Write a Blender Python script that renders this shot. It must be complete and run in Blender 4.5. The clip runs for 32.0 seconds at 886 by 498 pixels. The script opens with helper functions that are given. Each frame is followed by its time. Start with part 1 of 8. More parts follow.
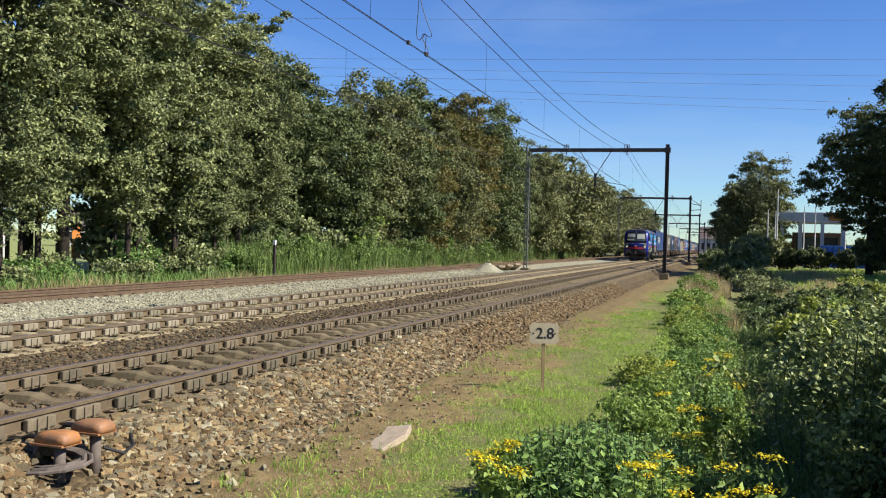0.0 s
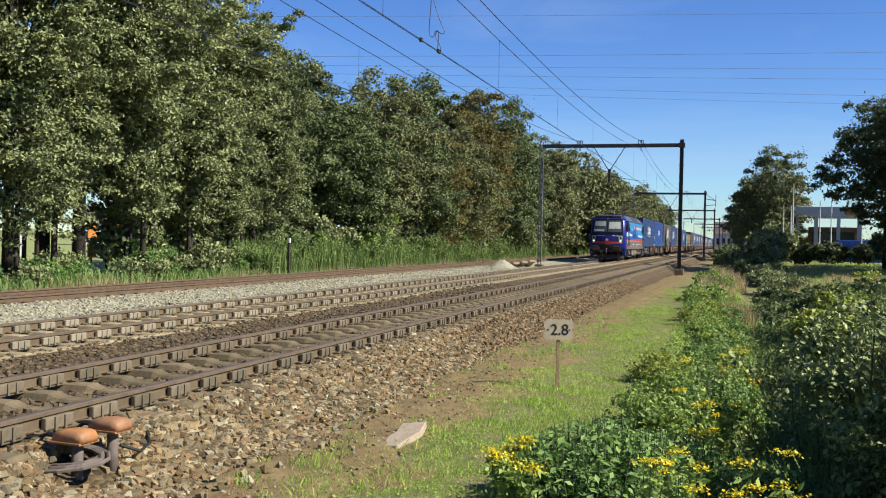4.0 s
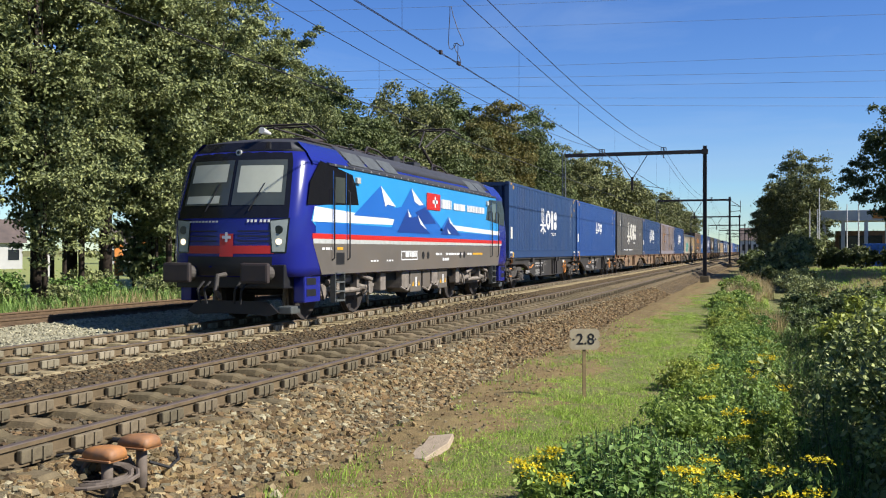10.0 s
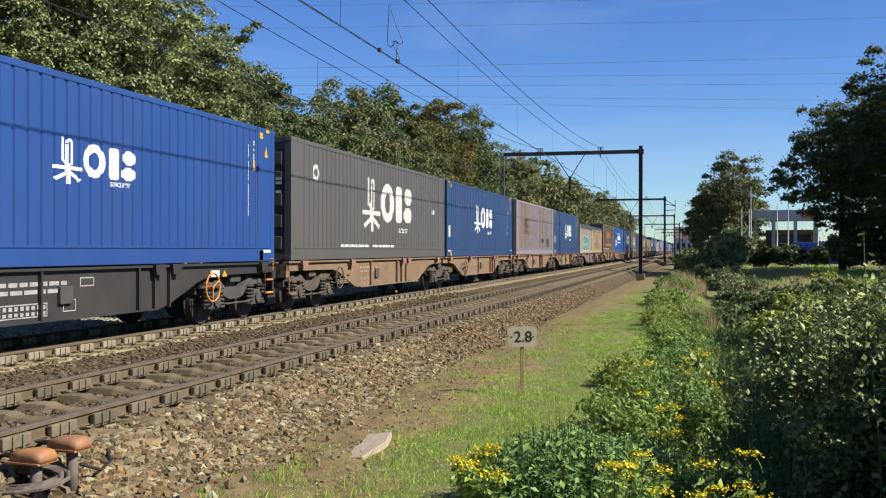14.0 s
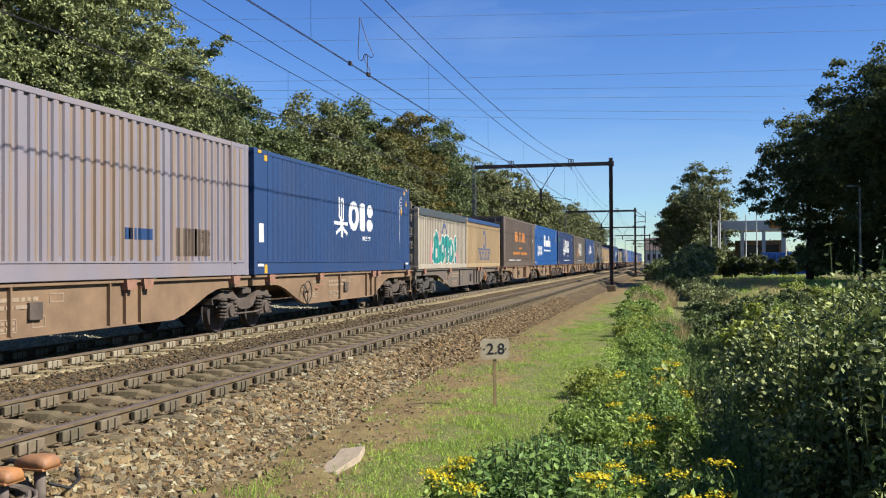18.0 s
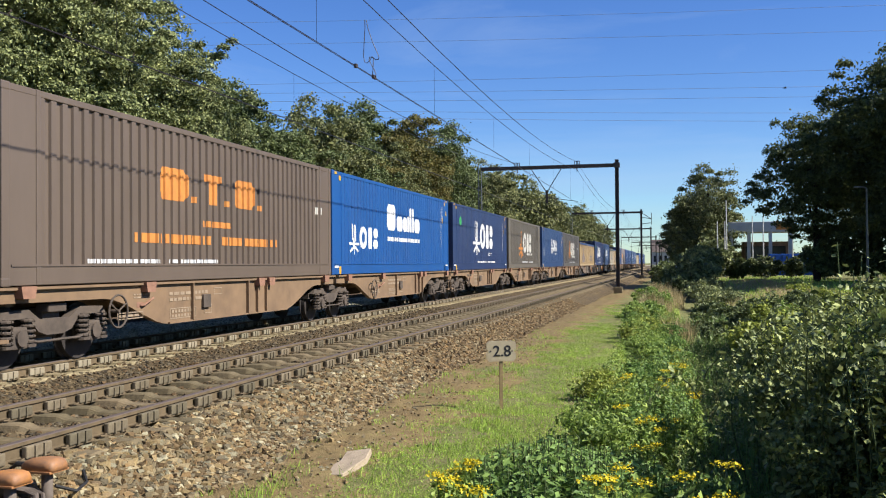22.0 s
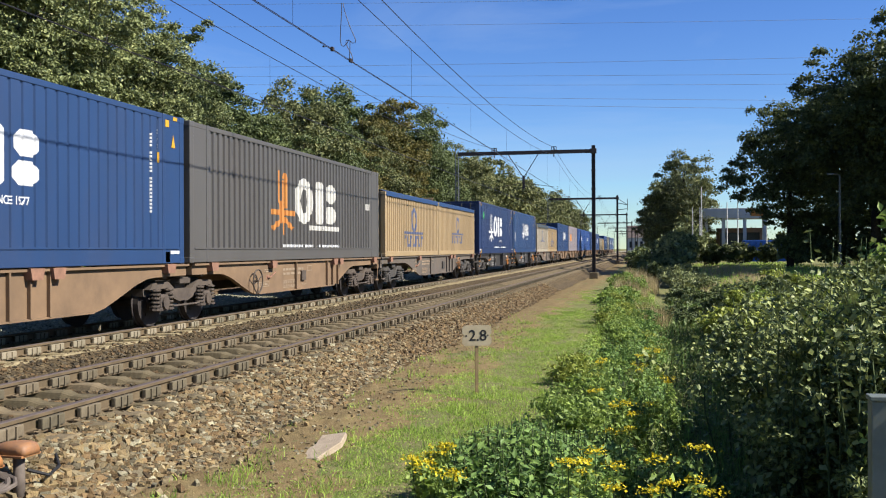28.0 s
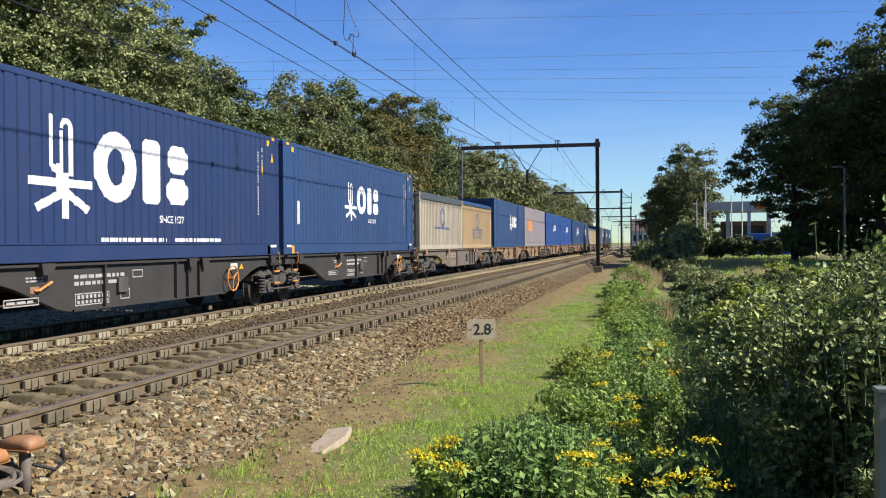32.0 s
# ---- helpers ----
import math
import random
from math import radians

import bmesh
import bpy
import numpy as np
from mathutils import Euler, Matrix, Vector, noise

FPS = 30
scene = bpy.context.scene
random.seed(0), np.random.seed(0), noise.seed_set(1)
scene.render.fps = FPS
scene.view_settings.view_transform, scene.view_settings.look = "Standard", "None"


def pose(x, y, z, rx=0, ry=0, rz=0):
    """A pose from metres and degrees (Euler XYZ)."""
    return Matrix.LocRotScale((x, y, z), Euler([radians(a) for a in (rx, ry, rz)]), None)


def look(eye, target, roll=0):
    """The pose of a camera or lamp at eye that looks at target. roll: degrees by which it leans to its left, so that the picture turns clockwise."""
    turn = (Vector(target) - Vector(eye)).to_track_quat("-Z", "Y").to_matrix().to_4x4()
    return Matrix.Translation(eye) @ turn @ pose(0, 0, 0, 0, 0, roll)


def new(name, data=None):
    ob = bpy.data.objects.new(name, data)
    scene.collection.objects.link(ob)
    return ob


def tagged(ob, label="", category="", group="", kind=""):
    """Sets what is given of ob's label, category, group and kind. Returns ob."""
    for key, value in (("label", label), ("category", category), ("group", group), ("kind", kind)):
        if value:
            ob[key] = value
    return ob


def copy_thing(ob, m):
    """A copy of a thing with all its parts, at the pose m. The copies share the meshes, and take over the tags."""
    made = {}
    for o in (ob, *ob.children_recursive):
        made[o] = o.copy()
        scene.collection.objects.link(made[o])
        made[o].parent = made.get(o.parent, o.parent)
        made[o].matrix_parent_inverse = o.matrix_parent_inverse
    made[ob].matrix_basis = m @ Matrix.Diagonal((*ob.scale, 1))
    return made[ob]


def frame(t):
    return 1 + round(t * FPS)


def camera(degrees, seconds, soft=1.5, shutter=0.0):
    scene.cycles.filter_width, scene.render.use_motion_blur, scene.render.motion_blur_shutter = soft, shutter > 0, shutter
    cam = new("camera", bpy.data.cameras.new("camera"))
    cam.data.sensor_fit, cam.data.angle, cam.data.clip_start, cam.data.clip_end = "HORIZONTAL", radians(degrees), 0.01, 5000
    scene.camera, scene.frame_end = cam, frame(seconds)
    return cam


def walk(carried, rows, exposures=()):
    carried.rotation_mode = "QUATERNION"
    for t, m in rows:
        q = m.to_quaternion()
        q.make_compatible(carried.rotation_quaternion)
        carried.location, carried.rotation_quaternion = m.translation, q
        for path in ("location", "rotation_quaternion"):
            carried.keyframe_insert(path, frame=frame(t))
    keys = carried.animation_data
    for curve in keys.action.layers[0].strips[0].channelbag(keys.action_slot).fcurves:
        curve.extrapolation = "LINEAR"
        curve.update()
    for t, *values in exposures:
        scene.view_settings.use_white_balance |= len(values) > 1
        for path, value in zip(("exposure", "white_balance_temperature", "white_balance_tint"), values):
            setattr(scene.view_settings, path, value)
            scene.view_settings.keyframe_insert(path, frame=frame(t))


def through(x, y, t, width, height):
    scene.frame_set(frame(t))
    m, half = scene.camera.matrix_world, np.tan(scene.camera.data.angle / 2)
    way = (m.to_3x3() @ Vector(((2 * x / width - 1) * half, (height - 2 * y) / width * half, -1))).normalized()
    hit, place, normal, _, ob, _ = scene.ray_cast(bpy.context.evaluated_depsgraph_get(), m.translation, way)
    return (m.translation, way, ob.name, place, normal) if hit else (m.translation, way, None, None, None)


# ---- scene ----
cam = camera(50.0, 32.0, soft=1.1)
PATH = [
    (0.0, -0.007, 0.002, 1.483, 89.618, -1.594, 16.334),
    (0.5, -0.006, 0.001, 1.483, 89.421, -1.446, 16.778),
    (1.0, -0.006, 0.001, 1.481, 89.287, -1.255, 17.347),
    (1.5, -0.005, 0.001, 1.481, 89.287, -1.243, 17.478),
    (2.0, -0.005, 0.002, 1.480, 89.223, -1.257, 17.448),
    (2.5, -0.006, 0.002, 1.481, 89.299, -1.278, 17.409),
    (3.0, -0.007, 0.001, 1.483, 89.442, -1.370, 17.309),
    (3.5, -0.006, -0.001, 1.484, 89.396, -1.323, 17.293),
    (5.5, -0.004, 0.005, 1.479, 89.676, -0.981, 16.724),
    (6.0, -0.005, 0.005, 1.480, 90.053, -0.883, 16.860),
    (6.5, -0.004, 0.006, 1.480, 90.102, -0.745, 17.039),
    (7.0, -0.005, 0.006, 1.480, 89.985, -0.492, 17.357),
    (7.5, -0.005, 0.003, 1.481, 89.976, -0.249, 17.941),
    (8.0, -0.004, -0.000, 1.481, 89.950, -0.079, 18.701),
    (8.5, -0.003, -0.002, 1.481, 89.991, 0.055, 19.029),
    (9.0, -0.002, -0.001, 1.481, 90.111, 0.096, 18.976),
    (9.5, -0.003, 0.002, 1.480, 90.116, -0.023, 18.835),
    (10.0, -0.003, 0.003, 1.480, 90.114, -0.079, 18.599),
    (10.5, -0.002, 0.001, 1.481, 90.131, -0.002, 18.377),
    (11.0, -0.001, 0.001, 1.480, 90.229, 0.097, 18.103),
    (11.5, 0.000, 0.002, 1.480, 90.216, 0.214, 18.090),
    (12.0, 0.002, 0.002, 1.480, 90.128, 0.249, 18.084),
    (12.5, 0.003, 0.003, 1.479, 90.091, 0.116, 17.770),
    (13.0, 0.004, 0.003, 1.478, 90.093, 0.019, 17.183),
    (13.5, 0.006, 0.004, 1.477, 90.036, 0.014, 16.191),
    (14.0, 0.008, 0.005, 1.477, 90.023, -0.114, 14.948),
    (14.5, 0.009, 0.005, 1.478, 90.038, -0.012, 14.466),
    (16.5, 0.006, 0.006, 1.480, 90.661, 0.469, 13.744),
    (17.0, 0.007, 0.005, 1.480, 90.763, 0.405, 13.617),
    (17.5, 0.009, 0.004, 1.479, 90.837, 0.295, 13.399),
    (18.0, 0.008, 0.006, 1.478, 90.784, 0.309, 13.262),
    (18.5, 0.006, 0.009, 1.476, 90.691, 0.509, 13.434),
    (19.0, 0.006, 0.010, 1.476, 90.626, 0.591, 13.518),
    (19.5, 0.006, 0.010, 1.476, 90.589, 0.657, 13.617),
    (20.0, 0.007, 0.009, 1.476, 90.583, 0.647, 13.775),
    (20.5, 0.007, 0.009, 1.477, 90.712, 0.529, 13.937),
    (21.0, 0.007, 0.009, 1.478, 90.868, 0.457, 13.774),
    (21.5, 0.006, 0.008, 1.479, 90.819, 0.495, 13.526),
    (22.0, 0.007, 0.008, 1.479, 90.913, 0.444, 13.625),
    (22.5, 0.008, 0.008, 1.479, 90.982, 0.513, 13.643),
    (23.0, 0.008, 0.009, 1.478, 90.861, 0.629, 13.530),
    (23.5, 0.009, 0.008, 1.478, 90.692, 0.712, 13.322),
    (24.0, 0.009, 0.007, 1.478, 90.734, 0.678, 13.200),
    (24.5, 0.010, 0.007, 1.477, 90.754, 0.718, 13.084),
    (25.0, 0.012, 0.009, 1.476, 90.725, 0.735, 12.777),
    (25.5, 0.014, 0.012, 1.474, 90.702, 0.643, 12.330),
    (26.0, 0.014, 0.015, 1.472, 90.594, 0.587, 12.028),
    (26.5, 0.013, 0.016, 1.471, 90.117, 0.321, 12.132),
    (28.5, 0.015, 0.013, 1.471, 89.921, 0.203, 12.262),
    (29.0, 0.015, 0.015, 1.470, 89.677, 0.104, 12.243),
    (29.5, 0.016, 0.017, 1.468, 89.612, 0.286, 12.293),
    (30.0, 0.014, 0.017, 1.467, 89.482, 0.407, 12.443),
    (30.5, 0.012, 0.016, 1.467, 89.498, 0.508, 12.518),
    (31.0, 0.012, 0.017, 1.467, 89.572, 0.483, 12.510),
    (31.5, 0.011, 0.020, 1.466, 89.628, 0.403, 12.406),
    (32.0, 0.009, 0.022, 1.465, 89.664, 0.430, 12.462),
]
walk(cam, [(t, pose(x, y, z, rx, ry, rz)) for t, x, y, z, rx, ry, rz in PATH], exposures=[(t, e + 0.57, 5900, 10) for t, e in ((0, 0.45), (7, 0.48), (9.5, 0.45), (10.4, 0.32), (11, 0.24), (12, 0.28), (13, 0.36), (14.5, 0.38), (17, 0.42), (20, 0.48), (32, 0.48))])

# ---- light ----
SUN = Vector((0.764, -0.053, 0.643))
world = bpy.data.worlds.new("sky")
scene.world = world
world.use_nodes = True
wn = world.node_tree.nodes
wl = world.node_tree.links
sky = wn.new("ShaderNodeTexSky")
sky.sky_type = "NISHITA"
sky.sun_disc = False
sky.sun_elevation = radians(40)
sky.sun_rotation = radians(94)
sky.ozone_density = 1.6
sky.air_density = 1.0
sky.dust_density = 0.0
tone = wn.new("ShaderNodeHueSaturation")
tone.inputs["Saturation"].default_value = 1.2
tone.inputs["Hue"].default_value = 0.513
wl.new(sky.outputs[0], tone.inputs["Color"])
tint = wn.new("ShaderNodeMix")
tint.data_type, tint.blend_type = "RGBA", "MULTIPLY"
tint.inputs[0].default_value = 1.0
tint.inputs[7].default_value = (0.75, 0.915, 1.14, 1)
wl.new(tone.outputs[0], tint.inputs[6])
veil = wn.new("ShaderNodeTexNoise")        # thin drawn-out cirrus
veil.inputs["Scale"].default_value = 2.2
veil.inputs["Detail"].default_value = 7
veil.inputs["Roughness"].default_value = 0.62
veil.inputs["Distortion"].default_value = 0.6
vc = wn.new("ShaderNodeTexCoord")
vm = wn.new("ShaderNodeMapping")
vm.inputs["Scale"].default_value = (1.0, 1.6, 5.5)
vm.inputs["Rotation"].default_value = (0.12, 0.2, 0.0)
wl.new(vc.outputs["Generated"], vm.inputs[0])
wl.new(vm.outputs[0], veil.inputs["Vector"])
vr = wn.new("ShaderNodeMapRange")
vr.inputs[1].default_value, vr.inputs[2].default_value, vr.inputs[4].default_value = 0.50, 0.80, 0.32
wl.new(veil.outputs[0], vr.inputs[0])
cirrus = wn.new("ShaderNodeMix")
cirrus.data_type = "RGBA"
cirrus.inputs[7].default_value = (4.6, 5.6, 7.0, 1)
wl.new(vr.outputs[0], cirrus.inputs[0])
wl.new(tint.outputs[2], cirrus.inputs[6])
wl.new(cirrus.outputs[2], wn["Background"].inputs[0])
wn["Background"].inputs[1].default_value = 0.0575
sun_data = bpy.data.lights.new("sun", "SUN")
sun_data.energy = 5.0
sun_data.angle = radians(0.5)
sun_data.color = (1.0, 0.905, 0.775)
sun = new("sun", sun_data)
sun.matrix_world = look(SUN * 60, (0, 0, 0))


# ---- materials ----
BASE_SCALE = 0.73        # scales every base colour down; deepens shade against the sky at raised exposure


def material(name, base, alt=None, rough=0.7, metal=0.0, scale=8.0, bump=0.0, fine=60.0, grime=None, grime_scale=0.8, grime_amount=0.0, island=0.0, rand=0.0, spec=0.4, stretch=(1, 1, 1), through=0.0):
    """Colour between base and alt by noise at two scales, optional grime blotches, fine relief and variation from piece to piece."""
    m = bpy.data.materials.new(name)
    m.use_nodes = True
    n, l = m.node_tree.nodes, m.node_tree.links
    b = n["Principled BSDF"]
    b.inputs["Roughness"].default_value = rough
    b.inputs["Metallic"].default_value = metal
    b.inputs["Specular IOR Level"].default_value = spec
    alt = alt or tuple(c * 0.75 for c in base)
    base, alt, grime = ([c * BASE_SCALE for c in q] if q else q for q in (base, alt, grime))
    co = n.new("ShaderNodeTexCoord")
    mp = n.new("ShaderNodeMapping")
    mp.inputs["Scale"].default_value = stretch
    l.new(co.outputs["Object"], mp.inputs[0])
    n1 = n.new("ShaderNodeTexNoise")
    n1.inputs["Scale"].default_value = scale
    n1.inputs["Detail"].default_value = 6
    n1.inputs["Roughness"].default_value = 0.65
    l.new(mp.outputs[0], n1.inputs["Vector"])
    ramp = n.new("ShaderNodeMapRange")
    ramp.inputs[1].default_value, ramp.inputs[2].default_value = 0.32, 0.68
    l.new(n1.outputs[0], ramp.inputs[0])
    mix = n.new("ShaderNodeMix")
    mix.data_type = "RGBA"
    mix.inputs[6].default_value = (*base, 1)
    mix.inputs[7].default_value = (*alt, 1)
    l.new(ramp.outputs[0], mix.inputs[0])
    col = mix.outputs[2]
    if grime_amount:
        n2 = n.new("ShaderNodeTexNoise")
        n2.inputs["Scale"].default_value = grime_scale
        n2.inputs["Detail"].default_value = 8
        n2.inputs["Roughness"].default_value = 0.7
        l.new(mp.outputs[0], n2.inputs["Vector"])
        r2 = n.new("ShaderNodeMapRange")
        r2.inputs[1].default_value, r2.inputs[2].default_value = 0.45, 0.75
        r2.inputs[4].default_value = grime_amount
        l.new(n2.outputs[0], r2.inputs[0])
        m2 = n.new("ShaderNodeMix")
        m2.data_type = "RGBA"
        l.new(r2.outputs[0], m2.inputs[0])
        l.new(col, m2.inputs[6])
        m2.inputs[7].default_value = (*(grime or (0.07, 0.06, 0.045)), 1)
        col = m2.outputs[2]
    for amount, source in ((island, "island"), (rand, "object")):
        if amount:
            if source == "island":
                src = n.new("ShaderNodeNewGeometry").outputs["Random Per Island"]
            else:
                src = n.new("ShaderNodeObjectInfo").outputs["Random"]
            hs = n.new("ShaderNodeHueSaturation")
            mr = n.new("ShaderNodeMapRange")
            mr.inputs[3].default_value, mr.inputs[4].default_value = 1 - amount, 1 + amount
            l.new(src, mr.inputs[0])
            l.new(mr.outputs[0], hs.inputs["Value"])
            mh = n.new("ShaderNodeMapRange")
            mh.inputs[3].default_value, mh.inputs[4].default_value = 0.5 + 0.025 * amount, 0.5 - 0.028 * amount
            l.new(src, mh.inputs[0])
            l.new(mh.outputs[0], hs.inputs["Hue"])
            l.new(col, hs.inputs["Color"])
            col = hs.outputs[0]
    l.new(col, b.inputs["Base Color"])
    if bump:
        nb = n.new("ShaderNodeTexNoise")
        nb.inputs["Scale"].default_value = fine
        nb.inputs["Detail"].default_value = 5
        l.new(mp.outputs[0], nb.inputs["Vector"])
        bp = n.new("ShaderNodeBump")
        bp.inputs["Strength"].default_value = bump
        bp.inputs["Distance"].default_value = 0.02
        l.new(nb.outputs[0], bp.inputs["Height"])
        l.new(bp.outputs[0], b.inputs["Normal"])
    if through:
        tr = n.new("ShaderNodeBsdfTranslucent")
        l.new(col, tr.inputs[0])
        ms = n.new("ShaderNodeMixShader")
        ms.inputs[0].default_value = through
        l.new(b.outputs[0], ms.inputs[1])
        l.new(tr.outputs[0], ms.inputs[2])
        l.new(ms.outputs[0], n["Material Output"].inputs[0])
    return m


def glowing(name, colour, strength):
    m = material(name, colour)
    b = m.node_tree.nodes["Principled BSDF"]
    b.inputs["Emission Color"].default_value = (*colour, 1)
    b.inputs["Emission Strength"].default_value = strength
    return m


def leaf(name, a, b, through=0.3, island=0.45):
    return material(name, a, b, rough=0.55, scale=0.5, island=island, rand=0.12, through=through, spec=0.28)


GRASSY = material("grassy_soil", (0.125, 0.175, 0.038), (0.26, 0.225, 0.095), rough=0.95, scale=26, bump=1.0, fine=90, grime=(0.36, 0.28, 0.15), grime_scale=1.7, grime_amount=0.8, spec=0.1)
SOIL = material("trodden_soil", (0.30, 0.215, 0.0966), (0.17, 0.12, 0.0554), rough=0.95, scale=6, bump=1.0, fine=50, grime=(0.35, 0.29, 0.122), grime_scale=2.2, grime_amount=0.5, spec=0.1)
BALLAST = material("brown_ballast", (0.145, 0.105, 0.0504), (0.07, 0.05, 0.0252), rough=0.9, scale=16, bump=1.0, fine=30, grime=(0.25, 0.17, 0.0756), grime_scale=0.9, grime_amount=0.5, spec=0.2)
BALLAST_GREY = material("grey_ballast", (0.43, 0.40, 0.26), (0.3, 0.28, 0.185), rough=0.9, scale=16, bump=1.0, fine=30, spec=0.2)


def stone_mix(name, colours, spread=0.5):
    """Crushed stone: every stone takes one colour of a list, with its own lightness and grain."""
    m = material(name, (0.5, 0.5, 0.5), (0.36, 0.36, 0.36), rough=0.9, scale=18, bump=0.5, fine=90, spec=0.2)
    n, l = m.node_tree.nodes, m.node_tree.links
    b = n["Principled BSDF"]
    grain = b.inputs["Base Color"].links[0].from_socket
    add = n.new("ShaderNodeMath")
    l.new(n.new("ShaderNodeNewGeometry").outputs["Random Per Island"], add.inputs[0])
    l.new(n.new("ShaderNodeObjectInfo").outputs["Random"], add.inputs[1])
    wrap = n.new("ShaderNodeMath")
    wrap.operation = "FRACT"
    l.new(add.outputs[0], wrap.inputs[0])
    ramp = n.new("ShaderNodeValToRGB")
    ramp.color_ramp.interpolation = "CONSTANT"
    for k, c in enumerate(colours):
        e = ramp.color_ramp.elements[0] if k == 0 else ramp.color_ramp.elements.new(k / len(colours))
        e.color = (*c, 1)
    ramp.color_ramp.elements.remove(ramp.color_ramp.elements[-1])
    l.new(wrap.outputs[0], ramp.inputs[0])
    more = n.new("ShaderNodeMath")
    more.operation = "MULTIPLY"
    more.inputs[1].default_value = 37.0
    l.new(wrap.outputs[0], more.inputs[0])
    again = n.new("ShaderNodeMath")
    again.operation = "FRACT"
    l.new(more.outputs[0], again.inputs[0])
    lift = n.new("ShaderNodeMapRange")
    lift.inputs[3].default_value, lift.inputs[4].default_value = 1.95 * (1 - spread), 1.95 * (1 + spread)
    l.new(again.outputs[0], lift.inputs[0])
    mul = n.new("ShaderNodeMix")
    mul.data_type, mul.blend_type = "RGBA", "MULTIPLY"
    mul.inputs[0].default_value = 1.0
    l.new(grain, mul.inputs[6])
    l.new(ramp.outputs[0], mul.inputs[7])
    hs = n.new("ShaderNodeHueSaturation")
    l.new(lift.outputs[0], hs.inputs["Value"])
    l.new(mul.outputs[2], hs.inputs["Color"])
    l.new(hs.outputs[0], b.inputs["Base Color"])
    return m


STONE_BROWN = stone_mix("brown_stone", ((0.145, 0.105, 0.0546), (0.17, 0.128, 0.0672), (0.11, 0.083, 0.0454), (0.17, 0.11, 0.0521), (0.136, 0.11, 0.0689)), 0.4)
STONE_RED = stone_mix("red_brown_stone", ((0.25, 0.17, 0.0798), (0.2, 0.135, 0.063), (0.28, 0.2, 0.101), (0.17, 0.12, 0.063), (0.3, 0.235, 0.126), (0.22, 0.14, 0.0588)), 0.45)
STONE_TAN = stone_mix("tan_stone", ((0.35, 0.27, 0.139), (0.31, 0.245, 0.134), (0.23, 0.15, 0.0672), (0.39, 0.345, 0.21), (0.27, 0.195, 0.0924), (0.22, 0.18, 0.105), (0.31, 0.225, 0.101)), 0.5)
STONE_GREY = stone_mix("grey_stone", ((0.46, 0.43, 0.277), (0.40, 0.37, 0.244), (0.5, 0.46, 0.302), (0.36, 0.33, 0.218)), 0.25)
CONCRETE = material("sleeper_concrete", (0.22, 0.172, 0.0941), (0.135, 0.105, 0.0571), rough=0.92, scale=9, bump=0.4, rand=0.2, spec=0.2)
CONCRETE_PALE = material("pale_concrete", (0.4, 0.325, 0.176), (0.25, 0.2, 0.109), rough=0.92, scale=9, bump=0.4, rand=0.15, spec=0.2)
SLAB = material("weathered_slab", (0.52, 0.42, 0.29), (0.38, 0.30, 0.2), rough=0.9, scale=12, bump=0.5, spec=0.2)
RAIL_SIDE = material("rail_side", (0.18, 0.13, 0.0689), (0.11, 0.08, 0.042), rough=0.8, scale=5, bump=0.15, spec=0.3)
RAIL_TOP = material("rail_head", (0.16, 0.12, 0.095), (0.11, 0.085, 0.07), rough=0.65, metal=0.2, scale=12, stretch=(8, 0.4, 1))
RUST = material("rusty_rail", (0.18, 0.122, 0.07), (0.105, 0.072, 0.044), rough=0.9, scale=6, bump=0.3, spec=0.2)
def stony(m, size, light, relief=1.0):
    """Crushed-stone relief and stone-to-stone colour on a bed material."""
    n, l = m.node_tree.nodes, m.node_tree.links
    b = n["Principled BSDF"]
    co = n.new("ShaderNodeTexCoord")
    vo = n.new("ShaderNodeTexVoronoi")
    vo.inputs["Scale"].default_value = 1.0 / size
    l.new(co.outputs["Object"], vo.inputs["Vector"])
    sep = n.new("ShaderNodeSeparateColor")
    l.new(vo.outputs["Color"], sep.inputs[0])
    mr = n.new("ShaderNodeMapRange")
    mr.inputs[3].default_value, mr.inputs[4].default_value = 1 - light, 1 + light
    l.new(sep.outputs[0], mr.inputs[0])
    hs = n.new("ShaderNodeHueSaturation")
    l.new(mr.outputs[0], hs.inputs["Value"])
    l.new(b.inputs["Base Color"].links[0].from_socket, hs.inputs["Color"])
    l.new(hs.outputs[0], b.inputs["Base Color"])
    bp = n.new("ShaderNodeBump")
    bp.invert = True
    bp.inputs["Strength"].default_value = relief
    bp.inputs["Distance"].default_value = size * 0.9
    l.new(vo.outputs["Distance"], bp.inputs["Height"])
    l.new(bp.outputs[0], b.inputs["Normal"])


stony(BALLAST, 0.055, 0.6)
stony(BALLAST_GREY, 0.035, 0.3, 0.6)
DAMPER = material("rail_damper", (0.2, 0.162, 0.0941), (0.115, 0.09, 0.0521), rough=0.85, scale=10, rand=0.25, bump=0.2)
DAMPER_PALE = material("pale_rail_damper", (0.31, 0.27, 0.176), (0.2, 0.165, 0.101), rough=0.8, scale=7, rand=0.25, bump=0.2)
STEEL_DARK = material("dark_steel", (0.032, 0.027, 0.026), (0.055, 0.038, 0.03), rough=0.6, scale=4, bump=0.1)
STEEL_GREY = material("galvanised_steel", (0.17, 0.18, 0.165), (0.10, 0.105, 0.095), rough=0.55, metal=0.4, scale=5)
WIRE = material("copper_wire", (0.06, 0.05, 0.045), (0.035, 0.03, 0.03), rough=0.5, metal=0.6)
CABLE = material("far_cable", (0.16, 0.2, 0.27), (0.13, 0.16, 0.22), rough=0.6)
INSULATOR = material("glazed_insulator", (0.16, 0.13, 0.12), (0.09, 0.07, 0.06), rough=0.25)
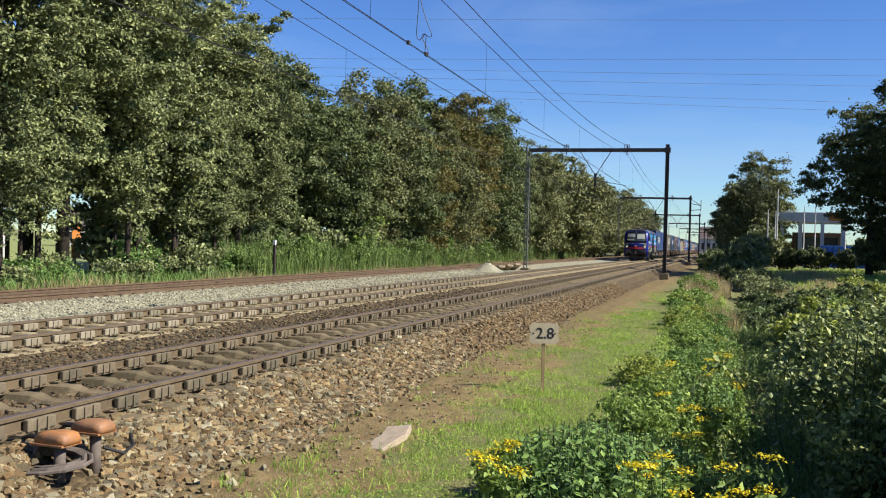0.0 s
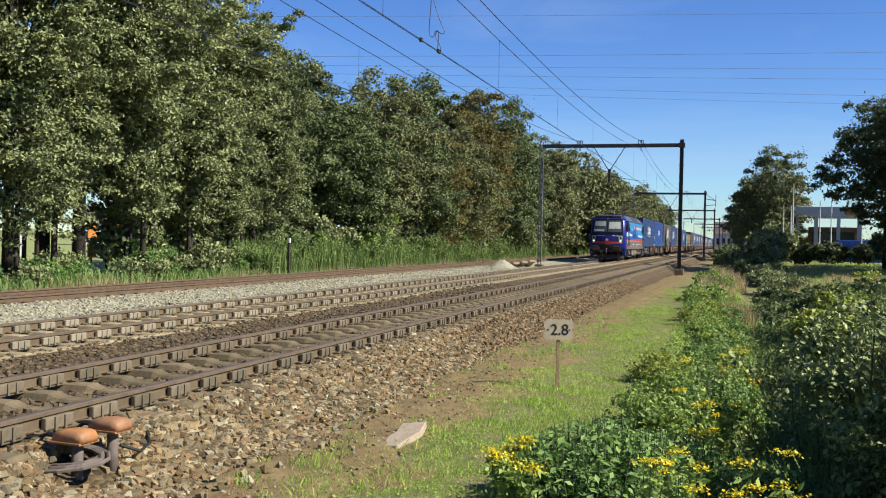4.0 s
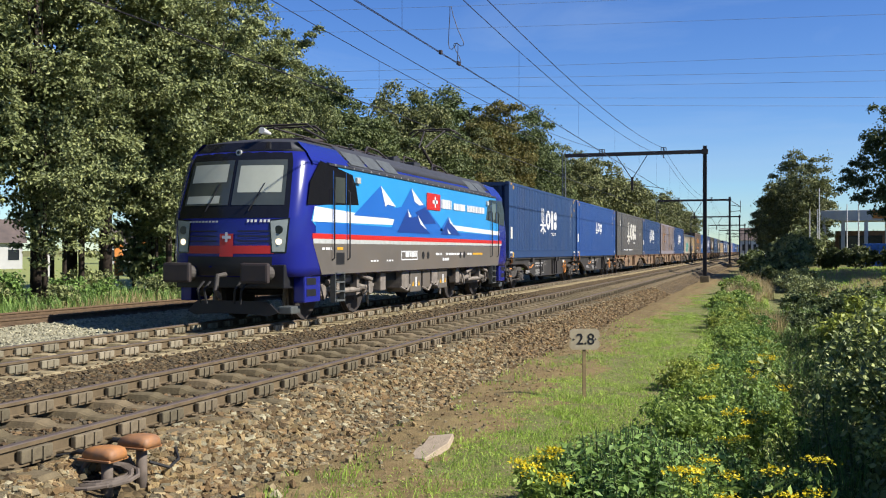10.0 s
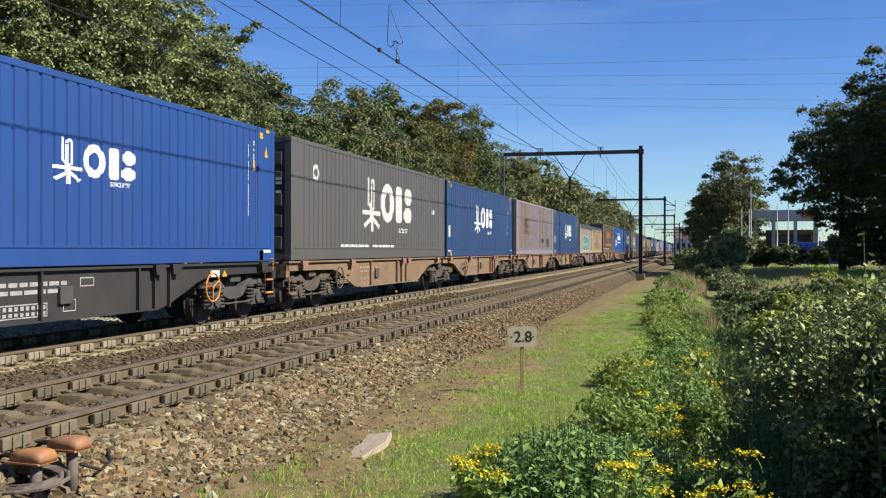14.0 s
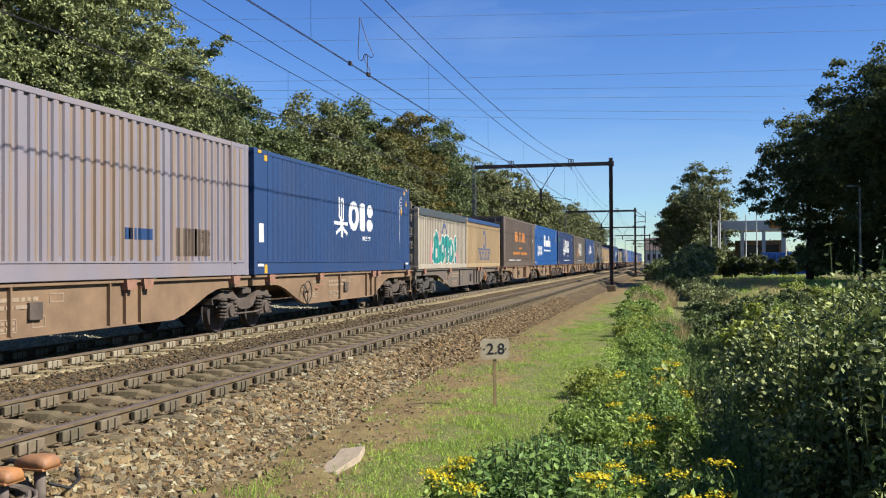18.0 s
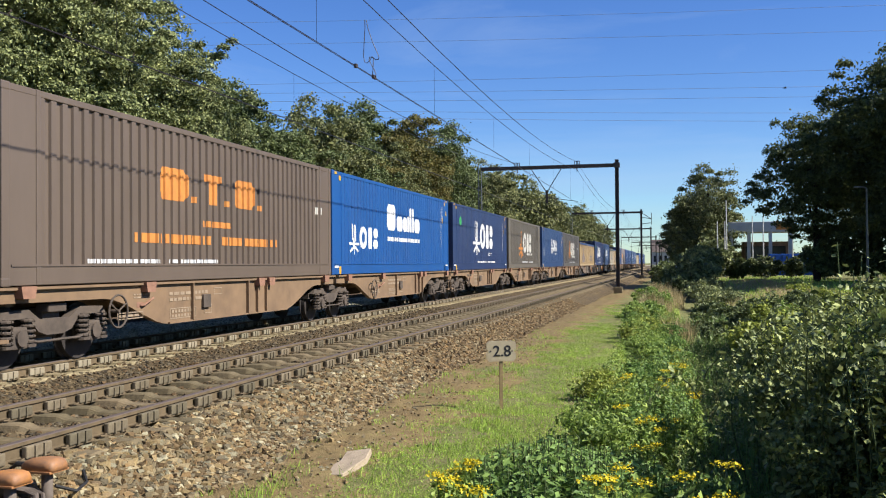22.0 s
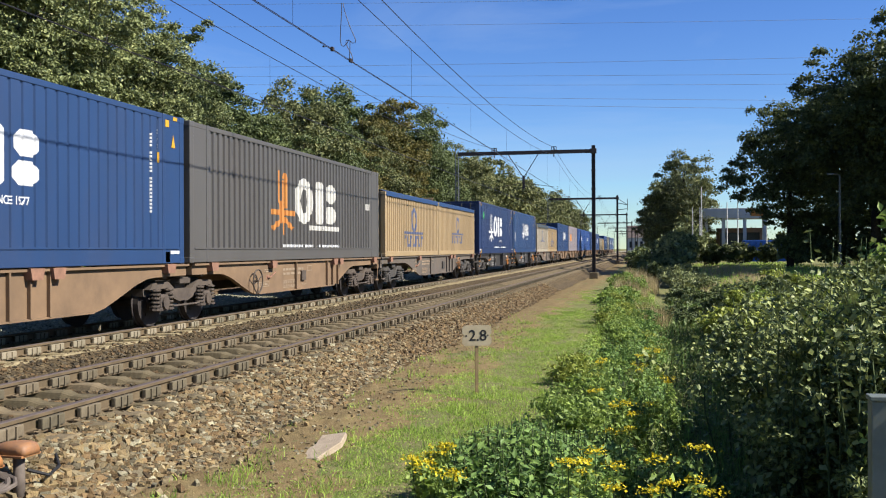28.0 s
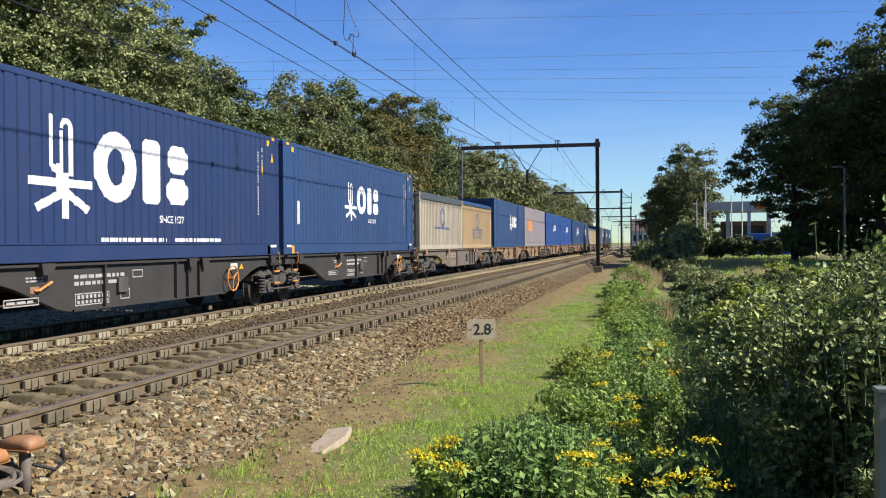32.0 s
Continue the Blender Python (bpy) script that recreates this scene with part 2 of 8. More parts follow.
ORANGE_CAP = material("orange_cap", (0.52, 0.225, 0.06), (0.36, 0.16, 0.055), rough=0.6, scale=7, grime=(0.2, 0.13, 0.085), grime_scale=3.2, grime_amount=0.95, bump=0.1)
DUSTY = material("dusty_steel", (0.19, 0.15, 0.115), (0.12, 0.095, 0.072), rough=0.8, scale=8, bump=0.1)
BLACK = material("black_paint", (0.012, 0.012, 0.013), (0.02, 0.018, 0.017), rough=0.5, scale=5)
RUBBER = material("rubber_hose", (0.018, 0.017, 0.016), rough=0.75)
SIGN_FACE = material("sign_enamel", (0.52, 0.45, 0.29), (0.42, 0.35, 0.22), rough=0.45, scale=9, grime=(0.24, 0.16, 0.08), grime_scale=6, grime_amount=0.4)
SIGN_POST = material("sign_post_paint", (0.34, 0.25, 0.1), (0.2, 0.14, 0.07), rough=0.7, scale=14)
WHITE = material("white_paint", (0.78, 0.77, 0.74), (0.66, 0.65, 0.61), rough=0.5, scale=6)
CREAM_MARK = material("cream_lettering", (0.72, 0.69, 0.60), (0.58, 0.55, 0.48), rough=0.6, scale=7)
YELLOW = material("yellow_marking", (0.72, 0.40, 0.02), (0.6, 0.32, 0.02), rough=0.5)
ORANGE = material("orange_marking", (0.66, 0.27, 0.05), (0.54, 0.21, 0.05), rough=0.6, scale=5)
BARK = material("bark", (0.085, 0.065, 0.048), (0.04, 0.032, 0.026), rough=0.95, scale=9, bump=0.8, fine=24, spec=0.1)
LEAF_OAK = leaf("oak_leaf", (0.30, 0.335, 0.13), (0.175, 0.21, 0.075), 0.2, 0.65)
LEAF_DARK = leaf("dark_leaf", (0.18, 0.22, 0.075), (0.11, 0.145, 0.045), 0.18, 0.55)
LEAF_OLIVE = leaf("olive_leaf", (0.25, 0.265, 0.095), (0.165, 0.18, 0.062), 0.18, 0.55)
LEAF_OCHRE = leaf("turning_leaf", (0.24, 0.205, 0.05), (0.16, 0.155, 0.045))
# leaf colour darkened for foliage seen from its shaded side
LEAF_SHADE = leaf("shaded_leaf", (0.165, 0.19, 0.062), (0.10, 0.125, 0.04), 0.36)
LEAF_BRAMBLE = leaf("bramble_leaf", (0.25, 0.30, 0.085), (0.125, 0.16, 0.044), 0.18, 0.6)
# sun and glare on the ditch leaves put into a paler colour
LEAF_PALE = leaf("sunlit_leaf", (0.37, 0.42, 0.145), (0.18, 0.225, 0.065), 0.15, 0.6)
LEAF_LIME = leaf("lime_leaf", (0.42, 0.47, 0.08), (0.27, 0.33, 0.06), 0.35)
LEAF_NETTLE = leaf("nettle_leaf", (0.235, 0.37, 0.085), (0.15, 0.25, 0.058), 0.28)
LEAF_REED = leaf("reed_leaf", (0.37, 0.49, 0.10), (0.23, 0.33, 0.07), 0.34)
LEAF_WEED = leaf("weed_leaf", (0.25, 0.35, 0.085), (0.15, 0.22, 0.055), 0.3, 0.5)
GRASS = leaf("grass_blade", (0.50, 0.69, 0.10), (0.33, 0.49, 0.07), 0.38, 0.5)
GRASS_DRY = leaf("dry_grass", (0.52, 0.42, 0.20), (0.40, 0.32, 0.15), 0.3, 0.3)
PETAL = leaf("yellow_petal", (0.85, 0.70, 0.015), (0.78, 0.58, 0.01), 0.25, 0.25)
STEM = material("green_stem", (0.10, 0.14, 0.04), (0.07, 0.10, 0.03), rough=0.8)


# ---- mesh helpers ----
def part(name, bm, mat, parent=None, label="", smooth=False):
    """Link a bmesh as one mesh object, under a thing or part where one is given."""
    me = bpy.data.meshes.new(name)
    bm.normal_update()
    bm.to_mesh(me)
    bm.free()
    me.materials.append(mat)
    if smooth:
        me.shade_smooth()
    ob = new(name, me)
    ob.parent = parent
    if label:
        tagged(ob, label)
    return ob


def thing(name, label, category, group="", m=None):
    ob = tagged(new(name), label, category, group)
    ob.empty_display_size = 0.3
    if m is not None:
        ob.matrix_world = m
    return ob


def box(bm, x0, x1, y0, y1, z0, z1, bevel=0.0):
    v = [bm.verts.new((x, y, z)) for x in (x0, x1) for y in (y0, y1) for z in (z0, z1)]
    f = [bm.faces.new([v[i] for i in q]) for q in ((0, 1, 3, 2), (4, 6, 7, 5), (0, 4, 5, 1), (2, 3, 7, 6), (0, 2, 6, 4), (1, 5, 7, 3))]
    if bevel:
        bmesh.ops.bevel(bm, geom=list({e for q in f for e in q.edges}), offset=bevel, segments=2, affect="EDGES", profile=0.6)
    return bm


def blk(*a, bevel=0.0):
    return box(bmesh.new(), *a, bevel=bevel)


def tube(bm, pts, r, seg=8, caps=True):
    """A round bar through points; r is one radius or one for each point."""
    pts = [Vector(p) for p in pts]
    rs = r if isinstance(r, (list, tuple)) else [r] * len(pts)
    rings = []
    for i, p in enumerate(pts):
        d = (pts[min(i + 1, len(pts) - 1)] - pts[max(i - 1, 0)]).normalized()
        a = d.orthogonal().normalized() if i == 0 else (rings[-1][1] - d * rings[-1][1].dot(d)).normalized()
        b = d.cross(a)
        ring = [bm.verts.new(p + (a * math.cos(2 * math.pi * k / seg) + b * math.sin(2 * math.pi * k / seg)) * rs[i]) for k in range(seg)]
        rings.append((ring, a))
    for (r0, _), (r1, _) in zip(rings, rings[1:]):
        for k in range(seg):
            bm.faces.new((r0[k], r0[(k + 1) % seg], r1[(k + 1) % seg], r1[k]))
    if caps:
        bm.faces.new(rings[0][0][::-1])
        bm.faces.new(rings[-1][0])
    return bm


def bar(pts, r, seg=8):
    return tube(bmesh.new(), pts, r, seg)


def prism(bm, poly, a0, a1, axis="x"):
    """A 2D outline pushed from a0 to a1 along an axis; the outline is (y, z), (x, z) or (x, y)."""
    def at(p, a):
        return {"x": (a, p[0], p[1]), "y": (p[0], a, p[1]), "z": (p[0], p[1], a)}[axis]
    lo = [bm.verts.new(at(p, a0)) for p in poly]
    hi = [bm.verts.new(at(p, a1)) for p in poly]
    bm.faces.new(lo[::-1])
    bm.faces.new(hi)
    for i in range(len(poly)):
        j = (i + 1) % len(poly)
        bm.faces.new((lo[i], lo[j], hi[j], hi[i]))
    bmesh.ops.recalc_face_normals(bm, faces=bm.faces[:])
    return bm


def ring(bm, centre, r, thick, seg=20, axis="x"):
    pts = []
    for k in range(seg + 1):
        a = 2 * math.pi * k / seg
        o = {"x": (0, math.cos(a), math.sin(a)), "y": (math.cos(a), 0, math.sin(a)), "z": (math.cos(a), math.sin(a), 0)}[axis]
        pts.append(Vector(centre) + Vector(o) * r)
    return tube(bm, pts, thick, 6, False)


def from_arrays(name, verts, faces, mat, parent=None, kind="", label="", category="", smooth=False):
    """One mesh from numpy arrays, faces all with the same number of corners."""
    me = bpy.data.meshes.new(name)
    k = faces.shape[1]
    me.vertices.add(len(verts))
    me.vertices.foreach_set("co", verts.astype(np.float32).ravel())
    me.loops.add(faces.size)
    me.loops.foreach_set("vertex_index", faces.astype(np.int32).ravel())
    me.polygons.add(len(faces))
    me.polygons.foreach_set("loop_start", np.arange(0, faces.size, k, dtype=np.int32))
    me.update(calc_edges=True)
    me.materials.append(mat)
    if smooth:
        me.shade_smooth()
    else:
        me.shade_flat()
    ob = new(name, me)
    ob.parent = parent
    return tagged(ob, label, category, "", kind)


def text_mesh(body, size, bold=0.0):
    """The outline of a word as a flat bmesh in x, y, centred."""
    cu = bpy.data.curves.new("word", "FONT")
    cu.body, cu.size, cu.align_x, cu.align_y, cu.offset = body, size, "CENTER", "CENTER", bold
    ob = new("word", cu)
    me = bpy.data.meshes.new_from_object(ob.evaluated_get(bpy.context.evaluated_depsgraph_get()))
    bpy.data.objects.remove(ob)
    bpy.data.curves.remove(cu)
    bm = bmesh.new()
    bm.from_mesh(me)
    bpy.data.meshes.remove(me)
    return bm


# ---- ground ----
R1, R2, R3, HALF = -6.2, -10.25, -16.2, 0.775
PROFILE = ((-2500, -0.4), (-60, -0.4), (-20, -0.42), (-18.6, -0.42), (-18.2, -0.32), (-14.2, -0.32), (-12.6, -0.40), (-5.1, -0.5), (-4.3, -0.66), (-4.0, -0.57), (-3.2, -0.53), (-1.2, -0.56), (-0.5, -0.75), (0.3, -1.15), (1.3, -1.2), (2.2, -0.85), (3.5, -0.55), (7.0, -0.3), (12.0, -0.2), (40, -0.1), (2500, 0.0))


def ground_z(x, y=0.0):
    """Height of the ground at a place."""
    base = float(np.interp(x, [p[0] for p in PROFILE], [p[1] for p in PROFILE]))
    return base + 0.03 * noise.noise(Vector((x * 0.9, y * 0.9, 0))) if -4.2 < x < 40 or x < -19 else base


def sheet(name, xs, ys, height, mat, label, kind="structure"):
    verts = np.array([(x, y, height(x, y)) for y in ys for x in xs])
    w = len(xs)
    faces = np.array([(j * w + i, j * w + i + 1, (j + 1) * w + i + 1, (j + 1) * w + i) for j in range(len(ys) - 1) for i in range(w - 1)])
    return from_arrays(name, verts, faces, mat, None, kind, label, name.replace("_", " "), True)


gx = [-2500, -700, -250, -100, -60, -40, -30, -25, -22, -20, -19, -18.6, -18.2, -16, -14.2, -12.6, -8, -4.9] + list(np.arange(-4.3, 4.01, 0.2)) + [4.5, 5.5, 7, 9, 12, 16, 22, 30, 40, 70, 150, 400, 900, 2500]
gy = [-900, -200, -60, -20, -8, -2] + list(np.arange(0, 24, 0.35)) + list(np.arange(24, 60, 1.2)) + [62, 66, 70, 80, 90, 110, 130, 160, 200, 260, 340, 460, 640, 900, 1400, 2500]
sheet("ground", gx, gy, ground_z, GRASSY, "rough grassy ground with bare earth beside the railway")
def trodden(x, y):
    """The bare earth rises through the turf in an uneven edge."""
    n = noise.noise(Vector((x * 1.3, y * 0.8, 3))) * 0.05 + noise.noise(Vector((x * 5, y * 5, 8))) * 0.028
    return ground_z(x, y) + 0.022 + n - 0.045 * max(0, x + 3.25)


sheet("path", list(np.arange(-4.5, -1.6, 0.085)), [-20, -5, 0] + list(np.arange(2, 22, 0.1)) + list(np.arange(22, 60, 0.5)) + [62, 70, 100, 140, 200, 300], trodden, SOIL, "strip of bare brown earth along the ballast")


def bed(x, y):
    """Top of the ballast across the tracks."""
    top = float(np.interp(x, (-18.3, -17.6, -14.7, -14.2, -13.3, -12.5, -11.8, -9.4, -9.25, -8.95, -8.7, -5.4, -5.2, -4.9, -4.6, -4.05), (-0.36, -0.165, -0.16, -0.22, -0.22, -0.28, -0.25, -0.24, -0.19, -0.19, -0.25, -0.24, -0.19, -0.235, -0.44, -0.62)))
    hollow = 0.12 * math.exp(-((x + 4.8) ** 2 / 0.06 + (y - 6.25) ** 2 / 0.2))
    return top - hollow + 0.025 * noise.noise(Vector((x * 2.2, y * 2.2, 1)))


near_y = list(np.arange(-10, 2, 2.0)) + list(np.arange(2, 30, 0.3)) + list(np.arange(30, 70, 1.0)) + [75, 85, 100, 130, 170, 230, 320, 500, 900]
brown_bed = sheet("ballast_bed", [-12.6, -12.3, -11.8, -10.9, -10.2, -9.4, -9.25, -8.95, -8.7, -7.9, -7.2, -6.2, -5.4, -5.2, -5.05, -4.9, -4.75, -4.6, -4.45, -4.3, -4.15, -4.02], near_y, bed, BALLAST, "brown crushed-stone ballast under two tracks")
grey_bed = sheet("grey_ballast_bed", [-18.3, -17.9, -17.6, -17, -16.2, -15.4, -14.7, -14.2, -13.7, -13.3, -12.9, -12.58], near_y, bed, BALLAST_GREY, "fresh pale grey crushed-stone ballast beside a siding")

sheet("sand_strip", [-9.38, -9.3, -9.15, -9.0, -8.9], near_y, lambda x, y: bed(x, y) + (0.012 if -9.35 < x < -8.95 else -0.02), CONCRETE_PALE, "strip of pale sand and dust along the rail")


# ---- tracks ----
RAIL_OUT = ((-0.07, -0.172), (0.07, -0.172), (0.07, -0.158), (0.012, -0.13), (0.010, -0.052), (0.034, -0.038), (0.034, -0.008), (-0.034, -0.008), (-0.034, -0.038), (-0.010, -0.052), (-0.012, -0.13), (-0.07, -0.158))


def rail(track, x, side_mat, top_mat):
    r = part("rail", prism(bmesh.new(), [(x + a, b) for a, b in RAIL_OUT], -30, 900, "y"), side_mat, track, "steel running rail")
    part("rail_head", prism(bmesh.new(), [(x - 0.034, -0.008), (x + 0.034, -0.008), (x + 0.030, -0.001), (x + 0.018, 0.0), (x - 0.018, 0.0), (x - 0.030, -0.001)], -30, 900, "y"), top_mat, r, "worn rail head")
    return r


def railway(x, label, side_mat, top_mat):
    t = tagged(new("track"), label, "railway track", "tracks", "structure")
    for s in (-1, 1):
        rail(t, x + s * HALF, side_mat, top_mat)
    return t


track_near = railway(R1, "plain railway track with dark rails on brown concrete sleepers", RAIL_SIDE, RAIL_TOP)
track_train = railway(R2, "railway track with pale rail dampers, used by the train", RAIL_SIDE, RAIL_TOP)
track_rust = railway(R3, "unused siding track with rusty rails", RUST, RUST)


def sleeper_mesh(wide):
    """A concrete sleeper, thick under the rails and waisted between them."""
    bm = bmesh.new()
    out = ((-1.26, 0.0), (-1.22, 0.03), (-0.42, 0.03), (-0.3, -0.01), (0.3, -0.01), (0.42, 0.03), (1.22, 0.03), (1.26, 0.0))
    rows = []
    for px, h in out:
        w = wide * (0.8 if abs(px) < 0.35 else 1.0)
        rows.append([bm.verts.new(c) for c in ((px, -w, -0.14), (px, -w * 0.78, h - 0.200), (px, -w * 0.5, h - 0.190), (px, w * 0.5, h - 0.190), (px, w * 0.78, h - 0.205), (px, w, -0.14 - 0.1))])
        rows[-1][0].co.z = -0.24
    for a, b in zip(rows, rows[1:]):
        for k in range(5):
            bm.faces.new((a[k], a[k + 1], b[k + 1], b[k]))
    bm.faces.new(rows[0])
    bm.faces.new(rows[-1][::-1])
    bmesh.ops.recalc_face_normals(bm, faces=bm.faces[:])
    me = bpy.data.meshes.new("sleeper")
    bm.to_mesh(me)
    bm.free()
    return me


def damper_mesh(side):
    """A block clamped to the rail's web between two sleepers."""
    bm = bmesh.new()
    box(bm, min(0.03 * side, 0.085 * side), max(0.03 * side, 0.085 * side), -0.17, 0.17, -0.150, -0.045, 0.012)
    for y in (-0.06, 0.06):
        box(bm, min(0.08 * side, 0.10 * side), max(0.08 * side, 0.10 * side), y - 0.012, y + 0.012, -0.16, -0.05)
    me = bpy.data.meshes.new("damper")
    bm.to_mesh(me)
    bm.free()
    return me


def clip_mesh():
    bm = bmesh.new()
    for s in (-1, 1):
        box(bm, s * 0.075 - 0.03, s * 0.075 + 0.03, -0.05, 0.05, -0.175, -0.150, 0.006)
        tube(bm, [(s * 0.05, -0.05, -0.145), (s * 0.12, -0.045, -0.13), (s * 0.13, 0.0, -0.14), (s * 0.12, 0.045, -0.13), (s * 0.05, 0.05, -0.145)], 0.011, 5)
    me = bpy.data.meshes.new("rail_clip")
    bm.to_mesh(me)
    bm.free()
    return me


def pieces(mesh, name, mat, parent, places):
    if not mesh.materials:
        mesh.materials.append(mat)
    for x, y, z in places:
        ob = new(name, mesh)
        ob.parent = parent
        ob.location = (x, y, z)


def joined(name, mesh, mat, parent, places, label, category):
    """The far repeats of a piece as one mesh."""
    v = np.array([p.co for p in mesh.vertices])
    mesh.calc_loop_triangles()
    f = np.array([t.vertices for t in mesh.loop_triangles])
    place = np.array(places)
    verts = (v[None] + place[:, None]).reshape(-1, 3)
    faces = (f[None] + (np.arange(len(place)) * len(v))[:, None, None]).reshape(-1, 3)
    return from_arrays(name, verts, faces, mat, parent, "stuff", label, "")


PITCH = 0.6
DAMPER_SETS = []
for track, x, near_end, smat, dmat, wide in ((track_near, R1, 44, CONCRETE, DAMPER, 0.14), (track_train, R2, 44, CONCRETE_PALE, DAMPER_PALE, 0.14), (track_rust, R3, 40, CONCRETE, None, 0.13)):
    sm = sleeper_mesh(wide)
    ys = [2.1 + PITCH * k for k in range(400)]
    DAMPER_SETS.append((track, x, near_end, smat, dmat, sm, ys))


# ---- catenary ----
def lattice_beam(bm, x0, x1, y, z):
    box(bm, x0, x1, y - 0.11, y - 0.07, z - 0.12, z + 0.12)
    box(bm, x0, x1, y + 0.07, y + 0.11, z - 0.12, z + 0.12)
    n = int((x1 - x0) / 0.8)
    for i in range(n):
        a = x0 + (x1 - x0) * (i + 0.5) / n
        box(bm, a - 0.03, a + 0.03, y - 0.07, y + 0.07, z + 0.10, z + 0.115)
    return bm


def insulator(bm, p, d, n=4, r=0.07):
    p, d = Vector(p), Vector(d)
    tube(bm, [p, p + d], 0.02, 6)
    for i in range(n):
        c = p + d * ((i + 0.5) / n)
        u = d.normalized() * 0.02
        tube(bm, [c - u, c, c + u], [0.03, r, 0.03], 10)
    return bm


def gantry(y, right, left, top, hooks=True):
    g = thing("catenary_gantry", "dark steel catenary gantry spanning two tracks on concrete feet", "catenary gantry", "catenary gantries", pose(0, y, 0))
    m = bmesh.new()
    for s in (-1, 1):
        box(m, right + s * 0.11 - 0.012, right + s * 0.11 + 0.012, -0.11, 0.11, -0.3, top)
    box(m, right - 0.11, right + 0.11, -0.012, 0.012, -0.3, top)
    mast = part("mast", m, STEEL_DARK, g, "dark steel mast")
    m = bmesh.new()
    for s in (-1, 1):
        box(m, left + s * 0.10 - 0.02, left + s * 0.10 + 0.02, -0.1, 0.1, -0.3, top - 0.1)
    for k in range(14):
        box(m, left - 0.08, left + 0.08, -0.1, -0.085, 0.1 + k * 0.5, 0.22 + k * 0.5)
    part("mast", m, STEEL_GREY, g, "weathered grey latticed mast")
    part("footing", blk(right - 0.28, right + 0.28, -0.32, 0.32, -0.75, -0.12, bevel=0.03), CONCRETE, g, "concrete footing")
    part("footing", blk(left - 0.28, left + 0.28, -0.32, 0.32, -0.6, -0.08, bevel=0.03), CONCRETE, g, "concrete footing")
    zb = top - 0.38
    part("beam", lattice_beam(bmesh.new(), left + 0.1, right - 0.1, 0, zb), STEEL_DARK, g, "twin-channel steel crossbeam")
    part("clamp", blk(right - 0.2, right + 0.2, -0.16, 0.16, zb - 0.16, zb + 0.16, bevel=0.02), STEEL_DARK, mast)
    for k in (0.35, 0.65, 0.8):
        part("band", blk(right - 0.135, right + 0.135, -0.125, 0.125, top * k - 0.05, top * k + 0.05), STEEL_DARK, mast)
    for x in (R1, R2):
        b = bmesh.new()
        for s in (-1, 1):
            box(b, x + s * 0.16 - 0.015, x + s * 0.16 + 0.015, -0.1, 0.1, zb + 0.12, zb + 0.34)
        box(b, x - 0.17, x + 0.17, -0.1, 0.1, zb + 0.34, zb + 0.36)
        br = part("bracket", b, STEEL_DARK, g, "feeder bracket")
        part("insulator", insulator(bmesh.new(), (x, 0, zb + 0.14), (0, 0, 0.2)), INSULATOR, br)
    a = bmesh.new()
    tube(a, [(-7.25, 0, zb - 0.1), (-8.2, 0, zb - 1.62)], 0.03, 6)
    tube(a, [(-9.3, 0, zb - 0.1), (-8.3, 0, zb - 1.62)], 0.03, 6)
    box(a, -8.33, -8.17, -0.04, 0.04, 5.55, zb - 1.55)
    part("drop_bracket", a, STEEL_DARK, g, "v-shaped drop bracket between the tracks")
    for x in (R1, R2):
        a = bmesh.new()
        tube(a, [(-8.25, 0, 5.95), (x, 0, 5.62)], 0.016, 6)
        tube(a, [(x, 0, 5.62), (x, 0, 5.5)], 0.012, 5)
        part("steady_arm", a, STEEL_DARK, g, "thin registration arm")
        part("insulator", insulator(bmesh.new(), (x, 0, zb - 0.12), (0, 0, -0.22), 3, 0.05), INSULATOR, g)
    if y == 125:
        a = bmesh.new()
        for p, q in (((right, 0, top - 1.0), (right + 1.3, 0, top - 1.25)), ((right, 0, top - 1.9), (right + 1.3, 0, top - 1.75)), ((right + 1.3, 0, top - 2.0), (right + 1.3, 0, top - 0.5)), ((right, 0, top - 0.4), (right + 1.2, 0, top - 1.2))):
            tube(a, [p, q], 0.04, 6)
        part("side_arm", a, STEEL_DARK, g, "outward bracket arm")
    if hooks:
        a = bmesh.new()
        tube(a, [(left - 0.1, 0, top - 0.9), (left - 0.55, 3.2, 0.0)], 0.022, 6)
        tube(a, [(left + 0.1, 0, top - 0.9), (left - 0.35, 3.4, 0.0)], 0.022, 6)
        part("guy_rod", a, STEEL_GREY, g, "pair of slanting anchor rods")
    return g


GANTRIES = [(3.0, -3.57, -12.85, 8.35), (64.0, -3.57, -12.85, 8.35), (125, -3.95, -12.9, 8.35), (186, -4.1, -12.9, 8.35), (247, -4.2, -12.9, 8.35), (308, -4.2, -12.9, 8.35), (369, -4.2, -12.9, 8.35), (430, -4.2, -12.9, 8.35)]
for i, (y, a, b, h) in enumerate(GANTRIES):
    gantry(y, a, b, h, i == 1)


def sagging(p, q, sag, n=14):
    p, q = Vector(p), Vector(q)
    return [p.lerp(q, k / n) - Vector((0, 0, 4 * sag * (k / n) * (1 - k / n))) for k in range(n + 1)]


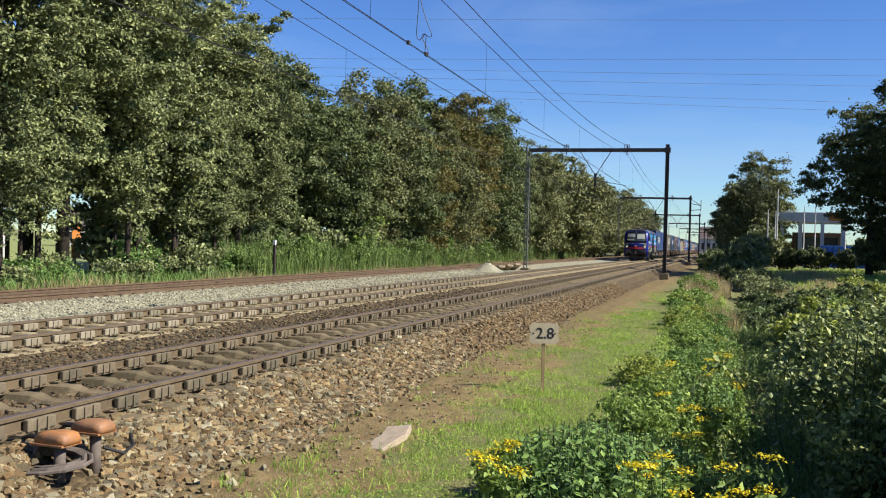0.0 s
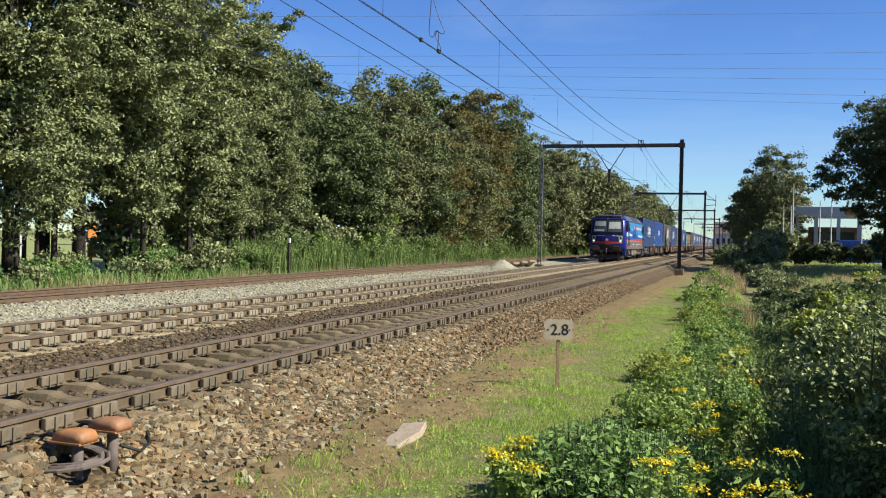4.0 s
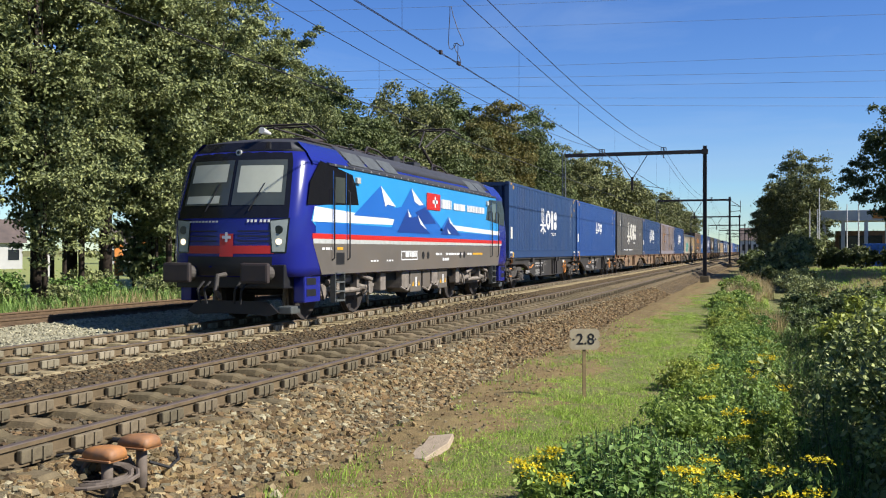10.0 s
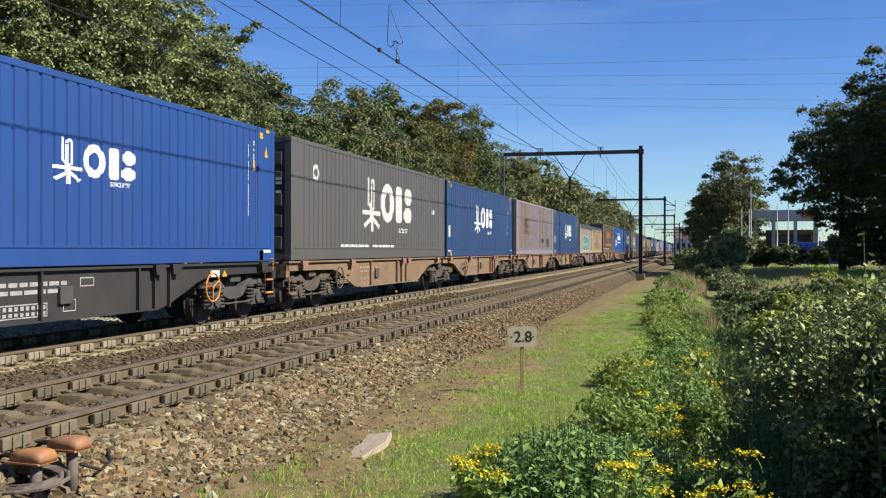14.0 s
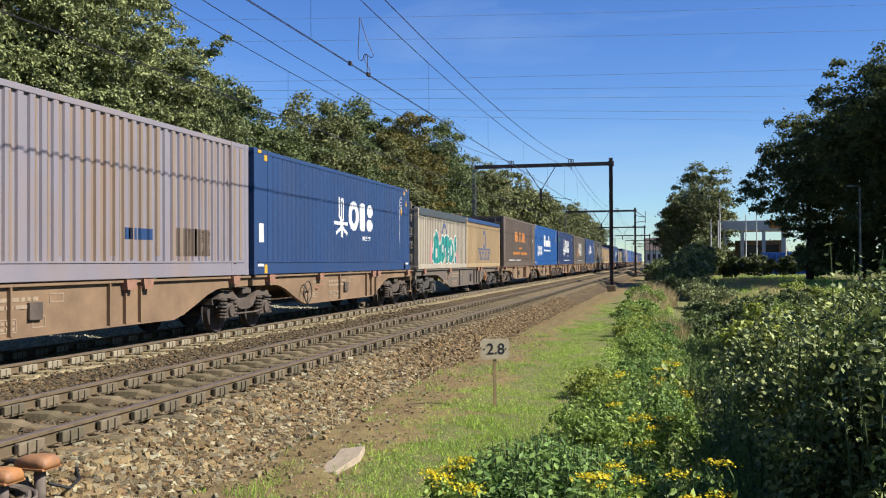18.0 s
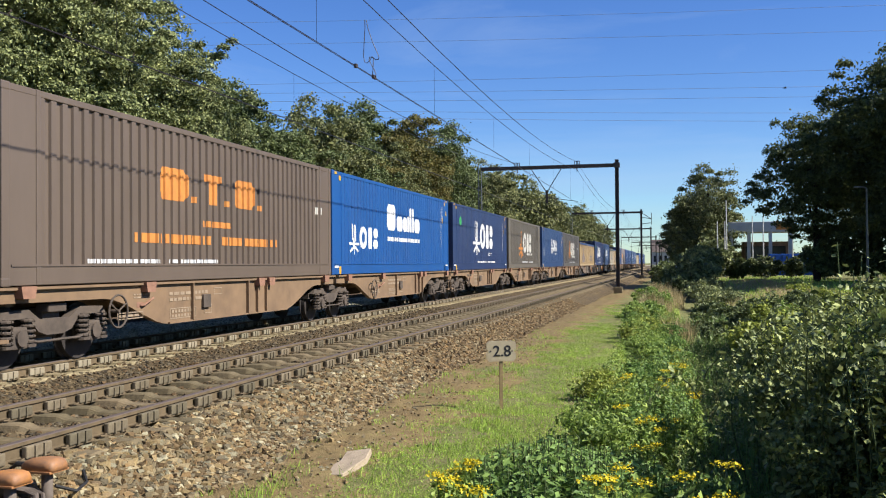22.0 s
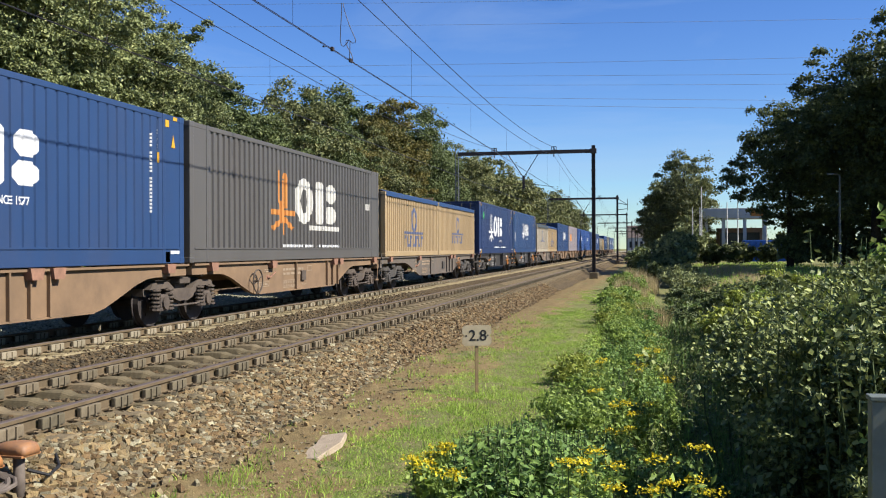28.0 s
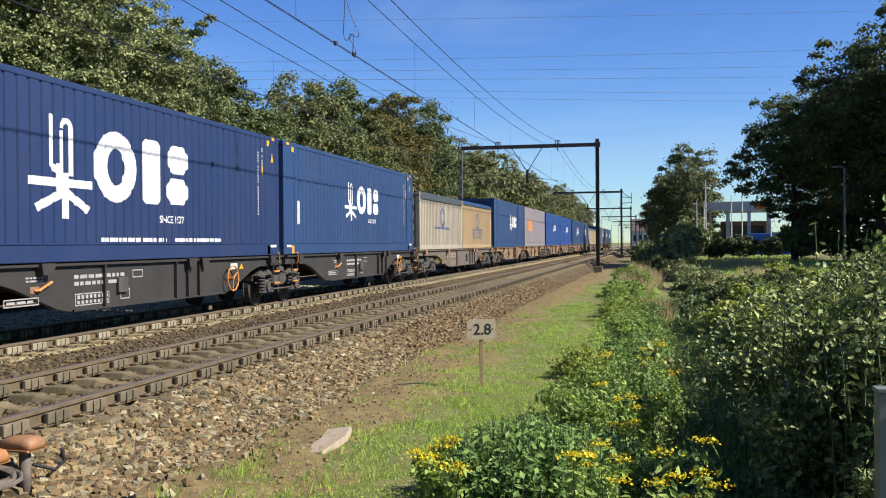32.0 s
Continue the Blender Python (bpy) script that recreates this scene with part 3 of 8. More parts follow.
wires = thing("overhead_line", "overhead contact wires and feeders along the tracks", "overhead line")
spans = list(zip(GANTRIES, GANTRIES[1:]))
for (y0, *_), (y1, *_) in spans:
    for x in (R1, R2):
        for d in (-0.016, 0.016):
            part("contact_wire", bar([(x + d, y0, 5.5), (x + d, y1, 5.5)], 0.007, 5), WIRE, wires, "copper contact wire")
        mess = sagging((x, y0, 7.75), (x, y1, 7.75), 1.0)
        part("messenger_wire", bar(mess, 0.010, 5), WIRE, wires, "sagging messenger wire")
        d = bmesh.new()
        for k in range(1, 14, 2):
            tube(d, [mess[k], (x, mess[k].y, 5.5)], 0.004, 4)
        tagged(part("dropper", d, WIRE, wires, "thin droppers"), kind="stuff")
    for x in (R1, R2):
        part("feeder_cable", bar(sagging((x, y0, 8.28), (x, y1, 8.28), 1.0), 0.012, 5), WIRE, wires, "bare feeder cable")
# jumper loop that joins messenger and contact wire
j = thing("jumper_cable", "looped jumper cable clamped to the contact wire", "jumper cable")
for strand in (((208, -47), (208, 0), (203, 80), (200, 150), (206, 178), (218, 185), (235, 168), (246, 147), (252, 158), (251, 200), (247, 262)),
               ((215, -47), (225, 0), (250, 75), (270, 120), (283, 150), (279, 165), (265, 166), (248, 152), (232, 152), (229, 165), (240, 190), (258, 222), (266, 245), (263, 262))):
    part("loop", bar([(R1 + (a - 255) * 0.0038, 19.45 + (a - 255) * 0.0012, 5.5 + (262 - b) * 0.004) for a, b in strand], 0.009, 6), WIRE, j)
    part("clamp", blk(R1 - 0.025, R1 + 0.025, 19.42 + (strand[-1][0] - 255) * 0.006, 19.50 + (strand[-1][0] - 255) * 0.006, 5.47, 5.55, bevel=0.008), STEEL_DARK, j)
part("clamp", blk(R1 - 0.03, R1 + 0.03, 18.2, 18.3, 5.47, 5.55, bevel=0.008), STEEL_DARK, j)

# cables of a high-voltage line that crosses far behind
for (xa, za), (xb, zb_) in (((-100.1, 52.3), (-11.3, 48.1)), ((-94.7, 47.4), (24.8, 42.3)), ((-85.6, 38.7), (24.0, 35.5)), ((-85.6, 36.9), (24.7, 32.6)), ((-85.6, 35.2), (24.7, 30.8)), ((-76.0, 32.9), (24.7, 27.9)), ((-64.0, 31.0), (24.7, 26.4))):
    zc = (za + zb_) / 2
    p = Vector((xa, 180, 0)) * ((zc - 1.48) / (za - 1.48))
    q = Vector((xb, 180, 0)) * ((zc - 1.48) / (zb_ - 1.48))
    p, q = p + (p - q) * 1.2, q + (q - p) * 1.2
    p.z = q.z = zc + 1.6
    c = tagged(new("power_cable"), "thin high-voltage cable across the sky", "power cable", "high-voltage cables", "structure")
    part("conductor", bar(sagging(p, q, 1.7, 24), 0.03, 5), CABLE, c)


# ---- small trackside things ----
def hectometre_sign(m):
    s = thing("distance_sign", "weathered cream plate numbered 2.8 on a thin rusty post", "trackside sign", "", m)
    part("post", blk(-0.022, 0.022, -0.015, 0.015, -0.1, 0.80), SIGN_POST, s, "rusty yellow flat-steel post")
    plate = bmesh.new()
    w, h, z = 0.205, 0.14, 0.80
    c = 0.035
    prism(plate, [(-w + c, z - h), (w - c, z - h), (w, z - h + c), (w, z - 0.03), (w - 0.02, z - 0.02), (w - 0.02, z + 0.02), (w, z + 0.03), (w, z + h - c), (w - c, z + h), (-w + c, z + h), (-w, z + h - c), (-w, z + 0.03), (-w + 0.02, z + 0.02), (-w + 0.02, z - 0.02), (-w, z - 0.03), (-w, z - h + c)], -0.03, -0.018, "y")
    p = part("plate", plate, SIGN_FACE, s, "cream enamel plate with notched sides")
    t = text_mesh("2.8", 0.21, 0.002)
    bmesh.ops.transform(t, matrix=Matrix.Translation((0.01, -0.0345, z - 0.005)) @ Matrix.Rotation(radians(90), 4, "X"), verts=t.verts)
    part("number", t, BLACK, p, "black number 2.8")
    for x in (-0.15, 0.15):
        part("bolt", bar([(x, -0.036, z), (x, -0.028, z)], 0.012, 8), STEEL_DARK, p)
    return s


hectometre_sign(pose(-2.31, 12.9, -0.52, 0, 0, 22))


def axle_counter(m):
    a = thing("track_sensor", "pair of orange-capped trackside sensor boxes with loose black cables", "track sensor", "", m)
    for x, y, h in ((0, 0, 0.0), (0.03, 0.36, 0.03)):
        part("post", bar([(x + 0.05, y, -0.4), (x + 0.05, y, 0.02 + h)], 0.044, 14), DUSTY, a, "dusty brown tubular post", True)
        b = bmesh.new()
        prof = ((-0.17, 0.03, 0.02), (-0.15, 0.055, 0.05), (-0.09, 0.095, 0.085), (0.0, 0.105, 0.10), (0.10, 0.105, 0.10), (0.15, 0.10, 0.09), (0.172, 0.085, 0.06))
        rings = []
        for px, w, t in prof:
            rings.append([b.verts.new((x + px, y + w * u, h + t * v)) for u, v in ((-1, 0.05), (-0.99, 0.62), (-0.78, 0.90), (0, 1.0), (0.78, 0.90), (0.99, 0.62), (1, 0.05))])
        for p, q in zip(rings, rings[1:]):
            for k in range(6):
                b.faces.new((p[k], p[k + 1], q[k + 1], q[k]))
            b.faces.new((p[6], p[0], q[0], q[6]))
        b.faces.new(rings[0])
        b.faces.new(rings[-1][::-1])
        bmesh.ops.recalc_face_normals(b, faces=b.faces[:])
        c = part("cap", b, ORANGE_CAP, a, "weathered orange cap", True)
        part("cap_lip", blk(x - 0.15, x + 0.165, y - 0.11, y + 0.11, -0.012 + h, 0.008 + h, bevel=0.006), ORANGE_CAP, c)
        part("gland", bar([(x - 0.16, y, 0.03 + h), (x - 0.24, y, 0.03 + h)], 0.022, 8), RUBBER, c)
        part("cable", bar([(x - 0.24, y, 0.03 + h), (x - 0.36, y + 0.05, -0.01), (x - 0.48, y + 0.02, -0.03)], 0.016, 6), RUBBER, a, "black cable")
    for k, (r, o) in enumerate(((0.26, 0.0), (0.21, 0.05), (0.31, -0.08), (0.34, -0.04))):
        pts = [(-0.12, -0.02 + 0.05 * k, 0.0), (-0.16, -0.05 + 0.04 * k, -0.1)]
        pts += [(0.0 + r * math.cos(t), -0.02 + o + r * 0.8 * math.sin(t), -0.2 + 0.012 * i) for i, t in enumerate(np.linspace(3.3, 8.6, 12))]
        part("cable", bar(pts, 0.017, 6), DUSTY, a, "dusty cable loop")
    part("cable", bar([(0.12, 0.4, -0.1), (0.2, 0.55, -0.17), (0.1, 0.8, -0.16), (-0.1, 1.0, -0.1)], 0.014, 6), RUBBER, a, "black cable")
    return a


axle_counter(pose(-4.86, 6.15, -0.13, 0, 0, -4))

slab = thing("concrete_slab", "broken pale concrete paving slab lying askew in the grass", "concrete slab", "", pose(-3.13, 8.97, -0.50, 5, -7, 3))
sb = bmesh.new()
prism(sb, [(-0.13, -0.50), (0.07, -0.54), (0.15, -0.12), (0.19, 0.06), (0.14, 0.48), (-0.16, 0.44), (-0.13, 0.05), (-0.17, -0.1)], -0.03, 0.045, "z")
bmesh.ops.scale(sb, vec=(0.85, 0.85, 0.9), verts=sb.verts[:])
bmesh.ops.bevel(sb, geom=sb.edges[:], offset=0.008, segments=1, affect="EDGES")
part("slab", sb, SLAB, slab)


def marker_post(x, y, h, label):
    p = thing("marker_post", label, "marker post", "", pose(x, y, -0.36))
    part("post", blk(-0.05, 0.05, -0.05, 0.05, -0.2, h, bevel=0.01), STEEL_DARK, p)
    part("cap", blk(-0.06, 0.06, -0.06, 0.06, h - 0.2, h + 0.003, bevel=0.01), WHITE, p, "white top")


marker_post(-18.6, 37.5, 1.75, "black marker post with a white top beside the siding")

heap = bmesh.new()
bmesh.ops.create_cone(heap, cap_ends=False, segments=20, radius1=1.5, radius2=0.15, depth=0.7)
for v in heap.verts:
    v.co.z = v.co.z + 0.0 + 0.1 * noise.noise(v.co * 2)
    v.co.x *= 0.8
ho = tagged(part("gravel_mound", heap, BALLAST_GREY, None, "", True), "small heap of grey gravel beside the siding", "gravel heap")
ho.location = (-13.9, 57.5, -0.02)
for k in range(3):
    pl = tagged(part("concrete_plank", blk(-0.2, 0.2, -1.1, 1.1, -0.06, 0.06, bevel=0.015), SLAB), "loose concrete plank leaning on the gravel heap", "concrete plank", "loose planks")
    pl.matrix_world = pose(-13.9 + 0.25 * k, 60.2 + 1.3 * k, -0.1, -9 - 3 * k, 4, 28)


FENCE_GREY = material("fence_paint", (0.22, 0.245, 0.21), (0.15, 0.17, 0.145), rough=0.6, scale=5, grime=(0.18, 0.2, 0.13), grime_scale=3, grime_amount=0.5)


def fence_post(x, y, top):
    p = thing("fence_post", "grey-green steel fence post with a lighter rail", "fence post", "", pose(x, y, 0))
    part("post", blk(-0.05, 0.05, -0.05, 0.05, -1.1, top, bevel=0.008), FENCE_GREY, p)
    part("cap", blk(-0.058, 0.058, -0.058, 0.058, top, top + 0.025, bevel=0.006), FENCE_GREY, p)
    m = bmesh.new()
    for k in range(9):
        tube(m, [(0.05, 0, top - 0.08 - 0.14 * k), (1.6, -0.25, top - 0.08 - 0.14 * k)], 0.004, 4)
    for k in range(12):
        tube(m, [(0.08 + 0.13 * k, -0.02 * k, top - 0.06), (0.08 + 0.13 * k, -0.02 * k, -1.0)], 0.003, 4)
    part("panel_frame", blk(0.07, 0.12, -0.06, -0.01, -1.0, top - 0.05, bevel=0.006), FENCE_GREY, p)
    part("panel_rail", blk(0.12, 1.6, -0.10, -0.06, top - 0.10, top - 0.05, bevel=0.006), FENCE_GREY, p)
    part("mesh_panel", m, FENCE_GREY, p, "welded wire mesh")


fence_post(1.18, 5.3, 0.68)


# ---- far buildings ----
FAR_WHITE = material("far_white_cladding", (0.62, 0.61, 0.57), (0.5, 0.49, 0.46), rough=0.6, scale=0.6)
FAR_GLASS = material("far_window", (0.03, 0.035, 0.04), rough=0.15)
FAR_ROOF = material("far_roof", (0.16, 0.12, 0.10), (0.1, 0.08, 0.07), rough=0.9, scale=1)
FAR_BLUE = material("far_blue_paint", (0.02, 0.09, 0.33), (0.015, 0.09, 0.4), rough=0.5)
FAR_ORANGE = material("far_orange_sign", (0.6, 0.27, 0.06), (0.65, 0.2, 0.02), rough=0.5)
FAR_BRICK = material("far_brick", (0.3, 0.2, 0.15), (0.22, 0.15, 0.11), rough=0.9, scale=2)
MEADOW = material("sunlit_meadow", (0.32, 0.34, 0.09), (0.24, 0.27, 0.07), rough=0.95, scale=0.8, bump=0.3)


def station(m):
    s = thing("filling_station", "white flat-roofed filling station canopy on slim columns", "filling station", "", m)
    part("canopy", blk(-4.5, 3.5, -3, 3, 5.3, 6.6, bevel=0.05), FAR_WHITE, s, "white canopy")
    part("canopy_end", blk(1.3, 3.1, -3.06, -2.97, 5.55, 6.5), FAR_ORANGE, s, "orange sign fascia")
    for x in (-4.1, -2.0, 0.6, 3.0):
        for y in (-2.6, 2.6):
            part("column", blk(x - 0.2, x + 0.2, y - 0.2, y + 0.2, 0, 5.3), FAR_WHITE, s)
    part("shop", blk(-3, 3, 3.2, 6, 0, 4.2), FAR_BRICK, s)
    part("shop_window", blk(-2.5, 2.5, 3.1, 3.19, 0.8, 3.6), FAR_GLASS, s)
    return s


station(pose(11.5, 128, -0.1, 0, 0, -5))
bin_ = thing("blue_container", "blue steel skip beside the filling station", "skip", "", pose(14.3, 122, -0.1))
part("body", blk(-3, 3, -1.2, 1.2, -0.1, 2.5, bevel=0.05), FAR_BLUE, bin_)
for k in range(9):
    part("rib", blk(-2.9 + k * 0.7, -2.8 + k * 0.7, -1.28, -1.2, 0.15, 2.45), FAR_BLUE, bin_)


def pole(name, x, y, h, label, mat, lamp=True):
    p = thing(name, label, name.replace("_", " "), name + "s", pose(x, y, -0.2))
    part("pole", bar([(0, 0, 0), (0, 0, h * 0.6), (0, 0, h)], [0.09, 0.07, 0.05], 8), mat, p)
    if lamp:
        part("arm", bar([(0, 0, h), (-0.2, 0, h + 0.08), (-0.4, 0, h + 0.08)], 0.04, 6), mat, p)
        part("lamp_head", blk(-0.75, -0.35, -0.12, 0.12, h + 0.03, h + 0.14, bevel=0.03), mat, p)


for x, y, h in ((4.9, 112, 6.3), (5.7, 112, 6.3), (6.1, 116, 8.9), (9.0, 116, 7.0), (10.2, 116, 7.0), (13.4, 116, 6.6)):
    pole("flag_pole", x, y, h, "slender white flag pole near the filling station", FAR_WHITE, False)
pole("street_lamp", 12.0, 65, 6.3, "grey street lamp with a short arm", STEEL_GREY)
pole("street_lamp", 6.0, 140, 7.5, "grey street lamp with a short arm", STEEL_GREY)

sheet("meadow", [-200, -120, -70, -45, -29], [-10, 20, 60, 120, 220], lambda x, y: -0.36, MEADOW, "sunlit meadow behind the trees")


def house(x, y, w, d, h, rz, label, wall):
    s = thing("house", label, "house", "far houses", pose(x, y, -0.4, 0, 0, rz))
    part("wall", blk(-w, w, -d, d, 0, h), wall, s)
    part("roof", prism(bmesh.new(), [(-d - 0.4, h), (d + 0.4, h), (0, h + d * 0.8)], -w - 0.4, w + 0.4, "x"), FAR_ROOF, s, "dark tiled roof")
    for k in range(int(w)):
        part("window", blk(-w + 0.7 + 2 * k, -w + 1.7 + 2 * k, -d - 0.03, -d + 0.03, h * 0.35, h * 0.75), FAR_GLASS, s)
    part("door", blk(-0.5, 0.5, -d - 0.04, -d + 0.02, 0, 2.1), FAR_ROOF, s)


house(-75, 74, 5, 3, 2.6, 50, "low white house beyond the meadow", FAR_WHITE)
house(-82, 112, 5, 3, 2.6, 40, "low white house beyond the meadow", FAR_WHITE)
house(-88, 60, 5, 3, 2.6, 60, "low white house beyond the meadow", FAR_WHITE)
house(-40, 330, 12, 6, 6, 0, "far brick building beside the tracks", FAR_BRICK)
house(6, 380, 14, 6, 6, 0, "far pale building beside the tracks", FAR_WHITE)
for x, y, mat, lab in ((-38, 52, FAR_ORANGE, "orange"), (-36, 47, FAR_ORANGE, "orange"), (-38.5, 44, FAR_WHITE, "white"), (-40, 60, FAR_WHITE, "white")):
    s = thing("signboard", lab + " signboard on a post beyond the trees", "signboard", "far signboards", pose(x, y, -0.4, 0, 0, 55))
    part("board", blk(-0.25, 0.25, -0.05, 0.05, 0.4, 2.4), mat, s)
    part("post", blk(-0.05, 0.05, 0.05, 0.1, 0, 2.4), STEEL_GREY, s)


# ---- train materials ----
def paint(name, base, grime_amount=0.35, rough=0.45, grime=(0.10, 0.075, 0.055)):
    return material(name, base, tuple(c * 0.86 for c in base), rough=rough, scale=1.2, grime=grime, grime_scale=0.7, grime_amount=grime_amount, stretch=(1, 1, 0.35), bump=0.04, fine=20)


NAVY = paint("navy_paint", (0.028, 0.064, 0.162), 0.18)
NAVY_DEEP = paint("deep_navy_paint", (0.022, 0.042, 0.118), 0.15)
ROYAL = paint("royal_blue_paint", (0.026, 0.076, 0.255), 0.12)
AZURE = paint("azure_paint", (0.014, 0.088, 0.295), 0.12)
GREY_TAN = paint("weathered_tan_grey_paint", (0.138, 0.120, 0.092), 0.4, 0.55)
GREY_BROWN = paint("grey_brown_paint", (0.115, 0.108, 0.098), 0.3)
BROWN = paint("faded_brown_paint", (0.15, 0.112, 0.082), 0.35)
LAVENDER = paint("faded_lavender_paint", (0.255, 0.232, 0.252), 0.6, 0.6, (0.30, 0.20, 0.13))
BEIGE = paint("beige_paint", (0.44, 0.315, 0.16), 0.25, 0.55)
CREAM = paint("dirty_cream_paint", (0.45, 0.39, 0.285), 0.4, 0.6)
TARP_BLUE = paint("blue_tarpaulin", (0.02, 0.06, 0.16), 0.2, 0.6)
TARP_DARK = paint("dark_tarpaulin", (0.06, 0.075, 0.08), 0.3, 0.6)
WAGON_BROWN = material("dusty_wagon_brown", (0.26, 0.165, 0.086), (0.17, 0.11, 0.06), rough=0.85, scale=1.5, grime=(0.33, 0.21, 0.11), grime_scale=0.8, grime_amount=0.45, bump=0.1)
WAGON_BLACK = material("dark_wagon_paint", (0.032, 0.029, 0.026), (0.045, 0.04, 0.034), rough=0.6, scale=1.5, grime=(0.09, 0.07, 0.055), grime_scale=0.9, grime_amount=0.4, bump=0.05)
BOGIE_BROWN = material("dusty_bogie", (0.13, 0.098, 0.07), (0.07, 0.054, 0.04), rough=0.9, scale=4, bump=0.2)
BOGIE_DARK = material("dark_bogie", (0.1, 0.088, 0.072), (0.055, 0.048, 0.04), rough=0.75, scale=4, bump=0.2)
WHEEL = material("wheel_steel", (0.07, 0.058, 0.05), (0.04, 0.034, 0.03), rough=0.7, metal=0.3, scale=6)
RUSTY = material("rusty_fitting", (0.36, 0.19, 0.115), (0.22, 0.115, 0.07), rough=0.9, scale=6, bump=0.2)
LOCO_BLUE = material("violet_blue_gloss", (0.019, 0.024, 0.23), (0.017, 0.022, 0.2), rough=0.22, scale=1)
LOCO_SKY = material("sky_blue_gloss", (0.05, 0.33, 0.66), (0.045, 0.29, 0.62), rough=0.3, scale=0.6)
LOCO_MID = material("mid_blue_gloss", (0.03, 0.15, 0.50), (0.026, 0.13, 0.46), rough=0.3, scale=0.6)
LOCO_PEAK = material("peak_blue_gloss", (0.020, 0.060, 0.27), (0.018, 0.05, 0.23), rough=0.3, scale=0.6)
LOCO_WHITE = material("white_gloss", (0.78, 0.79, 0.78), (0.72, 0.72, 0.71), rough=0.3, scale=0.6)
LOCO_RED = material("red_gloss", (0.60, 0.03, 0.025), (0.55, 0.025, 0.02), rough=0.3)
LOCO_GREY = material("grey_skirt", (0.15, 0.13, 0.105), (0.12, 0.105, 0.085), rough=0.5, scale=2, grime=(0.23, 0.175, 0.115), grime_scale=1, grime_amount=0.4)
LOCO_ROOF = material("roof_grey", (0.05, 0.05, 0.055), (0.035, 0.035, 0.038), rough=0.6, scale=2)
LOCO_GEAR = material("dusty_running_gear", (0.3, 0.255, 0.2), (0.14, 0.118, 0.095), rough=0.8, scale=4, bump=0.2)
GLASS = material("cab_glass", (0.05, 0.06, 0.052), (0.08, 0.09, 0.078), rough=0.06, scale=0.8, spec=0.7)
BLIND_DASH = material("cream_blind_dash", (0.5, 0.52, 0.42), (0.42, 0.44, 0.36), rough=0.35, scale=1.5)
HEADLAMP_GLASS = material("headlamp_glass", (0.40, 0.43, 0.37), (0.3, 0.33, 0.29), rough=0.12, scale=3, spec=0.7)
BLACK_GLOSS = material("black_gloss", (0.010, 0.010, 0.012), (0.014, 0.014, 0.016), rough=0.15)
LAMP_ON = glowing("lit_headlamp", (1.0, 0.78, 0.45), 1.0)
LENS = material("lamp_lens", (0.6, 0.6, 0.55), (0.45, 0.45, 0.4), rough=0.1)
TEAL = material("teal_spray", (0.06, 0.36, 0.27), (0.03, 0.24, 0.23), rough=0.5, scale=1.6)
PINK = paint("pink_spray", (0.62, 0.33, 0.30), 0.05)

TRAIN = []        # (thing, distance behind the front corner)
TRACK_X = R2


def on_train(ob, s):
    TRAIN.append((ob, s))
    return ob


# ---- containers ----
def wave(y, flat, slope, inner, depth, y0):
    p = flat + inner + 2 * slope
    u = (y - y0) % p
    if u < flat:
        return 0.0
    if u < flat + slope:
        return -depth * (u - flat) / slope
    if u < flat + slope + inner:
        return -depth
    return -depth * (1 - (u - flat - slope - inner) / slope)


def breaks(y0, y1, flat, slope, inner):
    p, out, k = flat + inner + 2 * slope, [], 0
    while y0 + k * p < y1:
        for o in (0, flat, flat + slope, flat + slope + inner):
            if y0 + k * p + o < y1:
                out.append(y0 + k * p + o)
        k += 1
    return out + [y1]


W2 = 1.27
Z0, Z1 = 1.22, 4.07


class Side:
    """The corrugated long side of a container, on which markings are laid."""

    def __init__(self, y0, y1, z0, z1, rib):
        self.y0, self.y1, self.z0, self.z1, self.rib = y0, y1, z0, z1, rib

    def x(self, y):
        return W2 - 0.012 + wave(y, *self.rib, self.y0) if self.y0 < y < self.y1 else W2

    def panel(self, sign):
        ys = breaks(self.y0, self.y1, *self.rib[:3])
        bm = bmesh.new()
        lo = [bm.verts.new((sign * self.x(y), y, self.z0)) for y in ys]
        hi = [bm.verts.new((sign * self.x(y), y, self.z1)) for y in ys]
        for i in range(len(ys) - 1):
            bm.faces.new((lo[i], lo[i + 1], hi[i + 1], hi[i]) if sign > 0 else (lo[i], hi[i], hi[i + 1], lo[i + 1]))
        return bm

    def lay(self, bm):
        """Lay flat outlines given in y, z onto the waves."""
        ya, yb = min(v.co.y for v in bm.verts), max(v.co.y for v in bm.verts)
        for y in breaks(self.y0, self.y1, *self.rib[:3]):
            if ya < y < yb:
                bmesh.ops.bisect_plane(bm, geom=bm.verts[:] + bm.edges[:] + bm.faces[:], plane_co=(0, y, 0), plane_no=(0, 1, 0), dist=1e-5)
        for v in bm.verts:
            v.co.x += self.x(v.co.y) + 0.004
        return bm


def flat(*polys):
    """Outlines in y, z as flat faces."""
    bm = bmesh.new()
    for i, p in enumerate(polys):
        bm.faces.new([bm.verts.new((0.0003 * i, a, b)) for a, b in p])
    return bm


def rect(y0, y1, z0, z1, cut=0.0):
    if not cut:
        return [(y0, z0), (y1, z0), (y1, z1), (y0, z1)]
    return [(y0 + cut, z0), (y1 - cut, z0), (y1, z0 + cut), (y1, z1 - cut), (y1 - cut, z1), (y0 + cut, z1), (y0, z1 - cut), (y0, z0 + cut)]


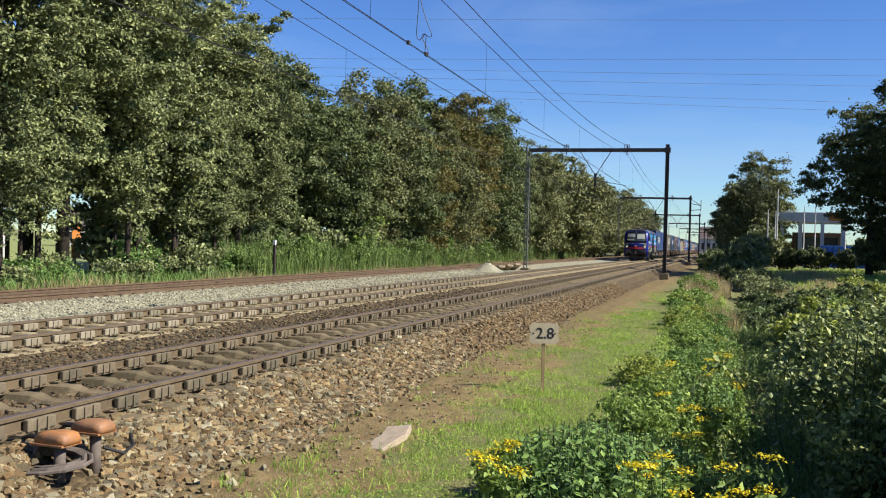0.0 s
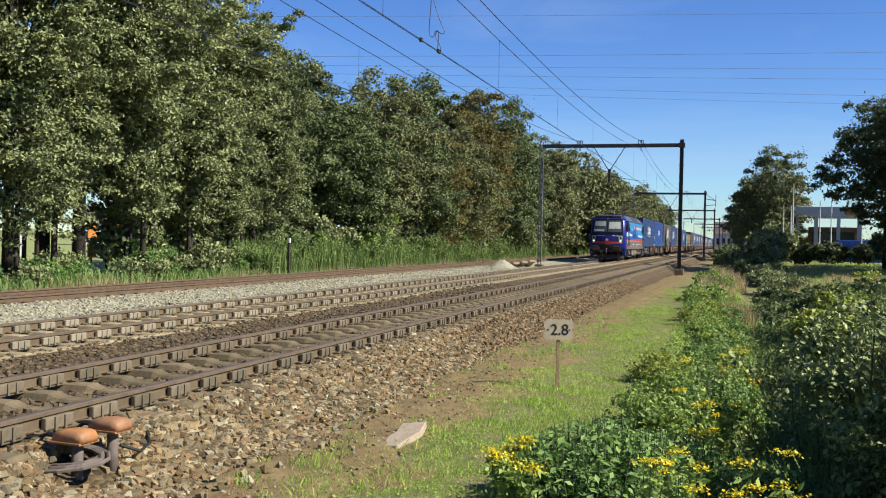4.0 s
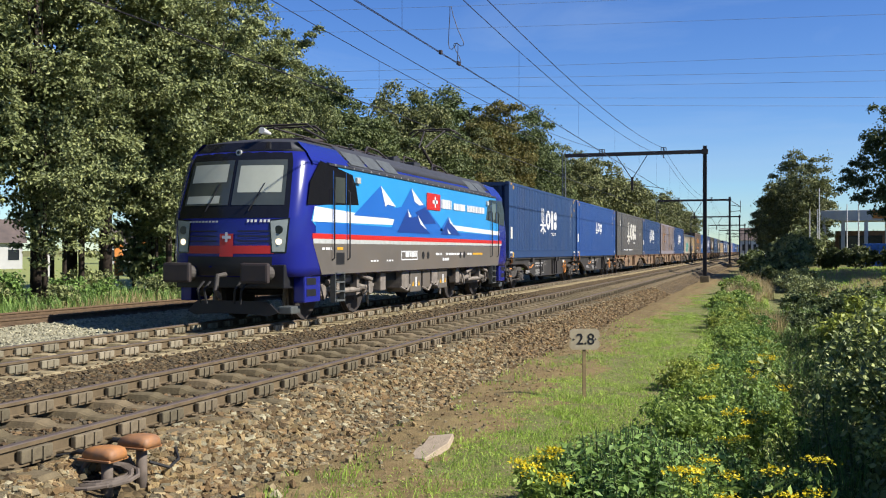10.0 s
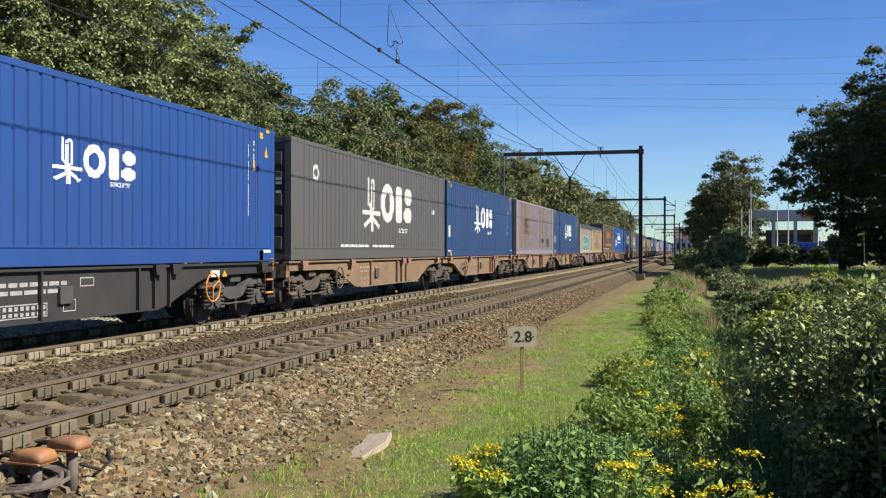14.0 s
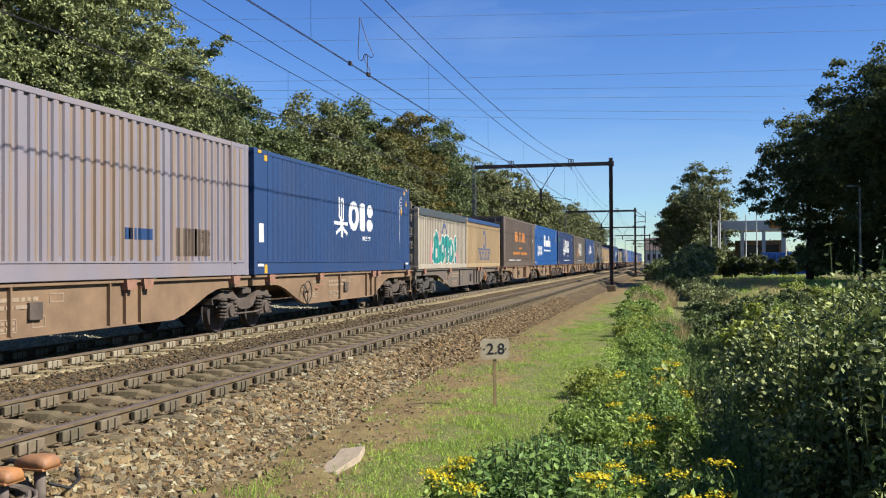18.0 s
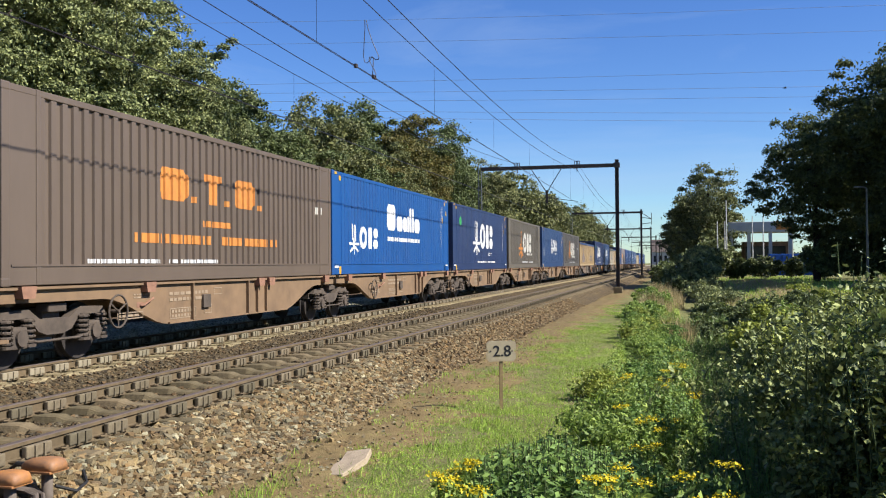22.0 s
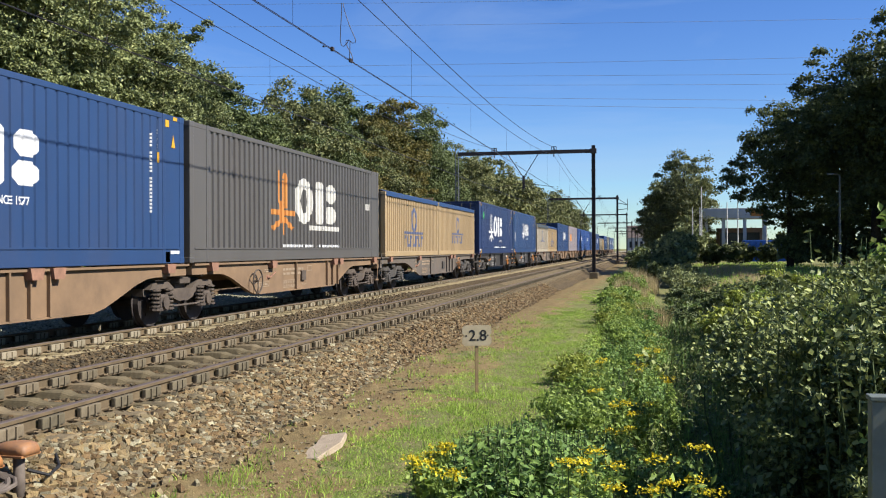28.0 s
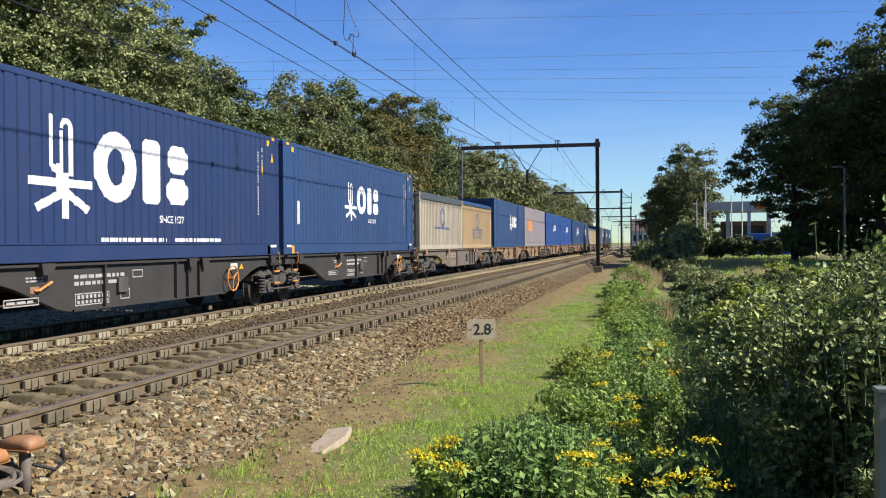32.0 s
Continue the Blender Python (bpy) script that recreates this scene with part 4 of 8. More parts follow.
def strip(pts, w):
    """A broad line through points in y, z, as quads."""
    out = []
    for (a, b), (c, d) in zip(pts, pts[1:]):
        l = math.hypot(c - a, d - b)
        nx, nz = -(d - b) / l * w / 2, (c - a) / l * w / 2
        ex, ez = (c - a) / l * w * 0.2, (d - b) / l * w * 0.2
        out.append([(a - nx - ex, b - nz - ez), (c - nx + ex, d - nz + ez), (c + nx + ex, d + nz + ez), (a + nx - ex, b + nz - ez)])
    return out


def arc(cy, cz, ry, rz, w, a0, a1, n=16):
    out = []
    for k in range(n):
        s, e = radians(a0 + (a1 - a0) * k / n), radians(a0 + (a1 - a0) * (k + 1) / n)
        out.append([(cy + (ry - w) * math.cos(s), cz + (rz - w) * math.sin(s)), (cy + ry * math.cos(s), cz + rz * math.sin(s)), (cy + ry * math.cos(e), cz + rz * math.sin(e)), (cy + (ry - w) * math.cos(e), cz + (rz - w) * math.sin(e))])
    return out


def emblem(y, z, k):
    """The three-footed mark: two upright strokes, a bow and three splayed feet."""
    s = lambda *p: [(y + a * k, z + b * k) for a, b in p]
    polys = strip(s((-0.13, 0.55), (-0.13, -0.02), (-0.02, -0.12)), 0.07 * k) + strip(s((0.02, -0.12), (0.02, 0.38)), 0.07 * k) + strip(s((0.15, 0.42), (0.15, -0.12)), 0.07 * k)
    polys += arc(y + 0.085 * k, z + 0.42 * k, 0.10 * k, 0.13 * k, 0.07 * k, 0, 180, 8)
    polys += strip(s((-0.02, -0.02), (-0.02, -0.3)), 0.10 * k) + strip(s((0.06, -0.12), (0.06, -0.62)), 0.10 * k)
    polys += strip(s((-0.42, -0.22), (-0.02, -0.22)), 0.10 * k) + strip(s((0.10, -0.22), (0.46, -0.22)), 0.10 * k)
    polys += strip(s((0.02, -0.34), (-0.34, -0.52)), 0.10 * k) + strip(s((0.09, -0.34), (0.40, -0.52)), 0.10 * k)
    return polys


def plain_word(y, z, k):
    """Three bulky plain shapes that stand for a company name."""
    return arc(y + 0.42 * k, z, 0.46 * k, 0.56 * k, 0.27 * k, 0, 360, 20) + [rect(y + 1.02 * k, y + 1.46 * k, z - 0.54 * k, z + 0.54 * k, 0.07 * k), rect(y + 1.62 * k, y + 2.22 * k, z - 0.52 * k, z - 0.06 * k, 0.14 * k), rect(y + 1.66 * k, y + 2.22 * k, z + 0.02 * k, z + 0.52 * k, 0.14 * k)]


def bars(y, z, w, h, n, seed):
    """A line of writing too small to read, as short bars."""
    rnd, polys, a = random.Random(seed), [], y
    while a < y + w:
        b = min(a + rnd.uniform(0.6, 1.9) * w / n, y + w)
        polys.append(rect(a, b - 0.15 * w / n, z, z + h))
        a = b + 0.1 * w / n
    return polys


RIB_FINE = (0.205, 0.018, 0.042, 0.026)
RIB_WAVE = (0.125, 0.016, 0.115, 0.042)


def container(s, length, colour, label, marks=(), post45=True, doors=True, rib=RIB_FINE, top=Z1, tarp=None, wear=None):
    c = thing("shipping_container", label, "shipping container", "containers on the train")
    L = length
    inset = 0.74 if post45 else 0.0
    rail_h = 0.30 if post45 else 0.18
    bay = inset + 0.10 if post45 else 0.16
    side = Side(bay, L - bay, Z0 + rail_h, top - 0.10, rib)
    for sign in (1, -1):
        for y in ((0.17, L - inset) if post45 else ()):
            part("end_bay", blk(min(sign * 1.2, sign * (W2 - 0.003)), max(sign * 1.2, sign * (W2 - 0.003)), y, y + inset - 0.17, Z0 + rail_h, top - 0.10), colour, c, "smooth end bay")
        part("side_panel", side.panel(sign), colour, c, "corrugated steel side")
        part("bottom_rail", blk(min(sign * 1.16, sign * (W2 + 0.004)), max(sign * 1.16, sign * (W2 + 0.004)), 0.1, L - 0.1, Z0, Z0 + rail_h, bevel=0.012), colour, c)
        part("top_rail", blk(min(sign * 1.18, sign * W2), max(sign * 1.18, sign * W2), 0.1, L - 0.1, top - 0.10, top, bevel=0.012), colour, c)
        if post45:
            part("rail_ledge", blk(min(sign * W2, sign * (W2 + 0.02)), max(sign * W2, sign * (W2 + 0.02)), 0.2, L - 0.2, Z0 + rail_h - 0.03, Z0 + rail_h), colour, c)
        for y in (0.0, L - 0.17):
            part("corner_post", blk(min(sign * 1.10, sign * (W2 + 0.008)), max(sign * 1.10, sign * (W2 + 0.008)), y, y + 0.17, Z0, top, bevel=0.012), colour, c)
            for z in (Z0 - 0.012, top - 0.115):
                part("corner_casting", blk(min(sign * 1.10, sign * (W2 + 0.014)), max(sign * 1.10, sign * (W2 + 0.014)), y - 0.008, y + 0.178, z, z + 0.125, bevel=0.02), colour, c)
        if post45:
            for y in (inset, L - inset - 0.10):
                part("lifting_post", blk(min(sign * 1.2, sign * (W2 + 0.012)), max(sign * 1.2, sign * (W2 + 0.012)), y, y + 0.10, Z0, top, bevel=0.012), wear or colour, c)
    rb = bmesh.new()
    n = int(L / 0.3)
    z = top - 0.03
    vs = [[rb.verts.new((x, 0.1 + (L - 0.2) * k / (2 * n), z + (0.02 if k % 2 else -0.005))) for x in (-1.2, 1.2)] for k in range(2 * n + 1)]
    for a, b in zip(vs, vs[1:]):
        rb.faces.new((a[0], a[1], b[1], b[0]))
    part("roof", rb, colour, c, "corrugated roof")
    part("floor", blk(-1.16, 1.16, 0.1, L - 0.1, Z0 + 0.03, Z0 + 0.16), BLACK, c)
    e = Side(-1.08, 1.08, Z0 + 0.12, top - 0.12, (0.12, 0.04, 0.12, 0.04))
    for y, sign, is_door in ((0.0, -1, doors), (L, 1, not doors)):
        for za, zb_ in ((top - 0.14, top - 0.002), (Z0, Z0 + 0.16)):
            part("end_beam", blk(-1.14, 1.14, min(y, y - sign * 0.1), max(y, y - sign * 0.1), za, zb_), colour, c)
        if is_door:
            for x0 in (-1.12, 0.01):
                d = part("door_leaf", blk(x0, x0 + 1.11, min(y - sign * 0.03, y - sign * 0.08), max(y - sign * 0.03, y - sign * 0.08), Z0 + 0.16, top - 0.14, bevel=0.01), colour, c)
                if y > 0 or s > 260:
                    continue
                for zz in (0.25, 0.75, 1.25, 1.75, 2.2):
                    part("door_rib", blk(x0 + 0.08, x0 + 1.03, min(y - sign * 0.03, y + sign * 0.005), max(y - sign * 0.03, y + sign * 0.005), Z0 + zz, Z0 + zz + 0.3, bevel=0.02), colour, d)
                for xx in (0.3, 0.8):
                    part("lock_rod", bar([(x0 + xx, y + sign * 0.02, Z0 + 0.1), (x0 + xx, y + sign * 0.02, top - 0.1)], 0.018, 6), STEEL_GREY, d)
            part("data_plate", flat_end(bars_end(y + sign * 0.008, top, s)), WHITE, c, "small lettering too fine to read")
        else:
            pb = bmesh.new()
            ys = breaks(-1.12, 1.12, 0.15, 0.04, 0.16)
            lo = [pb.verts.new((x, y - sign * (0.05 - wave(x, 0.15, 0.04, 0.16, 0.10, -1.12)), Z0 + 0.14)) for x in ys]
            hi = [pb.verts.new((v.co.x, v.co.y, top - 0.12)) for v in lo]
            for i in range(len(ys) - 1):
                pb.faces.new((lo[i], lo[i + 1], hi[i + 1], hi[i]))
            part("end_panel", pb, colour, c, "corrugated front wall")
    if tarp:
        tb = bmesh.new()
        drop = 0.24 if tarp is TARP_DARK else 0.14
        sec = ((-1.30, top - drop), (-1.292, top + 0.012), (-1.0, top + 0.10), (0, top + 0.13), (1.0, top + 0.10), (1.292, top + 0.012), (1.30, top - drop))
        rows = [[tb.verts.new((x, 0.1 + (L - 0.2) * k / 40, zz + 0.006 * math.sin(k * 1.1 + i))) for i, (x, zz) in enumerate(sec)] for k in range(41)]
        for a, b in zip(rows, rows[1:]):
            for i in range(6):
                tb.faces.new((a[i], a[i + 1], b[i + 1], b[i]))
        part("tarpaulin", tb, tarp, c, "stretched roof tarpaulin")
    for name, polys, mat, lab in marks:
        if name in ("name_block", "rust_streaks"):
            for p in polys:
                part("name_shape" if name == "name_block" else "rust_streak", side.lay(flat(p)), mat, c, lab)
        elif name == "name_ring":
            ring_ = flat(*polys)
            for v in ring_.verts:
                v.co.x = 0.0
            bmesh.ops.remove_doubles(ring_, verts=ring_.verts[:], dist=0.002)
            part(name, side.lay(ring_), mat, c, lab)
        else:
            ob = part(name, side.lay(flat(*polys)), mat, c, lab)
            if name in ("address_line", "small_line", "data_lettering", "faded_mark", "warning_sticker", "faded_emblem"):
                tagged(ob, kind="stuff")
    return on_train(c, s)


def bars_end(y, top, seed):
    rnd = random.Random(int(seed))
    out = []
    for z, n in ((top - 0.5, 3), (top - 0.62, 2), (top - 1.0, 4), (top - 1.1, 4), (top - 1.2, 3), (top - 1.3, 4)):
        out += [[(a, y, z), (a + 0.14, y, z), (a + 0.14, y, z + 0.06), (a, y, z + 0.06)] for a in [0.35 + 0.18 * k for k in range(n)] if rnd.random() < 0.9]
    return out


def flat_end(polys):
    bm = bmesh.new()
    for p in polys:
        bm.faces.new([bm.verts.new(q) for q in p])
    return bm


def stickers(L, top=Z1):
    return [("warning_sticker", [rect(L - 0.72, L - 0.56, Z0 + 0.02, Z0 + 0.22), rect(0.56, 0.72, Z0 + 0.02, Z0 + 0.22), rect(L - 0.72, L - 0.58, top - 0.24, top - 0.11), rect(L - 0.42, L - 0.26, top - 0.09, top - 0.02), rect(0.56, 0.72, top - 0.24, top - 0.11), rect(0.22, 0.40, top - 0.09, top - 0.02), rect(L - 2.35, L - 2.05, Z0 + 0.14, Z0 + 0.27), rect(L - 4.7, L - 3.9, Z0 + 0.12, Z0 + 0.165), rect(3.9, 4.7, Z0 + 0.12, Z0 + 0.165),
                                 [(L - 0.5, top - 0.62), (L - 0.34, top - 0.62), (L - 0.42, top - 0.38)], [(L - 1.6, Z0 + 0.02), (L - 1.34, Z0 + 0.02), (L - 1.47, Z0 + 0.17)], [(1.2, Z0 + 0.02), (1.46, Z0 + 0.02), (1.33, Z0 + 0.17)], rect(L - 1.02, L - 0.94, top - 0.95, top - 0.75)], YELLOW, "yellow handling stickers"),
            ("data_lettering", bars_v(L - 1.25, top - 1.9, 1.5, 22, 3) + bars_v(L - 1.02, top - 0.75, 0.5, 9, 5) + [rect(L - 0.55, L - 0.2, Z0 + 0.18, Z0 + 0.24), rect(0.18, 0.5, Z0 + 0.18, Z0 + 0.24)], WHITE, "column of small letters too fine to read")]


def bars_v(y, z, h, n, seed):
    rnd = random.Random(seed)
    return [rect(y, y + 0.045, z + h * k / n, z + h * (k + 0.62) / n) for k in range(n) if rnd.random() < 0.85]


def brand(y, z, k, mat=WHITE, mark=None):
    """Emblem and plain-shape name, from the place y on."""
    low = lambda polys: [[(p, z + (q - z) * 0.76) for p, q in poly] for poly in polys]
    o = y + 0.42 * k
    return [("emblem", low(emblem(o, z, k)), mark or mat, "three-footed emblem"), ("name_ring", low(plain_word(o + 0.55 * k, z + 0.05 * k, k * 0.82)[:20]), mat, "bulky ring, part of a company name"), ("name_block", low(plain_word(o + 0.55 * k, z + 0.05 * k, k * 0.82)[20:]), mat, "bulky plain shape of a company name")]


def with_motto(c, length, y, z, size, mat, body="SINCE 1977", rib=RIB_FINE):
    side = Side(0.84, length - 0.84, Z0 + 0.30, Z1 - 0.10, rib)
    t = text_mesh(body, size, 0.003)
    for v in t.verts:
        v.co = Vector((0, v.co.x + y, v.co.y + z))
    part("motto", side.lay(t), mat, c, "small lettering reading " + body.lower())


def site_line(L, y=3.2):
    return [("address_line", bars(y, Z0 + 0.315, 2.2, 0.07, 16, 4) + bars(y + 2.5, Z0 + 0.315, 2.0, 0.07, 14, 8), WHITE, "thin line of lettering too fine to read")]


LB = 13.3


def arrow():
    return [("notice", [rect(0.26, 0.52, 1.95, 2.38)], CREAM_MARK, "pale notice plate")]


def end_arrow(c):
    """Orange arrow, notice and warning triangle on the ribbed front wall."""
    part("arrow", flat_end([[(0.0, 0.046, 2.09), (0.86, 0.046, 2.09), (0.86, 0.046, 2.15), (0.0, 0.046, 2.15)], [(0.86, 0.044, 2.02), (1.06, 0.044, 2.12), (0.86, 0.044, 2.22)]]), YELLOW, c, "orange arrow")
    part("notice", flat_end([[(0.32, 0.046, 1.5), (0.7, 0.046, 1.5), (0.7, 0.046, 1.85), (0.32, 0.046, 1.85)]]), CREAM_MARK, c, "pale notice plate")
    part("warning_triangle", flat_end([[(-0.35, 0.046, 3.45), (-0.1, 0.046, 3.45), (-0.22, 0.046, 3.68)]]), YELLOW, c, "yellow warning triangle")


c = container(17.65, LB, NAVY, "dark blue corrugated container with a white emblem", brand(5.3, 2.8, 1.22) + stickers(LB) + arrow(), doors=False)
end_arrow(c)
with_motto(c, LB, 8.10, 2.22, 0.20, WHITE)
c = container(31.3, LB, ROYAL, "bright royal blue corrugated container with a small white emblem", brand(5.87, 2.8, 0.75) + stickers(LB) + arrow(), doors=False)
end_arrow(c)
with_motto(c, LB, 7.55, 2.50, 0.10, WHITE)
c = container(45.5, 13.7, GREY_BROWN, "weathered grey-brown container with a cream emblem", brand(4.87, 2.8, 1.68, CREAM_MARK) + site_line(LB) + [("roundel", arc(1.5, 3.35, 0.2, 0.2, 0.09, 0, 360, 14), CREAM_MARK, "small round badge"), ("plate_mark", [rect(12.0, 12.15, 2.7, 2.85), rect(12.2, 12.35, 2.7, 2.85)], CREAM_MARK, "")])
with_motto(c, 13.7, 8.60, 2.05, 0.20, CREAM_MARK)
c = container(59.55, 12.9, NAVY, "dark blue corrugated container with a white emblem", brand(4.6, 2.8, 1.28) + stickers(12.9) + arrow(), doors=False)
end_arrow(c)
with_motto(c, 12.9, 7.60, 2.20, 0.17, WHITE)
RUST_STREAK = paint("rust_streak", (0.27, 0.2, 0.14), 0.5, 0.8, (0.21, 0.125, 0.075))
streaks = [("rust_streaks", [rect(0.163 + 0.284 * k, 0.270 + 0.284 * k, 1.41 + 0.05 * (k * 7 % 5), 3.955) for k in range(45) if k not in (7, 19, 33)], RUST_STREAK, "vertical rusty streaks on the ribs")]
FADED_ORANGE = paint("faded_orange", (0.52, 0.28, 0.12), 0.3)
c = container(73.7, 13.1, LAVENDER, "faded lavender-grey container streaked with rust", streaks + [("name_panel", [rect(2.2, 4.4, 2.35, 3.15)], FADED_ORANGE, "faded orange panel"), ("faded_emblem", plain_word(3.2, 2.75, 0.5) + emblem(2.7, 2.75, 0.5), LAVENDER, "faint shapes on the orange panel"), ("patch", [rect(10.0, 11.3, 1.62, 2.15)], BROWN, "brown patch"), ("faded_mark", bars(8.2, 1.9, 1.0, 0.2, 4, 2), NAVY, "faint blue lettering")], rib=RIB_WAVE)
c = container(87.1, 13.15, NAVY, "dark blue corrugated container with a white emblem", brand(5.35, 2.8, 1.25) + stickers(13.15) + arrow(), doors=False)
end_arrow(c)
with_motto(c, 13.15, 8.20, 2.20, 0.17, WHITE)


def steelworks(L, k, mat):
    """Ring over a bar, with plain blocks below for a name."""
    y, z = L / 2, 2.60
    low = z - 0.67 * k
    columns = [rect(y - 1.7 * k + i * 0.49 * k, y - 1.54 * k + i * 0.49 * k, low - 0.48 * k, low) for i in range(7)]
    caps = [rect(y - 1.535 * k + i * 0.49 * k, y - 1.30 * k + i * 0.49 * k, *((low - 0.48 * k, low - 0.35 * k) if i % 2 else (low - 0.13 * k, low))) for i in range(7)]
    return [("ring_mark", arc(y, z, 0.50 * k, 0.54 * k, 0.19 * k, 0, 360, 20) + [rect(y - 1.75 * k, y + 1.75 * k, z - 0.60 * k, z - 0.50 * k)], mat, "ring over a bar"),
            ("name_block", columns + caps, mat, "plain blocks of a company name")]


SLATE = paint("slate_lettering", (0.14, 0.16, 0.26), 0.2)


def rounded(poly, turns=2):
    """Cut the corners of an outline until it looks sprayed."""
    for _ in range(turns):
        poly = [q for a, b in zip(poly, poly[1:] + poly[:1]) for q in (((3 * a[0] + b[0]) / 4, (3 * a[1] + b[1]) / 4), ((a[0] + 3 * b[0]) / 4, (a[1] + 3 * b[1]) / 4))]
    return poly


def swollen(poly, d):
    """The outline pushed outwards by d."""
    out, n = [], len(poly)
    for i, p in enumerate(poly):
        a, b = Vector(poly[i - 1]), Vector(poly[(i + 1) % n])
        t = (b - a).normalized()
        out.append((p[0] + t.y * d, p[1] - t.x * d))
    return out


def disc(y, z, r, n=9):
    return [(y + r * math.cos(6.283 * k / n), z + r * math.sin(6.283 * k / n)) for k in range(n)]


def graffiti(c, length, y, z):
    """Bulging sprayed shapes with a pale rim, spots and pink patches, none of them readable."""
    side = Side(0.16, length - 0.16, Z0 + 0.18, 3.4, RIB_WAVE)
    shapes = (((0, 0), (1.5, 0), (1.35, 0.55), (1.1, 1.05), (0.9, 1.42), (0.5, 1.38), (0.22, 0.75)),
              ((1.55, 0.02), (2.0, 0.05), (2.25, 0.5), (2.2, 1.1), (1.85, 1.32), (1.5, 0.95), (1.36, 0.3)),
              ((2.42, 0.02), (2.82, 0.04), (2.85, 0.75), (3.1, 0.85), (3.08, 1.18), (2.3, 1.3), (2.1, 0.95), (2.38, 0.8)),
              ((2.98, 0.05), (3.55, 0.0), (3.82, 0.35), (3.78, 0.85), (3.4, 1.18), (3.0, 1.05)),
              ((4.0, 0.45), (4.36, 0.48), (4.48, 1.28), (3.95, 1.25)), ((4.0, 0.0), (4.4, 0.0), (4.38, 0.33), (4.02, 0.32)))
    def put(name, poly, mat, lift, lab):
        bm = side.lay(flat(poly))
        for v in bm.verts:
            v.co.x += lift
        part(name, bm, mat, c, lab)
    for poly in (((-0.45, 0.0), (-0.1, 0.0), (0.15, 0.5), (0.05, 0.95), (-0.35, 0.85)), ((1.0, 0.9), (1.5, 1.0), (1.45, 1.35), (1.15, 1.3)), ((4.3, 0.0), (4.85, 0.0), (4.75, 0.6), (4.4, 0.55)), ((3.75, 0.75), (4.0, 0.75), (3.98, 1.2), (3.75, 1.15))):
        put("spray_shade", rounded([(y + a, z + b) for a, b in poly]), PINK, 0.0, "pink graffiti shade")
    for k, poly in enumerate(shapes):
        p = rounded([(y + a, z + b * 0.92) for a, b in poly])
        put("spray_rim", swollen(p, 0.075), CREAM_MARK, 0.003 + 0.0006 * k, "pale graffiti rim")
        put("spray_shape", p, TEAL, 0.008, "teal graffiti shape")
        cy, cz = sum(q[0] for q in p) / len(p), sum(q[1] for q in p) / len(p)
        rnd = random.Random(40 + k)
        for _ in range(3 if k < 4 else 1):
            put("spray_spot", disc(cy + rnd.uniform(-0.25, 0.25), cz + rnd.uniform(-0.35, 0.4), rnd.uniform(0.04, 0.09)), TEAL_DARK, 0.011, "dark teal spot")
    for dy, dz, w, h in ((0.72, 0.42, 0.13, 0.2), (1.82, 0.6, 0.09, 0.2), (3.4, 0.55, 0.1, 0.22)):
        put("spray_eye", [(y + dy + w * math.cos(6.283 * k / 12), z + dz + h * math.sin(6.283 * k / 12)) for k in range(12)], CREAM_MARK, 0.012, "pale opening")


TEAL_DARK = paint("dark_teal_spray", (0.015, 0.13, 0.2), 0.05)
c = container(101.5, 8.75, CREAM, "dirty cream open-top container with teal graffiti and a dark tarpaulin", steelworks(8.75, 0.9, SLATE)[:1], False, True, RIB_WAVE, 3.5, TARP_DARK)
graffiti(c, 8.75, 2.2, 1.42)
BEI = "beige open-top container with a blue tarpaulin and slate ring mark"
container(110.35, 8.85, BEIGE, BEI, steelworks(8.85, 0.9, SLATE), False, True, RIB_WAVE, 3.5, TARP_BLUE)
c = container(120.5, 12.95, BROWN, "faded brown container with orange lettering", [("name_block", [rect(4.2, 5.25, 2.7, 3.3, 0.14), rect(5.4, 5.55, 2.7, 2.82), rect(5.85, 6.6, 3.16, 3.3), rect(6.05, 6.4, 2.7, 3.155), rect(6.8, 6.95, 2.7, 2.82), rect(7.25, 8.2, 2.7, 3.3, 0.12), rect(8.4, 8.55, 2.7, 2.82)], ORANGE, "orange plain shapes of a company name"), ("small_line", bars(5.8, 2.25, 1.3, 0.12, 7, 3) + bars(3.35, 1.9, 2.8, 0.17, 13, 4) + bars(6.6, 1.9, 2.8, 0.17, 13, 5), ORANGE, "orange lettering too fine to read"), ("plate_mark", [rect(11.9, 12.05, 2.8, 2.98), rect(12.12, 12.27, 2.8, 2.98)], CREAM_MARK, "")] + site_line(LB, 2.0), rib=RIB_WAVE)
c = container(133.55, 13.7, AZURE, "bright azure container with two white company marks", brand(1.44, 2.25, 0.97) + [("name_block", [rect(5.15, 6.1, 2.6, 3.45, 0.14), rect(6.25, 6.95, 2.6, 3.1, 0.12), rect(7.05, 7.5, 2.6, 3.1, 0.08), rect(7.6, 7.8, 2.6, 3.15, 0.04), rect(7.9, 8.1, 2.6, 3.45, 0.04), rect(8.2, 8.4, 2.6, 3.45, 0.04), rect(8.5, 9.2, 2.6, 3.1, 0.12)], WHITE, "white plain shapes of a food maker's name"), ("small_line", bars(5.2, 2.25, 4.0, 0.13, 18, 6), WHITE, "thin white lettering too fine to read")] + stickers(13.7), doors=False)
GREEN_BADGE = paint("green_badge", (0.05, 0.35, 0.10), 0.05)
badge = [("badge", arc(1.55, 3.35, 0.2, 0.22, 0.2, 0, 360, 12), GREEN_BADGE, "round green badge")]
c = container(148.1, 13.2, NAVY_DEEP, "deep navy container with a large white emblem and a green badge", brand(4.19, 2.75, 1.75) + stickers(13.2) + badge + site_line(13.2, 5.2))
